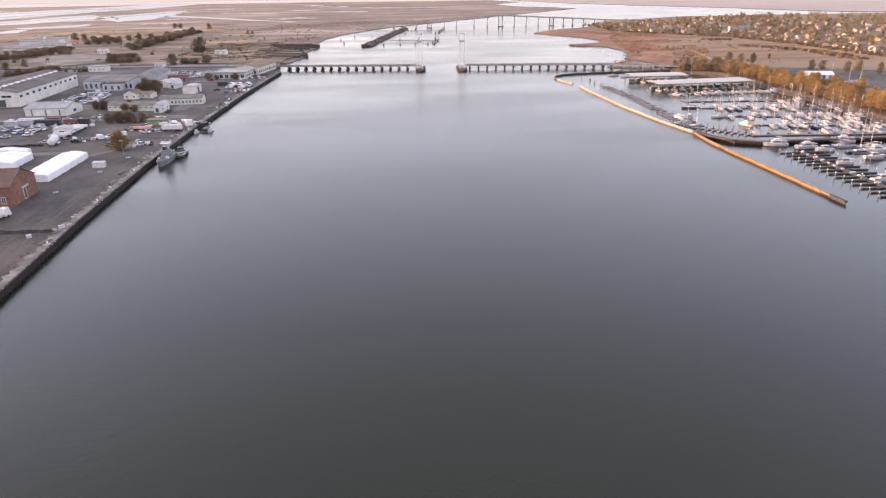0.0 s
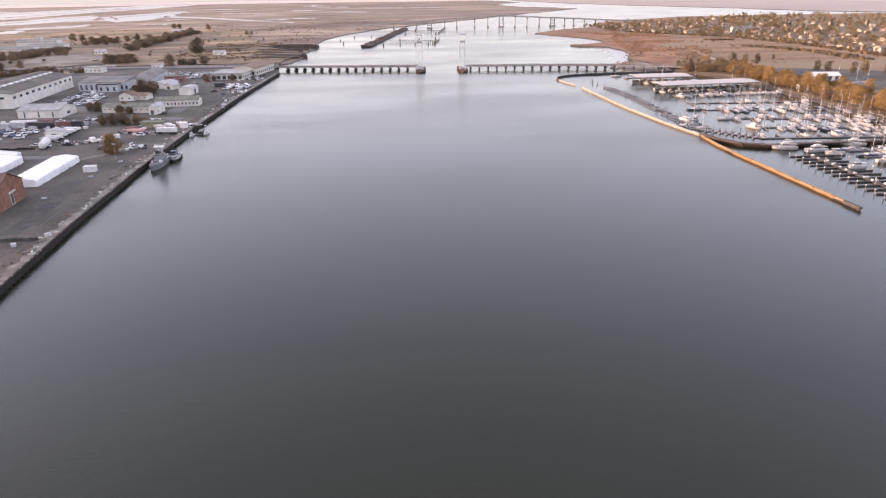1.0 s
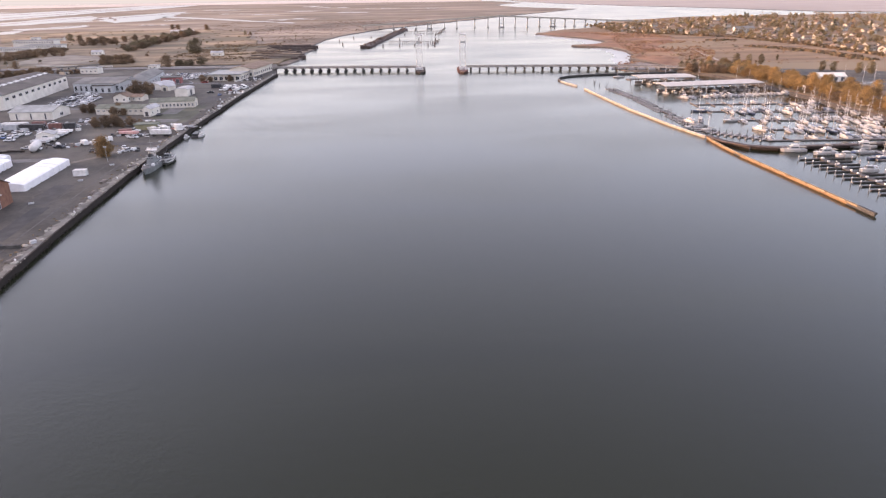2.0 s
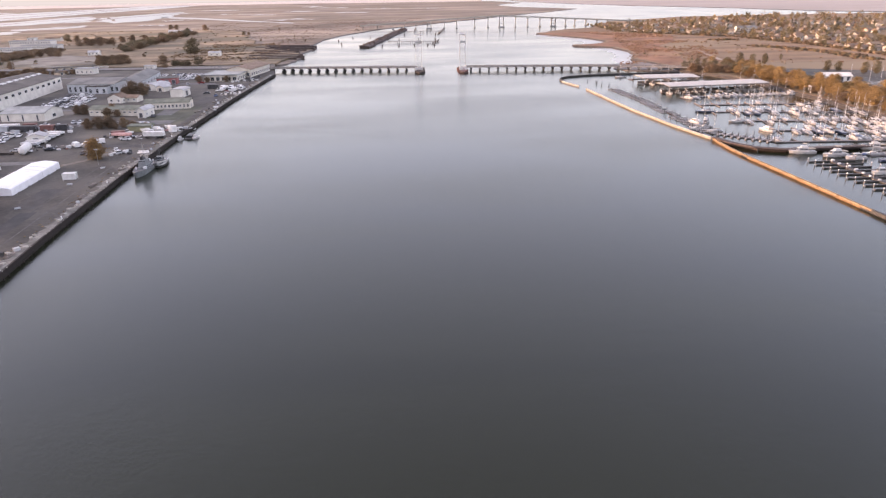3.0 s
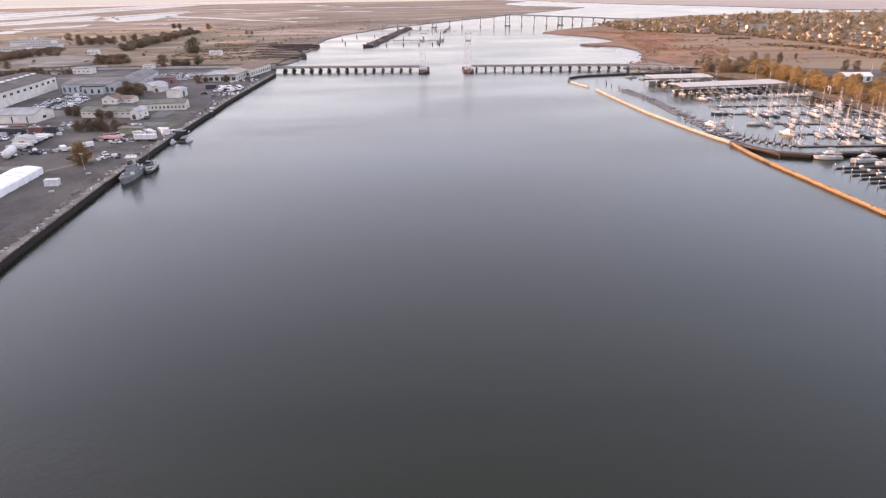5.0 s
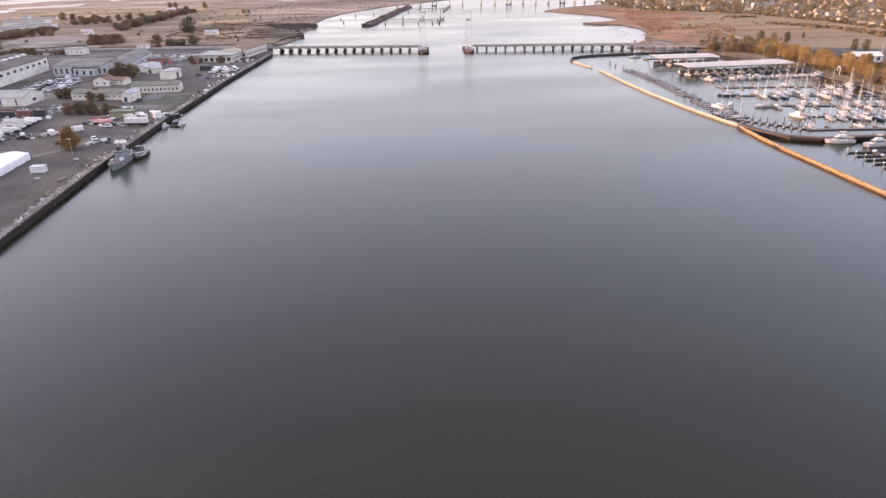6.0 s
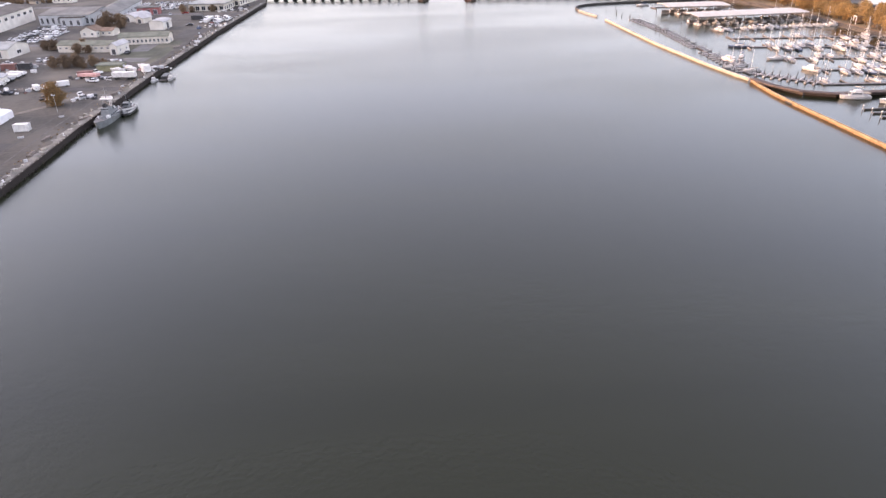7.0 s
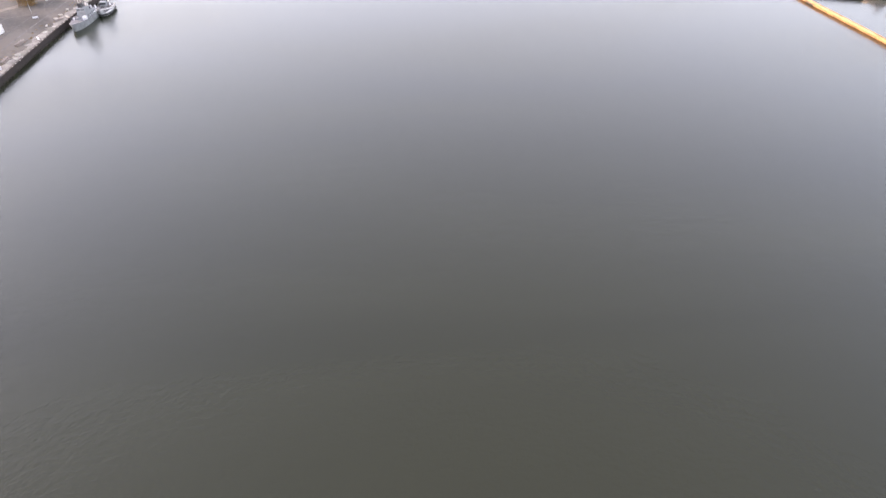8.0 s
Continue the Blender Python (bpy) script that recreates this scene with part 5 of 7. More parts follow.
# covered berths
def covered(x0, y0, w, d, h, turn, label, seed):
    rnd = random.Random(seed)
    root = thing("covered_berths", x0, y0, 0, turn, label, "boat shelter", "covered berths")
    bm = bmesh.new()
    loft(bm, [[(x, 0, h), (x, d / 2, h + 0.5), (x, d, h), (x, d, h - 0.25), (x, d / 2, h + 0.25), (x, 0, h - 0.25)] for x in (0, w)])
    part("roof", bm, material("pink_lit_metal_roof_" + str(seed), (0.325, 0.30, 0.265), (0.50, 0.465, 0.42), 0.3, 0.6, 0.1, 8, stretch=(4, 0.4, 1)), root)
    bm = bmesh.new()
    for y in (0, d - 0.2):
        box(bm, 0, w, y, y + 0.2, h - 0.6, h - 0.27)
    part("fascia_beam", bm, TIMBER, root)
    bm = bmesh.new()
    rod(bm, (0, 0, -3), (0, 0, h - 0.3), 0.16, seg=6)
    me = mesh("post", bm, TIMBER)
    n = int(w / 5.2)
    for k in range(n + 1):
        for y in (0.3, d / 2, d - 0.3):
            piece("post", me, root, pose(k * w / n, y, 0))
    bm = bmesh.new()
    box(bm, 0, w, d / 2 - 1, d / 2 + 1, 0.2, 0.5)
    part("walkway", bm, DOCKWOOD, root)
    # Added boards stand for the dark shade under the roof.
    bm = bmesh.new()
    for k in range(n):
        box(bm, k * w / n + 0.5, (k + 1) * w / n - 0.5, d / 2 + 1.0, d / 2 + 1.12, 0.4, 2.0)
    part("centre_screen", bm, TIMBER, root, "added low boards along the walkway, darkening the space under the roof")
    c, s = math.cos(radians(turn)), math.sin(radians(turn))
    for k in range(n):
        for y in (d * 0.23, d * 0.77):
            if rnd.random() < 0.85:
                u = (k + 0.5) * w / n
                b = moor(rnd.choice(MOTORS[1:3]), x0 + c * u - s * y, y0 + s * u + c * y, turn + (0 if y > d / 2 else 180))
                b.scale = (0.74, 0.74, 0.66)


covered(153, 416, 65, 18, 5.2, 6, "long covered berths under a pale pink metal roof", 1)
covered(150.5, 456.5, 38, 19, 5.2, 1, "covered berths under a pale metal roof", 2)
berths(156, 405, 226, 413, 4.6, 6.4, 0.92, MOTORS[1:3] + SAILS[:2], "floating dock beside the covered berths", sides=(-1,), seed=22)
moor(SAILS[3], 215, 437, 20), moor(SAILS[0], 196, 470, 10), moor(SAILS[1], 168, 490, 80), moor(SAILS[0], 150, 503, 84), moor(SAILS[3], 222, 468, 60)
berths(152, 492, 205, 496, 6, 7.0, 0.3, SAILS, "floating dock under the curved breakwater", sides=(-1,), seed=23)


# ---- vessels at the naval quay ----
def patrol_ship(x, y, turn):
    b = thing("patrol_ship", x, y, 0, turn, "old grey naval patrol ship moored at the quay", "ship")
    L = 27
    part("hull", hull_bm(L, 6.2, 1.9, 1.5, 0.8, 0.8, 14), NAVYGREY, b)
    bm = hull_bm(L * 0.985, 5.9, 1.99, 1.45, 0.8, -1.6, 14)
    part("deck", bm, NAVYDECK, b)
    deckhouse = part("deckhouse", house_bm(-7, 3.5, 2.1, 1.9, 1.9, 4.2, 0.15), NAVYGREY, b)
    for s in (-1, 1):
        for k in range(4):
            bm = bmesh.new()
            rod(bm, (s * 1.9, -5 + k * 2.2, 3.2), (s * 2.12, -5 + k * 2.2, 3.2), 0.25, seg=8)
            part("porthole", bm, GLASS, deckhouse)
    br = part("bridge_house", house_bm(-1.5, 3.2, 1.8, 1.6, 4.2, 6.4, 0.15), NAVYGREY, b)
    bm = bmesh.new()
    box(bm, -1.5, 1.5, 2.85, 2.98, 5.3, 5.95)
    part("bridge_window", bm, GLASS, br)
    bm = bmesh.new()
    rod(bm, (0, -1.5, 6), (0, -1.8, 15), 0.18, 0.08, 8)
    for h, w in ((9, 1.6), (11.5, 2.2), (13.5, 1.2)):
        rod(bm, (-w, -1.65, h), (w, -1.65, h), 0.07, seg=6)
    part("mast", bm, NAVYGREY, b)
    bm = bmesh.new()
    box(bm, -1.7, 1.7, -2.6, -0.6, 9.0, 9.25)
    for sx in (-1.2, 1.2):
        rod(bm, (sx, -1.6, 6.2), (sx * 0.6, -1.6, 9.1), 0.09, seg=6)
    part("lookout_platform", bm, NAVYGREY, b, "grey mast platform")
    bm = bmesh.new()
    for sx in (-1.3, 1.3):
        for sy in (-2.6, -0.9):
            rod(bm, (sx, sy, 4.2), (sx, sy, 9.3), 0.16, 0.14, 6)
    for h in (6.6, 8.0):
        box(bm, -1.4, 1.4, -2.7, -2.5, h, h + 0.16)
    part("signal_frame", bm, DECKGREY, b, "pale open signal frame")
    bm = bmesh.new()
    box(bm, -2.5, 2.5, -2.9, -0.6, 9.3, 9.75)
    box(bm, -2.4, 2.4, -2.8, -2.7, 9.75, 10.5)
    part("signal_deck", bm, WHITEPAINT, b, "white platform over the bridge")
    bm = bmesh.new()
    rod(bm, (0, -4.5, 4.1), (0, -4.9, 6.2), 0.75, 0.62, 12)
    part("funnel", bm, NAVYGREY, b)
    bm = bmesh.new()
    rod(bm, (0, 7, 2.4), (0, 7, 3.2), 0.9, 0.8, 12)
    box(bm, -0.55, 0.55, 6.5, 7.9, 3.2, 4.0)
    rod(bm, (0, 7.8, 3.7), (0, 10.6, 4.1), 0.1, 0.07, 8)
    part("gun_mount", bm, NAVYGREY, b)
    bm = bmesh.new()
    rod(bm, (0, -9.5, 2.0), (0, -9.5, 2.9), 0.8, 0.7, 10)
    rod(bm, (0, -9.5, 3.1), (0, -12, 3.6), 0.09, seg=6)
    part("aft_mount", bm, NAVYGREY, b)
    bm = bmesh.new()
    for s in (-1, 1):
        for k in range(13):
            f = 0.06 + k * 0.062
            yy = L * (f - 0.5)
            wx = 2.9 if f < 0.6 else 2.9 * math.sqrt(max(0.05, 1 - ((f - 0.45) / 0.55) ** 2.2))
            rod(bm, (s * wx, yy, 2.0 + 1.5 * f * f), (s * wx, yy, 3.0 + 1.5 * f * f), 0.04, seg=4)
    part("guard_rail", bm, PALESTEEL, b)
    for s in (-1, 1):
        bm = bmesh.new()
        loft(bm, [[(s * 2.4 - 0.5 * w, y0, 3.0), (s * 2.4, y0, 2.6), (s * 2.4 + 0.5 * w, y0, 3.0)] for y0, w in ((-6.6, 0.3), (-5.8, 1), (-4.4, 1), (-3.6, 0.3))])
        part("ship_boat", bm, WHITEPAINT, b)
    return b


def clutter(b, spots, mats, seed):
    """Lockers, vents and life rafts on a deck."""
    rnd = random.Random(seed)
    for x, y, z in spots:
        bm = bmesh.new()
        k = rnd.randrange(3)
        if k == 0:
            box(bm, x - rnd.uniform(0.4, 0.8), x + rnd.uniform(0.4, 0.8), y - rnd.uniform(0.4, 1.0), y + rnd.uniform(0.4, 1.0), z, z + rnd.uniform(0.8, 1.9))
        elif k == 1:
            rod(bm, (x, y, z), (x, y, z + rnd.uniform(1.2, 2.2)), 0.4, 0.34, 8)
            rod(bm, (x, y, z + 0.7), (x, y + 0.5, z + 1.0), 0.24, 0.3, 8)
        else:
            rod(bm, (x, y - 0.9, z + 0.5), (x, y + 0.9, z + 0.5), 0.5, 0.48, 8)
        part(("locker", "vent", "life_raft")[k], bm, rnd.choice(mats), b)


ship = patrol_ship(-100.9, 265.6, 183)
rs = random.Random(8)
clutter(ship, [(rs.choice((-2.0, -1.2, 1.2, 2.0)), rs.uniform(-11.5, -7.5), 1.95) for _ in range(9)] + [(rs.choice((-1.9, 1.9)), rs.uniform(3.6, 6.5), 2.35) for _ in range(5)] + [(rs.uniform(-1.4, 1.4), rs.uniform(-6.3, -2.2), 4.15) for _ in range(8)] + [(rs.uniform(-1.2, 1.2), rs.uniform(-1.0, 1.8), 6.35) for _ in range(4)], [NAVYGREY, PALESTEEL, NAVYDECK, PALESTEEL, BLACKHULL], 5)
ship.scale = (0.78, 0.74, 0.72)


TUGHULL = material("scuffed_pale_hull", (0.16, 0.16, 0.165), (0.42, 0.42, 0.42), 0.9, 0.6, 0.2, 5, spot=(0.05, 0.05, 0.055), spot_at=0.55)


def workboat(x, y, turn):
    b = thing("workboat", x, y, 0, turn, "scuffed grey-white tug with cluttered upperworks and tyre fenders", "tug")
    part("hull", hull_bm(15, 5.2, 1.5, 1.1, 0.85, 0.6, 12), TUGHULL, b)
    part("deck", hull_bm(14.5, 4.7, 2.06, 1.2, 0.85, -1.3, 12), BLACKHULL, b)
    part("boot_band", hull_bm(15.05, 5.3, 0.75, 0.25, 0.85, 0.6, 12), BLACKHULL, b)
    part("bulwark", hull_bm(15.1, 5.32, 1.95, 1.2, 0.85, -1.75, 12), WHITEPAINT, b)
    part("wheelhouse", house_bm(-1.0, 2.2, 1.3, 1.1, 1.6, 4.4, 0.2), NAVYGREY, b)
    bm = bmesh.new()
    box(bm, -1.15, 1.15, 2.0, 2.14, 3.4, 4.1)
    part("windscreen", bm, GLASS, b)
    part("engine_casing", house_bm(-5.0, -1.2, 1.2, 1.3, 1.6, 2.9, 0.1), DECKGREY, b)
    bm = bmesh.new()
    rod(bm, (0, -1.6, 2.8), (0, -1.6, 9.5), 0.12, 0.06, 6)
    rod(bm, (0, -1.6, 7.6), (0, -6, 6.0), 0.07, seg=5)
    part("mast", bm, NAVYDECK, b)
    for s in (-1, 1):
        bm = bmesh.new()
        rod(bm, (s * 0.8, -2.2, 2.8), (s * 0.8, -2.4, 4.9), 0.3, 0.26, 8)
        part("exhaust", bm, BLACKHULL, b)
    bm = bmesh.new()
    for k in range(6):
        for s in (-1, 1):
            rod(bm, (s * 2.62, -5.5 + k * 2, 0.6), (s * 2.8, -5.5 + k * 2, 0.6), 0.42, seg=8)
    part("tyre_fender", bm, BLACKHULL, b)
    return b


tug = workboat(-98.6, 275.2, 188)
clutter(tug, [(rs.uniform(-1.9, 1.9), rs.uniform(-6.2, -3.0), 1.6) for _ in range(8)] + [(rs.choice((-1.9, -1.5, 1.5, 1.9)), rs.uniform(-2.5, 3.5), 1.65) for _ in range(8)] + [(rs.uniform(-1.0, 1.0), rs.uniform(3.2, 5.2), 1.8) for _ in range(4)], [WHITEPAINT, BLACKHULL, NAVYDECK, WHITEPAINT, TIMBER], 6)
tug.scale = (0.9, 0.66, 0.8)


def launch(x, y, turn, label):
    b = thing("launch", x, y, 0, turn, label, "launch", "small launches at the quay")
    part("hull", hull_bm(7.5, 2.7, 0.95, 0.4, 0.85), GELCOAT, b)
    part("cabin", house_bm(-0.8, 1.8, 1.0, 0.8, 0.95, 2.7, 0.15), GELCOAT, b)
    bm = bmesh.new()
    box(bm, -0.75, 0.75, 1.35, 1.45, 1.8, 2.3)
    part("windscreen", bm, GLASS, b)
    bm = bmesh.new()
    rod(bm, (0, -0.4, 2.6), (0, -0.4, 5), 0.04, seg=4)
    part("aerial", bm, ALLOY, b)
    return b


launch(-105.6, 320.5, 178, "white launch with a boxy cabin at the quay").scale = (0.68,) * 3
launch(-99.9, 324, 174, "white launch moored outside a pontoon").scale = (0.68,) * 3
pt, d = dock(-103.2, 331, -102.4, 321, 3.2, "dark pontoon between two launches at the quay", DARKPLANK)
bm = bmesh.new()
box(bm, 1.0, 7.5, -1.2, 1.2, 0.42, 1.5)
bmesh.ops.bevel(bm, geom=bm.edges[:], offset=0.15, segments=1)
part("dark_housing", bm, BLACKHULL, pt, "dark low housing on the pontoon")
tagged(pt, category="pontoon", group="quay pontoons")


# ---- trees ----
def leaf_material(name, dark, light):
    m = bpy.data.materials.new(name)
    m.use_nodes = True
    n, l = m.node_tree.nodes, m.node_tree.links
    bsdf = n["Principled BSDF"]
    bsdf.inputs["Roughness"].default_value = 0.75
    geo, ramp, info, hsv, rng = n.new("ShaderNodeNewGeometry"), n.new("ShaderNodeValToRGB"), n.new("ShaderNodeObjectInfo"), n.new("ShaderNodeHueSaturation"), n.new("ShaderNodeMapRange")
    ramp.color_ramp.elements[0].color, ramp.color_ramp.elements[1].color = (*dark, 1), (*light, 1)
    l.new(geo.outputs["Random Per Island"], ramp.inputs[0])
    rng.inputs[3].default_value, rng.inputs[4].default_value = 0.7, 1.3
    l.new(info.outputs["Random"], rng.inputs[0])
    l.new(rng.outputs[0], hsv.inputs["Value"])
    l.new(ramp.outputs[0], hsv.inputs["Color"])
    l.new(hsv.outputs[0], bsdf.inputs["Base Color"])
    return m


GOLD = leaf_material("golden_brown_leaves", (0.12, 0.073, 0.027), (0.42, 0.26, 0.09))
OLIVE = leaf_material("dull_olive_leaves", (0.068, 0.054, 0.030), (0.19, 0.146, 0.076))
RUSSET = leaf_material("russet_leaves", (0.102, 0.064, 0.036), (0.24, 0.157, 0.087))
AMBER = leaf_material("amber_leaves", (0.095, 0.058, 0.020), (0.25, 0.145, 0.048))
HILLTREE = leaf_material("dry_olive_leaves", (0.085, 0.065, 0.034), (0.25, 0.18, 0.085))
PINE = leaf_material("dark_pine_needles", (0.025, 0.026, 0.017), (0.075, 0.07, 0.042))
BARK = material("grey_bark", (0.07, 0.055, 0.045), (0.16, 0.13, 0.11), 1.2, 0.95, 0.5, 6)


def tree_model(name, height, spread, leaves, label, category, seed, clumps=46, trunk=0.28, low=0.28, leaf=0.5, per=16):
    """Tapered trunk, limbs, and a crown of many small leaf sprays with gaps and an uneven outline."""
    rnd = random.Random(seed)
    t = thing(name, 0, 0, 0, 0, label, category)
    bm = bmesh.new()
    top = height * 0.62
    rod(bm, (0, 0, -0.3), (0.15, 0.1, top * 0.5), trunk, trunk * 0.7, 7)
    rod(bm, (0.15, 0.1, top * 0.5), (-0.1, 0.2, top), trunk * 0.7, trunk * 0.35, 7)
    centres = []
    for k in range(clumps):
        a, u = rnd.uniform(0, math.tau), rnd.uniform(0, 1) ** 0.6
        zf = rnd.uniform(low, 1.0)
        width = math.sin(math.pi * min(1, max(0.06, (zf - low) / (1 - low) * 0.82 + 0.14))) ** 0.7
        lump = 0.75 + 0.5 * noise.noise((math.cos(a) * 1.3, math.sin(a) * 1.3, zf * 3 + seed))
        r = spread / 2 * width * u * lump
        centres.append(Vector((r * math.cos(a), r * math.sin(a), height * zf * (0.94 + 0.06 * lump))))
    for k in range(5):
        c = centres[k * 7 % len(centres)]
        z0 = top * (0.4 + 0.12 * k)
        rod(bm, (0.05, 0.12, min(z0, top)), c * 0.85, trunk * 0.4, trunk * 0.12, 5)
    part("trunk", bm, BARK, t)
    verts, faces = [], []
    for c in centres:
        size = rnd.uniform(0.55, 1.15) * spread * 0.12
        for _ in range(per):
            d = Vector((rnd.gauss(0, 1), rnd.gauss(0, 1), rnd.gauss(0, 0.7))) * size * 0.75
            n = (d + Vector((rnd.uniform(-1, 1), rnd.uniform(-1, 1), rnd.uniform(-0.4, 1)))).normalized()
            s = rnd.uniform(0.6, 1.3) * leaf
            x = n.orthogonal().normalized() * s
            y = n.cross(x).normalized() * s * 0.6
            i = len(verts)
            p = c + d
            verts += [p - x, p - y * 0.9, p + x, p + y]
            faces.append((i, i + 1, i + 2, i + 3))
    me = bpy.data.meshes.new("crown")
    me.from_pydata(verts, [], faces)
    me.materials.append(leaves)
    ob = new("crown", me)
    ob.parent = t
    tagged(ob, kind="")
    return t


used_models = set()


def plant(model, x, y, z, size, wide=None):
    m = pose(x, y, z, 0, 0, random.uniform(0, 360))
    if model in used_models:
        ob = copy_thing(model, m)
    else:
        used_models.add(model)
        ob = model
        ob.matrix_basis = m
    ob.scale = ((wide or size), (wide or size), size)
    return ob


GOLDEN = [tree_model("tree", 12, 8, GOLD, "golden brown tree lit by low sun behind the marina", "tree", 1, 110, 0.25, 0.24, 0.24, 28), tree_model("tree", 13.5, 7, GOLD, "tall golden brown tree lit by low sun", "tree", 2, 105, 0.25, 0.26, 0.24, 28), tree_model("tree", 9.5, 8.5, AMBER, "broad amber tree in the marina park", "tree", 3, 105, 0.25, 0.2, 0.24, 28)]
DARKS = [tree_model("tree", 9, 8, OLIVE, "dull olive tree with a ragged crown", "tree", 4, 90, 0.25, 0.16, 0.28, 24), tree_model("tree", 10, 6, OLIVE, "narrow dark olive tree", "tree", 5, 84, 0.25, 0.16, 0.28, 24), tree_model("tree", 7, 8, RUSSET, "russet brown tree with a ragged crown", "tree", 6, 90, 0.25, 0.12, 0.28, 22)]
SHRUBS = [tree_model("bush", 3.2, 5, RUSSET, "low russet bush on open ground", "bush", 7, 50, 0.1, 0.1, 0.2, 24), tree_model("bush", 3.0, 5, OLIVE, "low olive bush on open ground", "bush", 8, 50, 0.1, 0.1, 0.2, 24)]
UMBER = leaf_material("umber_leaves", (0.078, 0.052, 0.031), (0.20, 0.132, 0.074))
AMBERTREE = tree_model("tree", 7.5, 8.5, AMBER, "round amber tree standing alone on the quay", "tree", 9, 170, 0.25, 0.06, 0.19, 46)
DARKBUSH = tree_model("tree", 6, 8, UMBER, "dark brownish spreading tree between the yard sheds", "tree", 10, 110, 0.22, 0.1, 0.24, 28)

plant(AMBERTREE, -123.5, 277.4, 2.5, 1.02, 1.12)
for x, y, s in ((-150, 341, 0.9), (-145, 342, 0.85), (-155, 341, 0.8), (-139, 343, 0.75), (-148, 346, 0.8), (-141.5, 339, 0.5), (-135, 344, 0.5), (-160, 374, 0.75), (-155, 374.5, 0.6), (-176, 449, 1.5), (-170, 451, 1.3), (-180, 447, 0.9), (-153.5, 511.5, 0.8), (-147.5, 511.5, 0.6), (-134, 512, 0.7), (-176, 384, 0.85), (-181, 386, 0.75), (-160, 381, 0.9), (-155, 383, 0.7)):
    plant(DARKBUSH, x, y, 2.5, s)
rt = random.Random(4)
# the marina park belt
belt = [(207, 531), (214, 537), (221, 541), (229, 546), (236, 549), (238, 529), (243, 513), (240, 494)]
for x, y in belt:
    plant(DARKS[0] if x < 236 else rt.choice(GOLDEN[:2] + DARKS[:1]), x, y, 1.5, rt.uniform(0.65, 0.95))
for k in range(120):
    y = 296 + k * 2.05 + rt.uniform(-1.5, 1.5)
    x = 232.5 + (k % 4) * 5.5 + rt.uniform(-2, 2)
    if 446 < y < 480 and x > 247:
        x = 240
    if rt.random() < 0.12:
        continue
    model = rt.choices(GOLDEN + DARKS, (7, 7, 2, 0.8, 0.4, 2))[0] if y < 512 else rt.choice((DARKS[0], DARKS[2], GOLDEN[2]))
    plant(model, x, y, 1.5, rt.uniform(0.5, 0.86) * (0.9 if y > 400 else 1.0), rt.uniform(0.9, 1.35))
for k in range(16):
    plant(rt.choice((DARKS[0], DARKS[2], DARKS[2], DARKS[2])), 206 + k * 1.9 + rt.uniform(-2, 2), 516 - k * 0.9 + rt.uniform(-4, 4), 1.5, rt.uniform(0.55, 0.9), rt.uniform(0.8, 1.1))
# shrubs along the marina bank
for k in range(30):
    y = 296 + k * 6.6 + rt.uniform(-2, 2)
    plant(rt.choice(SHRUBS + GOLDEN[2:]), 230.5 + rt.uniform(-0.6, 3), y, 1.5, rt.uniform(0.3, 0.55), rt.uniform(0.35, 0.6))
for x, y, s in ((287, 562, 0.55), (309, 581, 0.5), (300, 500, 0.85), (307, 498, 0.8), (316, 482, 0.9), (322, 478, 1.0), (330, 466, 0.9), (338, 462, 1.0), (345, 456, 1.0), (352, 448, 0.9), (262, 556, 1.0), (270, 552, 0.9), (278, 548, 0.9)):
    plant(rt.choice(DARKS[:2]), x, y, 1.5, s)
for k in range(22):
    x, y = rt.uniform(180, 330), rt.uniform(560, 780)
    if x > 190 + (y - 560) * 0.25:
        plant(rt.choice(SHRUBS), x, y, 1.5, rt.uniform(0.3, 0.7))
# waste ground and far yard
for x, y, s, w in ((-229, 750, 1.9, 1.9), (-234, 752, 1.6, 1.7), (-216, 622, 1.5, 1.5), (-192, 640, 0.8, 1.6), (-352, 632, 1.0, 1.0), (-357, 611, 1.0, 1.1), (-470, 1010, 1.2, 1.6), (-486, 1015, 1.2, 1.6), (-363, 1254, 1.4, 1.5), (-433, 1316, 1.2, 1.6), (-445, 1322, 1.2, 1.6), (-250, 1090, 0.7, 0.8), (-258, 1092, 0.7, 0.7)):
    plant(rt.choice(DARKS[:1] + DARKS[2:]), x, y, 2.3, s, w)
for k in range(64):
    f = k / 63
    plant(rt.choice(DARKS[2:] + DARKS[:1]), -330 - 26 * f + rt.uniform(-9, 9), 818 + 334 * f + rt.uniform(-6, 6), 2.3, rt.uniform(0.6, 1.1), rt.uniform(1.4, 2.1))
for k in range(16):
    f = k / 15
    plant(rt.choice(DARKS[2:]), -470 + 92 * f + rt.uniform(-4, 4), 742 + 30 * f + rt.uniform(-8, 8), 2.4, rt.uniform(0.7, 1.0), rt.uniform(0.9, 1.2))
# merged brown thickets below the barracks and along the road
for k in range(44):
    f = k / 43
    plant(rt.choice((DARKS[2], DARKS[2], DARKBUSH)), -418 + 8 * math.sin(k) + rt.uniform(-6, 6), 712 + 130 * f + rt.uniform(-4, 4), 2.4, rt.uniform(0.55, 0.8), rt.uniform(1.1, 1.6))
for k in range(16):
    plant(DARKS[2], -300 + k * 1.7 + rt.uniform(-2, 2), 690 + rt.uniform(-8, 8), 2.4, rt.uniform(0.7, 1.0), rt.uniform(1.0, 1.4))
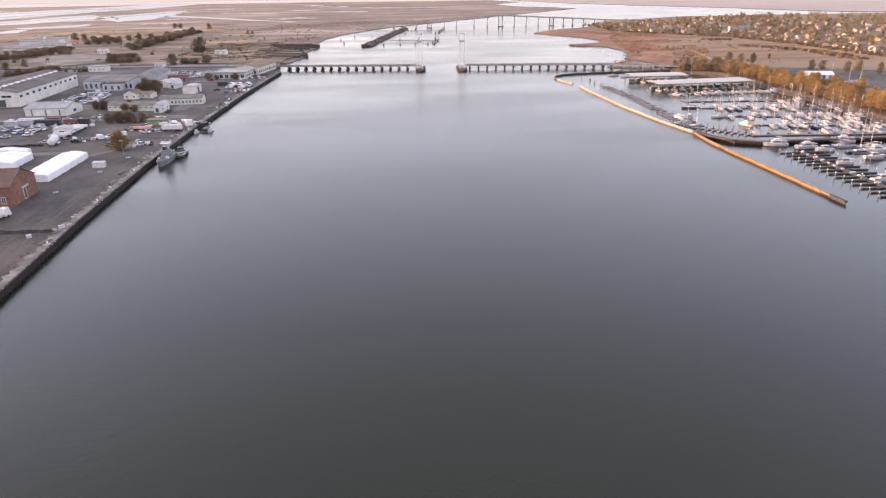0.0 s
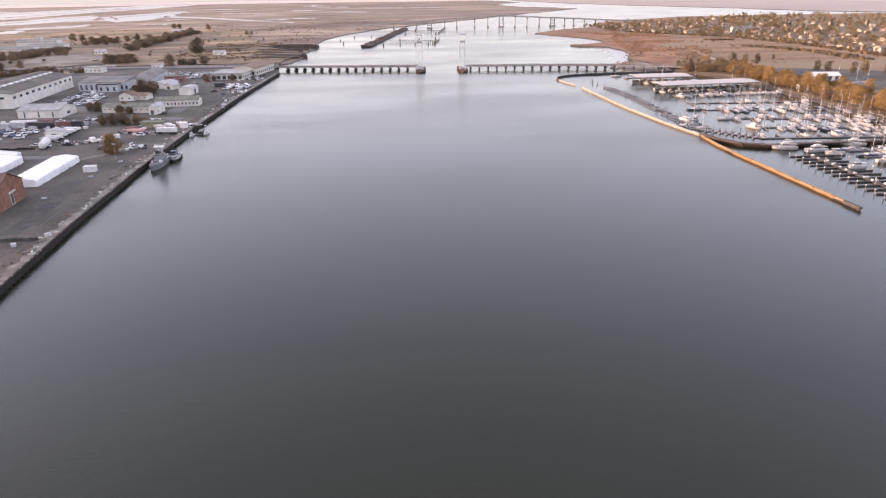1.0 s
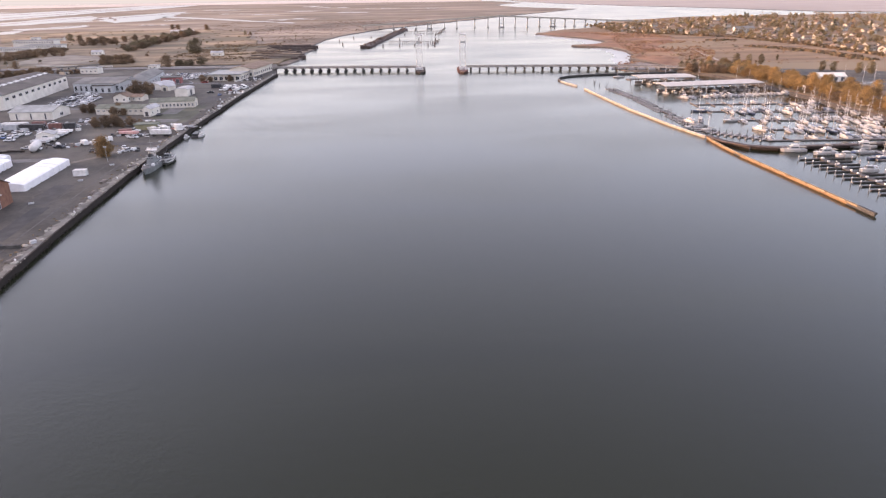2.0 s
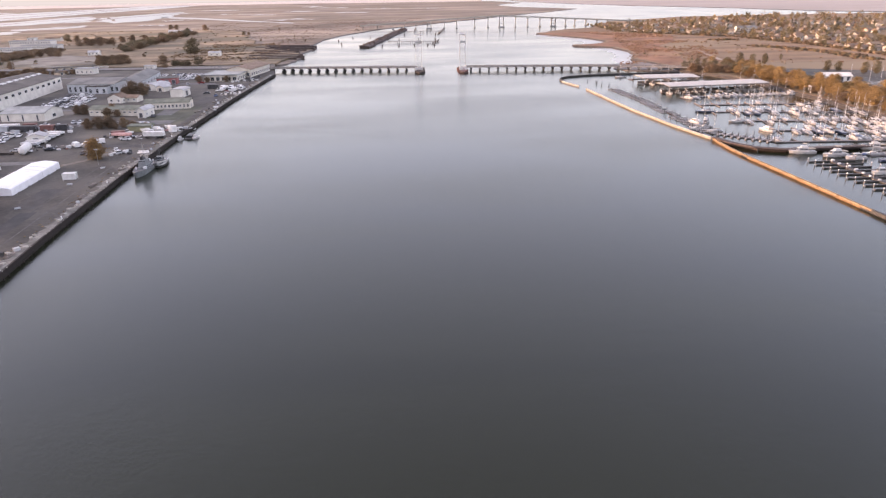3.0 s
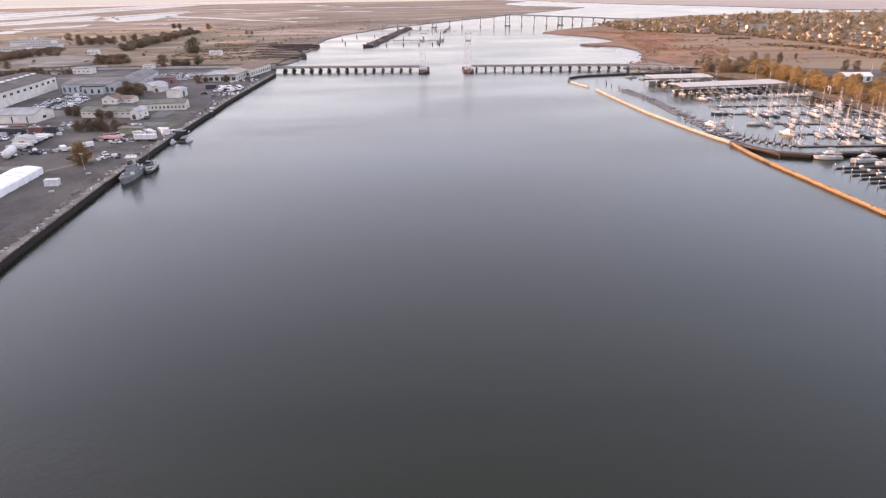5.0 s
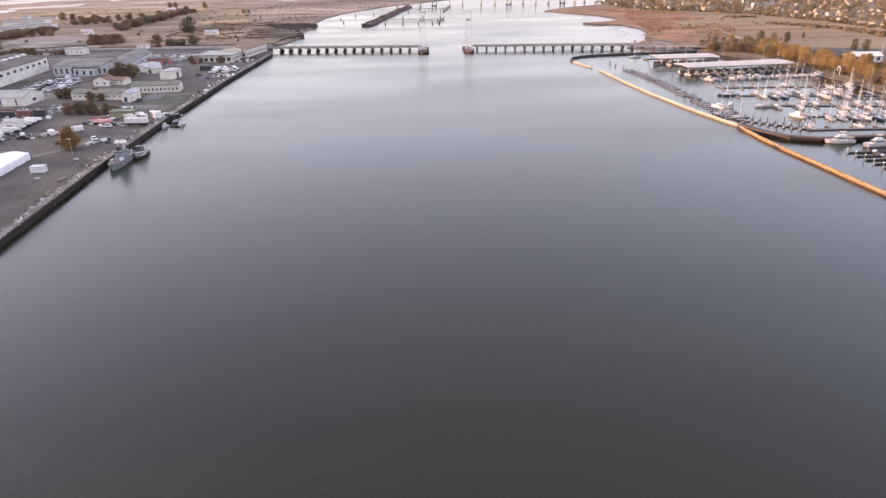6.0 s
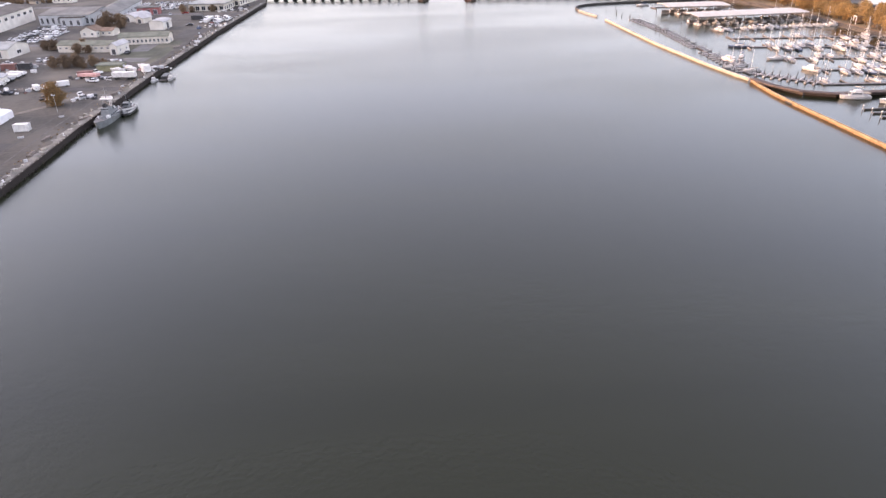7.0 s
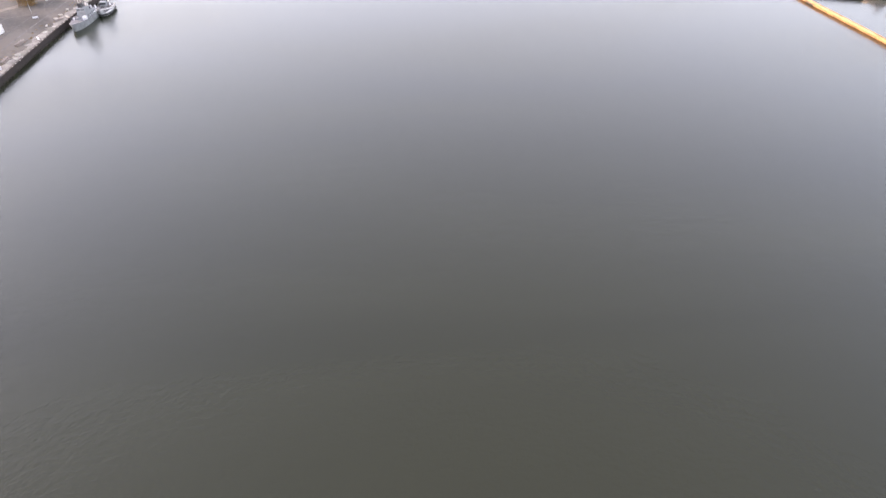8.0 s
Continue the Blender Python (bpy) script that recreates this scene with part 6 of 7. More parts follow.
for k in range(26):
    f = k / 25
    plant(rt.choice((SHRUBS[0], DARKS[2])), -338 + 30 * f + rt.uniform(-3, 3), 556 + 44 * f + rt.uniform(-4, 4), 2.5, rt.uniform(0.5, 0.75), rt.uniform(1.0, 1.5))
for k in range(18):
    plant(rt.choice((DARKBUSH, DARKS[2])), rt.uniform(-440, -370), rt.uniform(920, 1010), 2.3, rt.uniform(0.8, 1.3), rt.uniform(1.3, 1.9))
for k in range(14):
    plant(SHRUBS[0], -292 + k * 2.0 + rt.uniform(-2, 2), 666 + rt.uniform(-4, 8), 2.4, rt.uniform(1.0, 1.6), rt.uniform(1.2, 1.7))
for k in range(22):
    plant(SHRUBS[0], -330 + k * 2.6 + rt.uniform(-2, 2), 574 + k * 0.8 + rt.uniform(-3, 3), 2.5, rt.uniform(0.6, 1.0), rt.uniform(0.9, 1.4))
for k in range(10):
    plant(SHRUBS[1], -208 + rt.uniform(-6, 8), 640 + rt.uniform(-5, 5), 2.4, rt.uniform(0.8, 1.5))
for k in range(36):
    x, y = rt.uniform(-560, -140), rt.uniform(650, 1280)
    if x > -0.62 * y - 20:
        plant(rt.choice(SHRUBS), x, y, 2.3, rt.uniform(0.25, 0.8), rt.uniform(0.5, 1.1))


# ---- hillside houses ----
bm = bmesh.new()
for x0, x1, z0, z1 in ((-0.6, 0.6, 0, 0.1), (-0.6, 0.6, 1.2, 1.3), (-0.6, -0.5, 0.1, 1.2), (0.5, 0.6, 0.1, 1.2)):
    box(bm, x0, x1, -0.09, 0.1, z0, z1)
small_window = mesh("window", bm, FRAMEWHITE)
small_window.materials.append(GLASS)
b2 = bmesh.new()
b2.from_mesh(small_window)
seen_faces = set(b2.faces)
box(b2, -0.5, 0.5, -0.03, 0.05, 0.1, 1.2)
for f in b2.faces:
    if f not in seen_faces:
        f.material_index = 1
b2.to_mesh(small_window)
b2.free()


def house_model(w, d, h, rise, wall_mat, roof_mat, label, two=False):
    b = building("house", 0, 0, 0, w, d, h, "gable_x", rise, wall_mat, roof_mat, label, "house", (), 0.5, 0, "hillside houses")
    piece("window", small_window, b, pose(w * 0.75, -0.02, 3.4 if two else 1.0))
    piece("window", small_window, b, pose(-0.02, d * 0.5, 3.4 if two else 1.0, 0, 0, -90))
    bm = bmesh.new()
    box(bm, w * 0.45 - 0.5, w * 0.45 + 0.5, -0.08, 0.06, 0, 2.05)
    part("door", bm, DARKDOOR, b)
    bm = bmesh.new()
    box(bm, w * 0.7, w * 0.7 + 0.8, d * 0.55, d * 0.55 + 0.7, h, h + rise + 0.9)
    part("chimney", bm, BRICK, b)
    return b


BUFF = material("buff_walls", (0.24, 0.21, 0.17), (0.38, 0.34, 0.28), 0.25, 0.85, 0.15, 8)
GREIGE = material("grey_brown_walls", (0.18, 0.16, 0.14), (0.28, 0.25, 0.22), 0.25, 0.85, 0.15, 8)
ROOFTAN = material("tan_shingle_roof", (0.16, 0.115, 0.075), (0.27, 0.20, 0.14), 0.3, 0.9, 0.2, 8, vary=0.2)
SOFTWHITE = material("soft_white_walls", (0.36, 0.335, 0.29), (0.50, 0.465, 0.405), 0.25, 0.85, 0.15, 8)
HOUSES = [house_model(11, 8, 2.8, 1.8, SOFTWHITE, ROOFBROWN, "white bungalow with brown roof on the hillside"), house_model(9, 8, 4.9, 1.8, BUFF, ROOFTAN, "buff two-storey house with tan roof on the hillside", True), house_model(11, 8, 3.0, 1.7, TANWALL, ROOFBROWN, "tan bungalow with brown roof on the hillside"), house_model(9, 8, 4.8, 1.8, SOFTWHITE, ROOFTAN, "cream two-storey house with tan roof on the hillside", True), house_model(10, 8, 3.2, 2.0, GREIGE, ROOFBROWN, "grey brown bungalow on the hillside")]
used_houses = set()
FRONTYARDS = ((446, 804, 12), (452, 770, -6), (440, 735, 8), (424, 668, 5), (430, 640, -10), (428, 617, 14), (433, 850, 0), (400, 985, 4), (392, 1010, -8), (360, 1040, 10), (338, 1075, -4), (322, 1100, 8), (353, 1004, 2), (363, 985, -6), (369, 969, 8), (381, 950, 0), (407, 962, 5), (418, 978, -4), (441, 1000, 9), (457, 894, -5), (425, 652, 12), (436, 655, 0), (449, 785, -4))
building("assembly_hall", 420, 898, -6, 24, 12, 6.6, "gable_x", 2.4, WHITEWALL, ROOFGREY, "large white two-storey hall at the foot of the hill", "hall", (("S", 7, 0.9, 1.5, 1.7, False), ("S", 7, 4.0, 1.5, 1.6, False), ("W", 3, 4.0, 1.5, 1.6, False)), 0.6, hill_z(424, 900) - 0.2)
rh = random.Random(12)
spots = []
for k, (x, y, a) in enumerate(FRONTYARDS):
    copy_thing(HOUSES[(0, 3, 0, 2)[k % 4]], pose(x, y, hill_z(x + 5, y + 4) - 0.3, 0, 0, a)).scale = (1.05,) * 3
for row in range(8):
    step = 15.5 if row < 3 else 21
    for k in range(int(660 / step)):
        y = 528 + k * step + rh.uniform(-5, 5)
        xf = float(np.interp(y, [p[0] for p in XFRONT], [p[1] for p in XFRONT]))
        x = xf + 10 + row * 29 + rh.uniform(-8, 8)
        if y > 1180 or x > 0.62 * y + 120 or rh.random() < (0.3 if row == 0 else 0.18):
            continue
        model = rh.choice(HOUSES)
        m = pose(x, y, hill_z(x + 5, y + 4) - 0.3, 0, 0, rh.choice((0, 0, 90, -20, 15)) + rh.uniform(-8, 8))
        if model in used_houses:
            copy_thing(model, m).scale = (0.78,) * 3
        else:
            used_houses.add(model)
            model.matrix_basis = m
            model.scale = (0.78,) * 3
        for _ in range(2):
            spots.append((x + rh.uniform(-17, 17), y + rh.choice((-11, -8, 14)) + rh.uniform(-5, 4), rh.uniform(0.5, 1.0)))
for k in range(430):
    y = rh.uniform(540, 1180)
    xf = float(np.interp(y, [p[0] for p in XFRONT], [p[1] for p in XFRONT]))
    spots.append((xf + (rh.uniform(250, 400) if k < 90 else rh.uniform(-10, 12) if k < 170 else rh.uniform(8, 300)), y, rh.uniform(0.7, 1.25) if k < 90 else rh.uniform(0.25, 0.6) if k < 170 else rh.uniform(0.35, 0.95)))


spots += [(float(np.interp(y, [p[0] for p in XFRONT], [p[1] for p in XFRONT])) + rh.uniform(30, 330), y, rh.uniform(0.75, 1.15), 1) for y in [rh.uniform(560, 1180) for _ in range(55)]]
spots = [p if len(p) == 4 else (*p, 0) for p in spots]


def grove(name, places, colours, label):
    """Garden trees too many to count, in one mesh: stems and ragged crowns of leaf sprays."""
    rnd = random.Random(77)
    verts, faces, which = [], [], []
    for x, y, s, pine in places:
        z, hh, sp, c = hill_z(x, y) - 0.1, (10.0 if pine else 8.5) * s, (6.0 if pine else 8) * s, len(colours) - 1 if pine else rnd.randrange(len(colours) - 1)
        i = len(verts)
        verts += [(x - 0.15, y, z), (x + 0.15, y, z), (x, y + 0.15, z), (x, y, z + hh * 0.7)]
        faces += [(i, i + 1, i + 3), (i + 1, i + 2, i + 3), (i + 2, i, i + 3)]
        which += [len(colours)] * 3
        for _ in range(19):
            a, u, zf = rnd.uniform(0, math.tau), rnd.random() ** 0.6, rnd.uniform(0.15, 1)
            r = sp / 2 * u * ((1.08 - zf) if pine else math.sin(math.pi * min(1, zf * 0.8 + 0.15)) ** 0.7)
            cx, cy, cz = x + r * math.cos(a), y + r * math.sin(a), z + hh * zf
            for _ in range(11):
                p = Vector((cx, cy, cz)) + Vector((rnd.gauss(0, 1), rnd.gauss(0, 1), rnd.gauss(0, 0.7))) * sp * 0.09
                n = Vector((rnd.uniform(-1, 1), rnd.uniform(-1, 1), rnd.uniform(-0.3, 1))).normalized()
                e = n.orthogonal().normalized() * rnd.uniform(0.32, 0.68)
                g = n.cross(e) * 0.65
                i = len(verts)
                verts += [p - e, p - g, p + e, p + g]
                faces.append((i, i + 1, i + 2, i + 3))
                which.append(c)
    me = bpy.data.meshes.new(name)
    me.from_pydata(verts, [], faces)
    for m in colours + [BARK]:
        me.materials.append(m)
    me.polygons.foreach_set("material_index", which)
    return tagged(new(name, me), label, "trees", kind="stuff")


grove("garden_trees", spots, [HILLTREE, OLIVE, OLIVE, RUSSET, PINE], "dull olive garden trees among the hillside houses")


# ---- vehicles ----
TYRE = material("tyre_rubber", (0.012, 0.012, 0.012), (0.03, 0.03, 0.03), 2, 0.9, 0.1)


def paint(name, c):
    return material(name, tuple(v * 0.9 for v in c), c, 1.0, 0.35, 0.0)


def car_model(paint_mat, label, kind="saloon"):
    c = thing("van" if kind == "van" else "pickup" if kind == "pickup" else "car", 0, 0, 0, 0, label, "van" if kind == "van" else "pickup truck" if kind == "pickup" else "car", "parked vehicles")
    L, W = (5.4, 1.95) if kind == "van" else (5.3, 1.9) if kind == "pickup" else (4.5, 1.78)
    side = {"saloon": [(-L / 2, 0.35), (L / 2, 0.35), (L / 2, 0.75), (L * 0.24, 0.95), (-L * 0.38, 0.98), (-L / 2, 0.85)],
            "pickup": [(-L / 2, 0.45), (L / 2, 0.45), (L / 2, 1.0), (L * 0.2, 1.1), (-L / 2, 1.1)],
            "van": [(-L / 2, 0.4), (L / 2, 0.4), (L / 2, 1.05), (L * 0.36, 1.2), (L * 0.26, 2.1), (-L / 2, 2.15)]}[kind]
    bm = bmesh.new()
    loft(bm, [[(x, y, z) for y, z in side] for x in (-W / 2, W / 2)])
    bmesh.ops.bevel(bm, geom=bm.edges[:], offset=0.06, segments=1)
    part("body", bm, paint_mat, c)
    cab = {"saloon": [(-L * 0.36, 0.96), (L * 0.23, 0.94), (L * 0.08, 1.42), (-L * 0.22, 1.44)], "pickup": [(-L * 0.06, 1.08), (L * 0.2, 1.08), (L * 0.12, 1.75), (-L * 0.04, 1.75)], "van": [(L * 0.262, 1.3), (L * 0.38, 1.25), (L * 0.3, 2.0), (L * 0.255, 2.0)]}[kind]
    bm = bmesh.new()
    loft(bm, [[(x, y, z) for y, z in cab] for x in (-W / 2 + 0.14, W / 2 - 0.14)])
    part("glasshouse", bm, GLASS, c)
    if kind != "van":
        bm = bmesh.new()
        ys = [p[0] for p in cab]
        box(bm, -W / 2 + 0.2, W / 2 - 0.2, ys[3] - 0.04, ys[2] + 0.04, cab[2][1], cab[2][1] + 0.05)
        part("roof_panel", bm, paint_mat, c)
    bm = bmesh.new()
    rod(bm, (-0.11, 0, 0), (0.11, 0, 0), 0.33, seg=10)
    me = mesh("wheel", bm, TYRE)
    for x in (-W / 2 + 0.1, W / 2 - 0.1):
        for y in (-L * 0.3, L * 0.32):
            piece("wheel", me, c, pose(x, y, 0.33))
    return c


CARS = [car_model(paint("white_car_paint", (0.62, 0.62, 0.62)), "white car parked on the yard tarmac"), car_model(paint("silver_car_paint", (0.40, 0.41, 0.42)), "silver car parked on the yard tarmac"), car_model(paint("dark_car_paint", (0.03, 0.033, 0.04)), "dark car parked on the yard tarmac"), car_model(paint("red_car_paint", (0.25, 0.03, 0.025)), "red car parked on the yard tarmac"), car_model(paint("blue_car_paint", (0.06, 0.10, 0.2)), "blue car parked on the yard tarmac"), car_model(paint("white_van_paint", (0.66, 0.66, 0.65)), "white van parked on the yard tarmac", "van"), car_model(paint("white_truck_paint", (0.6, 0.6, 0.58)), "white pickup truck parked on the yard tarmac", "pickup")]
used_cars = set()


def park(model, x, y, turn, z=2.5):
    m = pose(x, y, z, 0, 0, turn)
    if model in used_cars:
        return copy_thing(model, m)
    used_cars.add(model)
    model.matrix_basis = m
    return model


rc = random.Random(9)
MIXED = [CARS[0]] * 16 + [CARS[1]] * 6 + [CARS[2]] * 2 + CARS[2:5] + CARS[5:7] * 2
for x0, y0, dx, dy, n, turn in ((-187, 527, 2.9, 0.3, 8, 4), (-183, 537, 2.9, 0.3, 8, 4), (-180, 548, 2.9, 0.3, 7, 4), (-178, 558, 2.9, 0.3, 6, 4), (-206, 536, 2.9, 0.5, 6, 4), (-203, 550, 2.9, 0.5, 5, 4), (-127, 463, 2.7, 0.0, 6, 0), (-127, 474, 2.7, 0.2, 6, 0), (-214, 416, 2.9, -0.2, 9, 5), (-215, 428, 2.9, -0.2, 8, 5), (-216, 440, 2.9, -0.2, 8, 5), (-217, 452, 2.9, -0.2, 6, 5), (-172, 357, 2.9, 0.1, 4, 8), (-192, 318, 2.8, 0.3, 5, 20), (-190, 324, 2.8, 0.3, 5, 15), (-212, 410, 2.9, -0.2, 8, 5), (-216, 434, 2.9, -0.2, 8, 5), (-185, 532, 2.9, 0.3, 9, 4), (-179, 553, 2.9, 0.3, 7, 4), (-200, 325, 2.9, 0.2, 4, 12), (-127, 469, 2.7, 0.1, 6, 0), (-196, 560, 2.9, 0.3, 7, 4)):
    for k in range(n):
        if rc.random() < 0.88:
            park(rc.choice(MIXED if x0 != -127 else [CARS[5], CARS[5], CARS[0], CARS[6]]), x0 + dx * k + rc.uniform(-0.2, 0.2), y0 + dy * k + rc.uniform(-0.5, 0.5), turn + rc.choice((0, 180)) + rc.uniform(-2, 2))
for x, y, a, m in ((-142, 300.5, 40, 5), (-138.5, 302.5, 130, 6), (-135, 305.5, 120, 5), (-133.5, 322, 60, 5), (-136, 325, 75, 0), (-131, 327, 70, 6), (-121, 290, 30, 0), (-118, 285, 120, 1), (-158, 292, 95, 0), (-150, 295, 85, 2), (-163, 294, 80, 1), (-126, 312, 80, 0), (-132, 286, 10, 2), (-128, 283, 70, 1), (-135, 370, 5, 2), (-122, 440, 5, 4), (-131, 452, 95, 2), (-158, 500, 20, 1), (-150, 505, 100, 3), (-118, 520, 10, 0), (-116, 535, 10, 2), (-190, 345, 85, 2), (-181, 352, 90, 0), (-196, 312, 70, 5), (-188, 308, 110, 1), (-180, 312, 95, 0)):
    park(CARS[m], x, y, a)

# ---- yard equipment ----
BOXRED = material("red_oxide_steel", (0.12, 0.05, 0.042), (0.21, 0.10, 0.085), 0.6, 0.7, 0.1)
BOXGREY = material("grey_container_steel", (0.30, 0.31, 0.32), (0.46, 0.47, 0.48), 0.6, 0.6, 0.1)
BOXDARK = material("black_container_steel", (0.02, 0.02, 0.022), (0.045, 0.045, 0.05), 0.6, 0.6, 0.1)
PINK = material("faded_pink_tarpaulin", (0.42, 0.22, 0.20), (0.58, 0.36, 0.33), 0.6, 0.8, 0.3)


def container(x, y, turn, w, d, h, mat, label, name="container", category="container"):
    c = thing(name, x, y, 2.5, turn, label, category, "yard containers")
    bm = bmesh.new()
    n = int(w / 0.5)
    front = []
    for k in range(n):
        o = 0.06 * (k % 2)
        front += [(w * k / n, o), (w * (k + 1) / n, o)]
    back = [(px, d - py) for px, py in front[::-1]]
    prism(bm, front + back, 0.12, h - 0.06)
    part("corrugated_body", bm, mat, c)
    bm = bmesh.new()
    for px in (0, w - 0.16):
        for py in (-0.03, d - 0.13):
            bm = bmesh.new()
            box(bm, px, px + 0.16, py, py + 0.16, 0, h)
            part("corner_post", bm, mat, c)
    bm = bmesh.new()
    box(bm, -0.02, w + 0.02, -0.04, d + 0.04, h - 0.05, h + 0.06)
    part("top_panel", bm, mat, c)
    bm = bmesh.new()
    for k in range(4):
        rod(bm, (w + 0.05, d * (0.2 + 0.2 * k), 0.2), (w + 0.05, d * (0.2 + 0.2 * k), h - 0.2), 0.03, seg=5)
    part("lock_rod", bm, BOXGREY, c)
    return c


container(-121.2, 246, 4, 4.2, 2.4, 2.2, WHITEPAINT, "pale grey site cabin on the quay", "site_cabin", "cabin")
container(-137, 475, 0, 7, 2.5, 2.6, BOXDARK, "black shipping container beside the car park")
for x, y, a, w, mat, lab in ((-204, 336, -2, 6, BOXGREY, "grey shipping container in the yard"), (-197, 337.5, 3, 6, BOXGREY, "grey shipping container in the yard"), (-190, 338, -4, 12, BOXDARK, "long black container in the yard"), (-176, 338, 2, 6, BOXRED, "red oxide container in the yard"), (-169, 338.5, 6, 5, BOXDARK, "black container in the yard"), (-201, 343, 1, 12, WHITEPAINT, "long white container in the yard"), (-187, 344, -3, 6, BOXRED, "red oxide container in the yard")):
    container(x, y, a, w, 2.5, 2.6, mat, lab)


def trailer(x, y, turn, length, mat, label, h=2.7):
    c = thing("box_trailer", x, y, 2.5, turn, label, "trailer", "yard trailers")
    bm = bmesh.new()
    box(bm, -1.25, 1.25, 0, length, 1.0, 1.0 + h)
    bmesh.ops.bevel(bm, geom=bm.edges[:], offset=0.08, segments=1)
    part("box_body", bm, mat, c)
    bm = bmesh.new()
    box(bm, -0.5, 0.5, 0.2, length - 0.2, 0.7, 1.0)
    part("chassis", bm, BOXDARK, c)
    bm = bmesh.new()
    rod(bm, (-0.15, 0, 0), (0.15, 0, 0), 0.5, seg=10)
    me = mesh("wheel", bm, TYRE)
    for px in (-1.0, 1.0):
        for py in (1.2, 2.4, length - 1.4):
            piece("wheel", me, c, pose(px, py, 0.5))
    return c


trailer(-110.4, 315.2, 86, 9.0, WHITEPAINT, "long white box trailer parked by the quay", 1.9)
for k in range(6):
    trailer(-158.5 - 0.2 * k, 303 + 4.6 * k, 78 + rc.uniform(-3, 3), 7.5, WHITEPAINT if k % 3 else BOXGREY, "flat white boat trailer in a slanting row", 0.9)
trailer(-126, 317.5, 78, 8.5, PINK, "faded pink covered trailer in the yard", 1.0)
trailer(-130, 321.5, 100, 5.5, BOXRED, "small red trailer in the yard", 1.5)

# storage tank lying beside a shed, and a small round tank by the quay
t = thing("storage_tank", -156.5, 287, 2.5, 16, "large white cylindrical tank lying on its side", "tank")
bm = bmesh.new()
rod(bm, (0, 0, 2.0), (0, 9, 2.0), 1.6, 1.6, 20)
part("shell", bm, WHITEPAINT, t)
for y0, y1 in ((0, -0.6), (9, 9.6)):
    bm = bmesh.new()
    rod(bm, (0, y0, 2.0), (0, y1, 2.0), 1.58, 0.9, 20)
    part("dished_end", bm, WHITEPAINT, t)
for y0 in (1.6, 7.0):
    bm = bmesh.new()
    box(bm, -1.6, 1.6, y0, y0 + 0.5, 0, 1.3)
    part("saddle", bm, DARKCONC, t)
t = thing("water_tank", -110.8, 327.5, 2.5, 0, "white upright tank at the quay edge", "tank")
bm = bmesh.new()
rod(bm, (0, 0, 0.4), (0, 0, 3.0), 1.9, 1.8, 14)
part("shell", bm, WHITEPAINT, t)
bm = bmesh.new()
for k in range(4):
    box(bm, -1.4 + 0.8 * k, -1.1 + 0.8 * k, -1.2, 1.2, 0, 0.42)
part("timber_base", bm, TIMBER, t)
building("tank_shed", -166.5, 309, 12, 7, 6, 3.0, "gable_y", 1.1, WHITEWALL, ROOFPALE, "pale shed beside the round tank", rows=(("S", 1, 0.1, 2.4, 2.4, True),))
# boats laid up on the quay
for k, (x, y, a, sc) in enumerate(((-119, 331, 60, 0.7), (-115, 335, 50, 0.6), (-123, 329, 80, 0.6))):
    b = thing("laid_up_boat", x, y, 3.1, a, "white boat hull laid up on blocks", "boat", "boats laid up ashore")
    b.scale = (sc,) * 3
    part("hull", hull_bm(10, 3.2, 1.3, 0.5, 0.8, 0.7), WHITEPAINT, b)
    part("cabin", house_bm(-2, 2.2, 1.1, 0.9, 1.3, 2.3, 0.2), WHITEPAINT, b)
    bm = bmesh.new()
    for yy in (-3, 0, 2.6):
        box(bm, -0.8, 0.8, yy - 0.2, yy + 0.2, -0.85, -0.4)
    part("keel_block", bm, TIMBER, b)


def light_mast(x, y, h):
    p = thing("light_mast", x, y, 2.5, 0, "tall slender floodlight mast in the yard", "lamp post", "yard light masts")
    bm = bmesh.new()
    rod(bm, (0, 0, 0), (0, 0, h), 0.07, 0.04, 8)
    part("pole", bm, BOXGREY, p)
    bm = bmesh.new()
    box(bm, -0.6, 0.6, -0.08, 0.08, h - 0.06, h + 0.08)
    arm = part("crossarm", bm, BOXGREY, p)
    for k in range(2):
        bm = bmesh.new()
        box(bm, -0.6 + 0.8 * k, -0.2 + 0.8 * k, -0.25, 0.1, h + 0.08, h + 0.32)
        part("floodlight", bm, BOXGREY, arm)


for x, y, h in ((-318, 537, 17), (-345, 608, 17), (-350, 631, 16), (-118.6, 268, 5.6)):
    light_mast(x, y, h)

# low walls, barrier and dock sill
for x, y, a, w, h, lab in ((-184, 286.5, 6, 23, 0.9, "low dark hedge bank across the yard"), (-118, 174.5, 2, 17, 1.1, "dark steel barrier across the quay")):
    r = thing("barrier", x, y, 2.45, a, lab, "barrier")
    bm = bmesh.new()
    n = int(w / 1.6)
    for k in range(n):
        bm = bmesh.new()
        box(bm, w * k / n + 0.04, w * (k + 1) / n - 0.04, -0.45 + rc.uniform(-0.1, 0.1), 0.45 + rc.uniform(-0.1, 0.1), 0, h + rc.uniform(-0.2, 0.2))
        part("barrier_block", bm, WETTIMBER if w > 18 else DARKCONC, r)
    bm = bmesh.new()
    box(bm, 0, w, -0.5, 0.5, 0, 0.35)
    part("footing", bm, DARKCONC, r)

# truck at the brick building: a white stake-bed lorry
lorry = thing("lorry", -122.3, 183.5, 2.5, -12, "white stake-bed lorry beside the brick building", "lorry")
bm = house_bm(4.6, 7.0, 1.2, 1.15, 0.7, 3.0, 0.15)
part("cab", bm, WHITEPAINT, lorry)
bm = bmesh.new()
box(bm, -1.0, 1.0, 6.62, 6.72, 1.9, 2.6)
part("windscreen", bm, GLASS, lorry)
bm = bmesh.new()
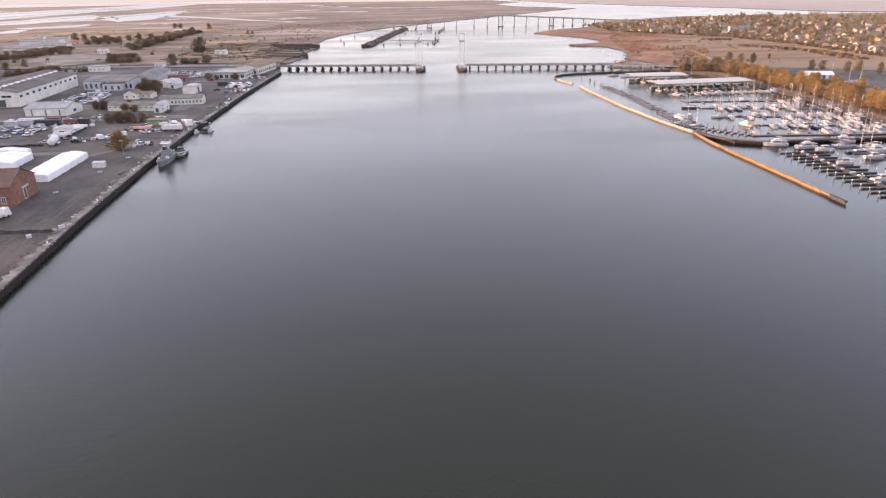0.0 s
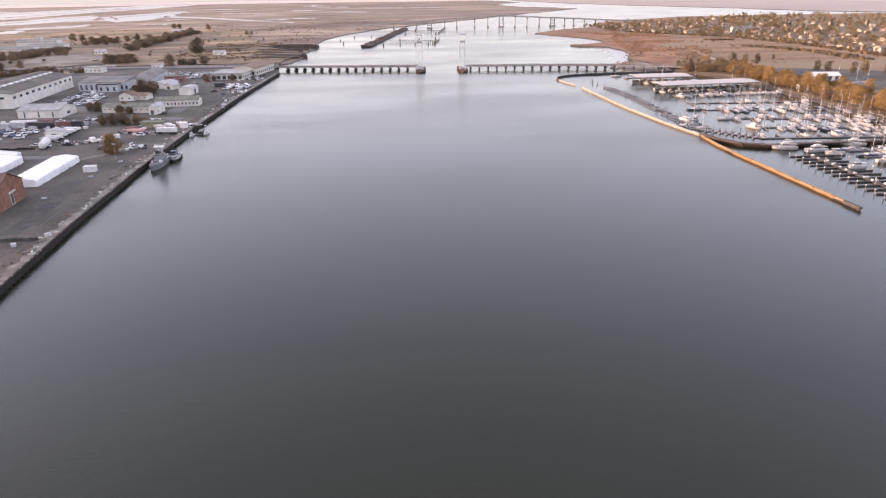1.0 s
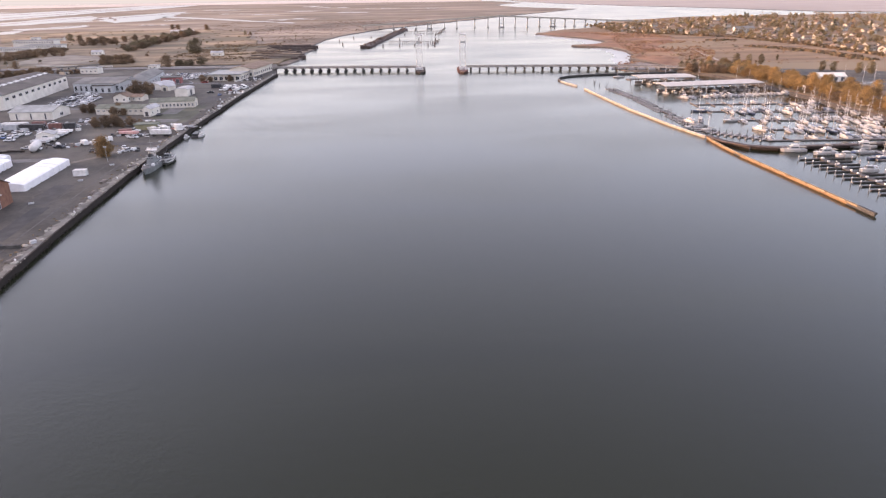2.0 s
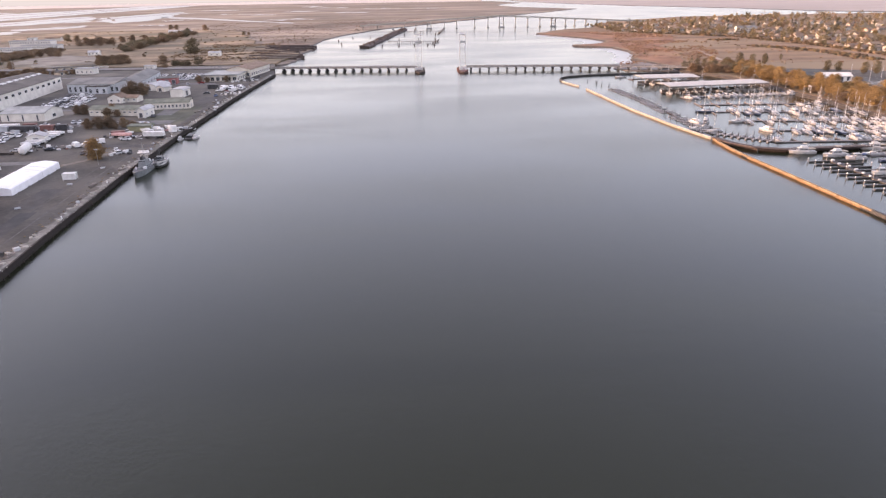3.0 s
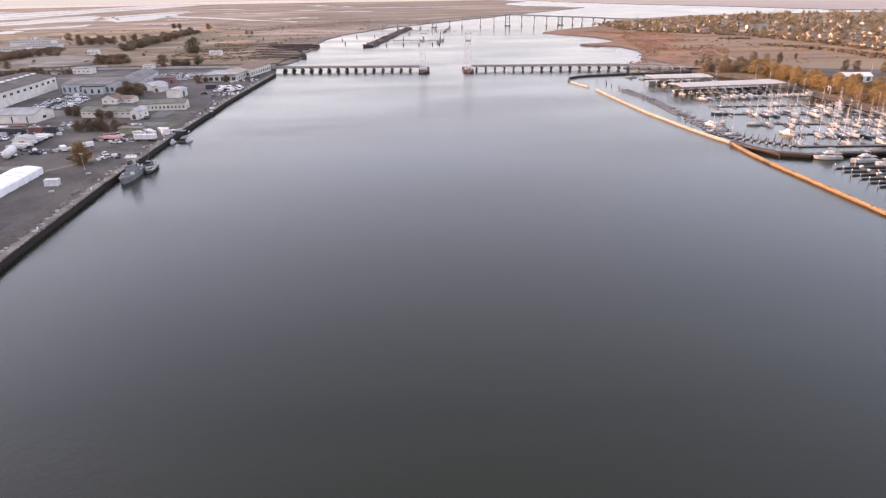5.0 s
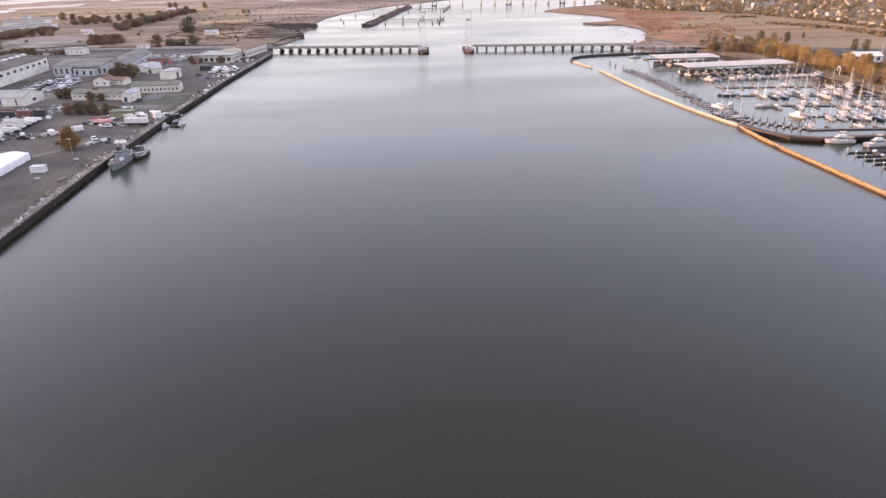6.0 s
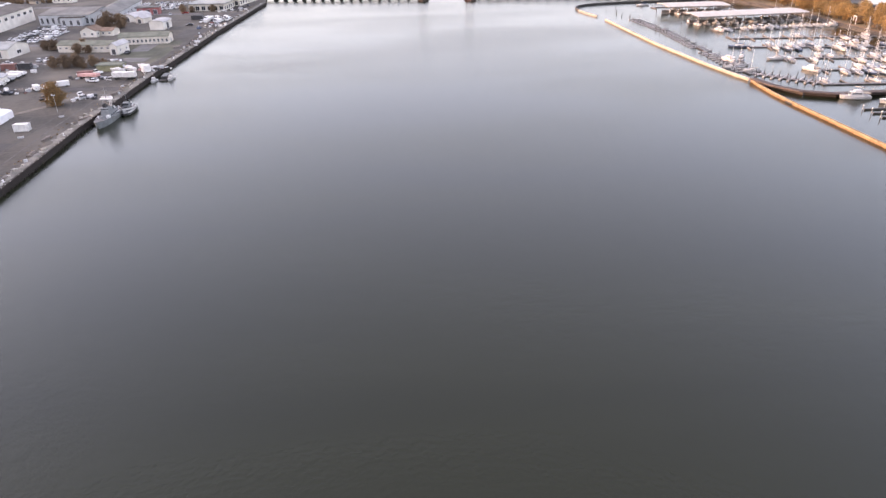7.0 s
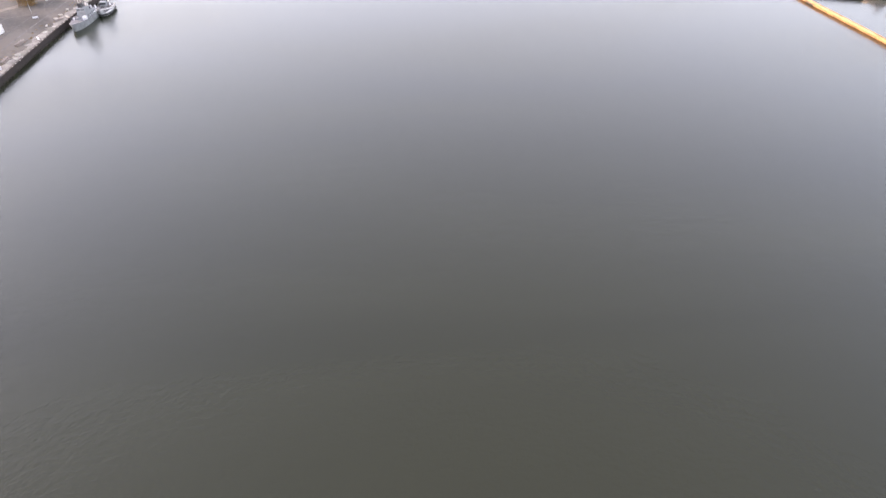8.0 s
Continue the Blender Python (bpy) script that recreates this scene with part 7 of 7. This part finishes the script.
box(bm, -1.25, 1.25, -1.0, 4.4, 1.0, 1.25)
bed = part("bed", bm, BOXGREY, lorry)
for s in (-1.22, 1.22):
    for k in range(3):
        bm = bmesh.new()
        box(bm, s - 0.04, s + 0.04, -1.0, 4.4, 1.5 + 0.5 * k, 1.75 + 0.5 * k)
        part("side_board", bm, WHITEPAINT, bed)
bm = bmesh.new()
rod(bm, (-0.15, 0, 0), (0.15, 0, 0), 0.5, seg=10)
me = mesh("wheel", bm, TYRE)
for px in (-1.05, 1.05):
    for py in (0.2, 1.4, 5.6):
        piece("wheel", me, lorry, pose(px, py, 0.5))

# loose quay clutter: pale slabs, timbers and crates
bm = bmesh.new()
box(bm, -0.5, 0.5, -0.5, 0.5, 0, 0.8)
bmesh.ops.bevel(bm, geom=bm.edges[:], offset=0.06, segments=1)
crate = mesh("crate", bm, BOXGREY)
bm = bmesh.new()
box(bm, -2.2, 2.2, -0.14, 0.14, 0, 0.25)
plank = mesh("plank", bm, TIMBER)
stack = thing("timber_stack", 0, 0, 0, 0, "weathered timber stack on the quay", "timber stack", "quay timber stacks")
for k in range(5):
    piece("plank", plank, stack, pose(rc.uniform(-0.3, 0.3), k * 0.34 - 0.7, 0, 0, 0, rc.uniform(-2, 2)))
for k in range(3):
    piece("plank", plank, stack, pose(rc.uniform(-0.3, 0.3), k * 0.36 - 0.4, 0.26, 0, 0, rc.uniform(-4, 4)))
first_stack = True
for k in range(26):
    f = rc.uniform(0.18, 0.92)
    x, y, a = along(offset(EDGE, rc.choice((2.2, 3.4, 5, 8))), 1.0)[int(f * 495)]
    if rc.random() < 0.5:
        tagged(piece("crate", crate, None, pose(x, y, 2.53, 0, 0, rc.uniform(0, 90))), "pale crate standing on the quay", "crate", "quay crates").scale = (rc.uniform(0.6, 1.5), rc.uniform(0.6, 1.3), rc.uniform(0.4, 1.0))
    else:
        m = pose(x, y, 2.53, 0, 0, a + rc.uniform(-20, 20))
        if first_stack:
            stack.matrix_basis, first_stack = m, False
        else:
            copy_thing(stack, m).scale = (rc.uniform(0.5, 1.1),) * 3
for x, y in ((-119, 214), (-114.5, 262), (-116, 240)):
    tagged(piece("crate", crate, None, pose(x, y, 2.5, 0, 0, rc.uniform(0, 90))), "pale crate standing on the quay", "crate", "quay crates").scale = (1.6, 0.7, 0.5)

# broken pale blocks lying along the quay apron
rb = random.Random(23)
block_meshes = []
for k in range(3):
    bm = bmesh.new()
    prism(bm, [((0.6 + 0.3 * rb.random()) * math.cos(q * 1.257), (0.4 + 0.25 * rb.random()) * math.sin(q * 1.257)) for q in range(5)], 0, 0.45)
    bmesh.ops.bevel(bm, geom=bm.edges[:], offset=0.06, segments=1)
    block_meshes.append(mesh("rubble_block", bm, PALEPILE))
for k in range(44):
    x, y, a = along(offset(EDGE, rb.choice((0.9, 1.6, 2.4, 3.4))), 1.0)[int(rb.uniform(0.2, 0.75) * 495)]
    block = tagged(piece("rubble_block", block_meshes[k % 3], None, pose(x, y, 2.53, 0, 0, rb.uniform(0, 360))), "broken pale concrete block on the quay apron", "rubble", "quay rubble")
    block.scale = (rb.uniform(0.5, 1.3), rb.uniform(0.5, 1.2), rb.uniform(0.5, 1.1))
# worn pale track from the tree to the covered loads
track = rough_line([(-121.5, 287), (-124.5, 279), (-129.5, 270), (-136, 262), (-146, 258)], 2.5, 0.9, 52)
land("worn_track", offset(track, -1.5) + offset(track, 1.3)[::-1], 2.2, 2.54, material("sandy_dirt", (0.10, 0.088, 0.072), (0.19, 0.168, 0.14), 0.5, 0.95, 0.3, 8), "pale sandy track worn across the tarmac", "pavement")

# ---- marina shore buildings ----
building("event_tent", 268.5, 450, -8, 17, 10, 3.0, "gable_x", 1.8, WHITEWALL, WHITEWALL, "large white event tent behind the trees", "tent", rows=(("S", 4, 0.1, 2.4, 2.6, True),), z=1.5)
building("harbour_office", 234.5, 355, -20, 11, 6, 2.8, "gable_x", 1.8, CREAM, ROOFBROWN, "cream harbour building under the trees", rows=(("S", 3, 1.0, 1.4, 1.2, False),), z=1.5)
arch = thing("portal_sign", 232, 404, 1.5, 70, "pale gateway frame at the head of the docks", "gateway")
bm = bmesh.new()
for px in (-3, 3):
    box(bm, px - 0.2, px + 0.2, -0.2, 0.2, 0, 3.4)
part("post_pair", bm, WHITEPAINT, arch)
bm = bmesh.new()
box(bm, -3.4, 3.4, -0.2, 0.2, 3.4, 3.8)
part("beam", bm, WHITEPAINT, arch)


# ---- ground cover ----
def tufts(name, spots_xyz, colours, label, size=(0.6, 1.6), per=5, seed=3):
    """Low dry growth in ragged clumps, all in one mesh."""
    rnd = random.Random(seed)
    verts, faces, which = [], [], []
    for x, y, z in spots_xyz:
        c, s = rnd.randrange(len(colours)), rnd.uniform(*size)
        for _ in range(per):
            a, lean = rnd.uniform(0, math.tau), rnd.uniform(-0.5, 0.5)
            p = Vector((x + rnd.gauss(0, s * 0.8), y + rnd.gauss(0, s * 0.8), z))
            e = Vector((math.cos(a), math.sin(a), 0)) * s * rnd.uniform(0.5, 1.0)
            up = Vector((-math.sin(a) * lean, math.cos(a) * lean, 1)) * s * rnd.uniform(0.4, 0.9)
            i = len(verts)
            verts += [p - e, p + e, p + e * 0.6 + up, p - e * 0.5 + up * 0.8]
            faces.append((i, i + 1, i + 2, i + 3))
            which.append(c)
    me = bpy.data.meshes.new(name)
    me.from_pydata(verts, [], faces)
    for m in colours:
        me.materials.append(m)
    me.polygons.foreach_set("material_index", which)
    return tagged(new(name, me), label, "vegetation", kind="stuff")


DRY = leaf_material("dry_straw_tufts", (0.12, 0.075, 0.04), (0.30, 0.20, 0.11))
REDDISH = leaf_material("reddish_reed_tufts", (0.12, 0.062, 0.036), (0.25, 0.135, 0.075))
rg = random.Random(5)


def scatter(n, x0, x1, y0, y1, z, keep, scale=0.012, level=0.0):
    """Random places in a rectangle, thicker in patches."""
    out = []
    while len(out) < n:
        x, y = rg.uniform(x0, x1), rg.uniform(y0, y1)
        if keep(x, y) and noise.noise((x * scale, y * scale * 2.2, 6)) > level + rg.uniform(-0.25, 0.15):
            out.append((x, y, z))
    return out


bay_x = lambda y: float(np.interp(y, [560, 609, 676, 740, 850, 912, 960, 1000], [160, 182, 212, 222, 240, 262, 245, 200]))  # noqa: E731
tufts("reed_growth", scatter(2400, 160, 330, 548, 1010, 1.5, lambda x, y: bay_x(y) + 3 < x < bay_x(y) + 85), [REDDISH, REDDISH, DRY], "reddish brown reeds along the tidal bay", (0.4, 0.9), 5, 1)
tufts("dry_field_growth", scatter(130, 215, 430, 505, 1000, 1.5, lambda x, y: bay_x(y) + 60 < x < float(np.interp(y, [p[0] for p in XFRONT], [p[1] for p in XFRONT])) + 4, 0.01, 0.1), [DRY, DRY, REDDISH], "patches of tall dry grass on the field", (0.5, 1.3), 4, 2)
hedge = [(rg.uniform(-6, 6) + float(np.interp(y, [p[0] for p in XFRONT], [p[1] for p in XFRONT])) - 4, y, 1.4) for y in np.arange(540, 985, 0.9)]
hedge += [(x + rg.gauss(0, 4), y + rg.gauss(0, 3), 1.5) for x, y, _ in along(rough_line([(352, 723), (367, 690), (369, 670), (386, 646), (382, 607), (379, 568)], 14, 7, 61), 0.9)]
hedge += [(rg.uniform(346, 378), 808 + rg.gauss(0, 2.5), 1.5) for _ in range(50)]
tufts("hedgerow", hedge, [RUSSET, OLIVE, RUSSET], "dark brown hedgerows at the foot of the hill", (1.2, 2.6), 7, 3)
tufts("scrub_growth", scatter(260, -620, -118, 650, 1290, 2.3, lambda x, y: x > -0.64 * y - 40 and x < -125 - max(0, y - 800) * 0.3, 0.014, 0.0), [UMBER, OLIVE, DRY], "low brown scrub on the waste ground", (0.5, 1.6), 5, 4)
tufts("marsh_growth", scatter(4200, -420, 30, 860, 1650, 0.9, lambda x, y: x < float(np.interp(y, [860, 1049, 1225, 1364, 1719], [-140, -124, -66, 18, 220])) - 4, 0.011, 0.06), [REDDISH, UMBER, RUSSET], "reddish brown growth in patches on the salt marsh", (0.25, 0.75), 6, 11)
tufts("bank_thicket", scatter(1400, -250, -128, 672, 900, 2.3, lambda x, y: x < -140 - max(0, y - 780) * 0.25, 0.02, 0.0), [UMBER, UMBER, RUSSET], "dark brown thicket behind the derelict piers", (0.35, 1.0), 6, 9)
tufts("quay_weeds", [(x + rg.uniform(-1.2, 1.2), y, 2.5) for x, y, a in along(offset(EDGE, 4.0), 0.9, 30) if rg.random() < 0.55], [DRY, OLIVE], "dry weeds in the cracks along the quay apron", (0.1, 0.32), 5, 6)

# old crane rails and patched paving in the yard
for off in (7.6, 12.2):
    bm = bmesh.new()
    prism(bm, offset(EDGE, off) + offset(EDGE, off + 0.45)[::-1], 2.2, 2.515)
    tagged(part("crane_rail", bm, DARKCONC), "old crane rail set in the quay paving", "rail", "quay crane rails", "structure")
PATCHDARK = material("fresh_dark_tarmac", (0.030, 0.028, 0.027), (0.064, 0.060, 0.057), 0.3, 0.9, 0.2)
PATCHPALE = material("bleached_concrete_slab", (0.09, 0.088, 0.086), (0.155, 0.15, 0.146), 0.3, 0.9, 0.2)
for k, (x, y, w, d, a, mt) in enumerate(((-150, 205, 26, 7, 4, 0), (-118, 224, 7, 22, 3, 0), (-125, 300, 30, 5, -3, 0), (-165, 272, 40, 6, 4, 1), (-200, 300, 50, 7, 3, 0), (-190, 352, 60, 5, -2, 1), (-130, 355, 20, 9, -4, 1), (-122, 425, 12, 26, 2, 0), (-133, 395, 8, 40, 3, 1), (-115, 480, 6, 50, 0, 0), (-160, 505, 40, 6, -5, 1), (-220, 512, 50, 6, -4, 0), (-240, 555, 70, 7, -6, 1), (-205, 400, 46, 5, -3, 1), (-140, 185, 30, 4, 2, 1), (-112, 195, 5, 30, 5, 0))):
    bm = bmesh.new()
    c, s = math.cos(radians(a)), math.sin(radians(a))
    pts = [(u + rg.uniform(-0.5, 0.5), v + rg.uniform(-0.4, 0.4)) for u, v in ((-w / 2, -d / 2), (0, -d / 2), (w / 2, -d / 2), (w / 2, d / 2), (0, d / 2), (-w / 2, d / 2))]
    prism(bm, [(x + c * u - s * v, y + s * u + c * v) for u, v in pts], 2.2, 2.506 + 0.0015 * k)
    tagged(part("paving_patch", bm, PATCHPALE if mt else PATCHDARK), "bleached concrete paving strip in the yard" if mt else "dark fresh tarmac strip in the yard", "pavement", kind="structure")

bm = bmesh.new()
prism(bm, rough_line([(-143.2, 371.9), (-141, 399), (-118.6, 401.7), (-114.6, 359.7), (-115.1, 337), (-143.2, 371.9)], 5, 0.8, 31)[:-1][::-1], 2.2, 2.504)
tagged(part("paving_patch_lawn", bm, material("trodden_lawn", (0.042, 0.046, 0.03), (0.085, 0.088, 0.06), 0.12, 0.95, 0.4, 9, spot=(0.11, 0.10, 0.075))), "dull green trodden lawn in front of the offices", "lawn", kind="structure")

# stacked stores in the yard
for k in range(46):
    x, y = rg.uniform(-214, -163), rg.uniform(328, 350)
    b = piece("crate", crate, None, pose(x, y, 2.5, 0, 0, rg.uniform(0, 90)))
    tagged(b, "pale crate standing in the store yard", "crate", "yard crates").scale = (rg.uniform(0.8, 2.4), rg.uniform(0.8, 1.6), rg.uniform(0.6, 1.8))
for k in range(12):
    copy_thing(stack, pose(rg.uniform(-205, -165), rg.uniform(326, 352), 2.5, 0, 0, rg.uniform(0, 180)))


def scrap(cx, cy, w, d, turn, n, seed, label):
    """Loose yard stores: boxes, rolls and spars lying about in one heap."""
    rnd = random.Random(seed)
    mats = [WHITEPAINT, BOXGREY, BOXDARK, TIMBER, BOXRED, DARKCONC, PALESTEEL, PINK]
    bm = bmesh.new()
    for k in range(n):
        x, y = rnd.gauss(0, w / 3), rnd.gauss(0, d / 3)
        f0 = len(bm.faces)
        if rnd.random() < 0.6:
            a, b, h = rnd.uniform(0.3, 1.3), rnd.uniform(0.3, 0.8), rnd.uniform(0.2, 1.2)
            q = math.radians(rnd.uniform(0, 180))
            c, s = math.cos(q), math.sin(q)
            prism(bm, [(x + c * u - s * v, y + s * u + c * v) for u, v in ((-a, -b), (a, -b), (a, b), (-a, b))], 0, h)
        else:
            q, r = rnd.uniform(0, math.tau), rnd.uniform(0.08, 0.35)
            e = rnd.uniform(0.6, 2.6)
            rod(bm, (x, y, r), (x + e * math.cos(q), y + e * math.sin(q), r + rnd.uniform(0, 0.4)), r, r, 6)
        bm.faces.ensure_lookup_table()
        m = rnd.choices(range(8), (4, 4, 4, 3, 0.4, 4, 3, 0.6))[0]
        for f in bm.faces[f0:]:
            f.material_index = m
    ob = part("scrap_heap", bm, mats[0])
    for m in mats[1:]:
        ob.data.materials.append(m)
    ob.matrix_basis = pose(cx, cy, 2.5, 0, 0, turn)
    tagged(ob, label, "scrap heap", kind="stuff")


for k, (x, y, w, d, a, n) in enumerate(((-128, 318, 16, 6, -5, 34), (-118, 287, 8, 5, 10, 12), (-113, 333, 14, 7, 0, 34), (-139, 352, 16, 5, -4, 22), (-186, 344, 40, 16, 0, 150), (-150, 300, 18, 6, 10, 30), (-118, 452, 10, 16, 5, 26), (-111, 395, 5, 60, 2, 14), (-122, 520, 12, 20, 5, 40), (-168, 480, 14, 8, 0, 20))):
    scrap(x, y, w, d, a, n, 40 + k, "scattered crates, rolls and spars on the yard tarmac")

# yachts laid up ashore behind the tent
for x, y, a in ((277, 436, 70), (283, 426, 60), (293, 430, 95)):
    b = copy_thing(SAILS[3], pose(x, y, 1.95, 0, 0, a))
    tagged(b, "white yacht laid up ashore on the parking ground", "sailboat", "yachts laid up ashore")


# ---- the yard's level: its paving lies 1.75 m over the water ----
def settle(level):
    """Lowers the whole yard with all that stands on it, and draws it out by as much as the lower level asks."""
    k = 1 + (2.5 - level) / 58.7
    m = Matrix.Translation((2.5, 27, 61.2)) @ Matrix.Scale(k, 4) @ Matrix.Translation((-2.5, -27, -61.2))
    paved = ("ground", "quay_wall", "quay_apron", "quay_weeds")
    for ob in list(scene.collection.all_objects):
        if ob.parent is None and ob.type in {"MESH", "EMPTY"}:
            x, y, z = ob.matrix_basis.translation
            if ob.name in paved or ob.name.startswith(("crane_rail", "paving_patch", "worn_track")) or (x < -85 and y < 638 and 2.2 < z < 3.6):
                ob.matrix_basis = m @ ob.matrix_basis


settle(1.75)
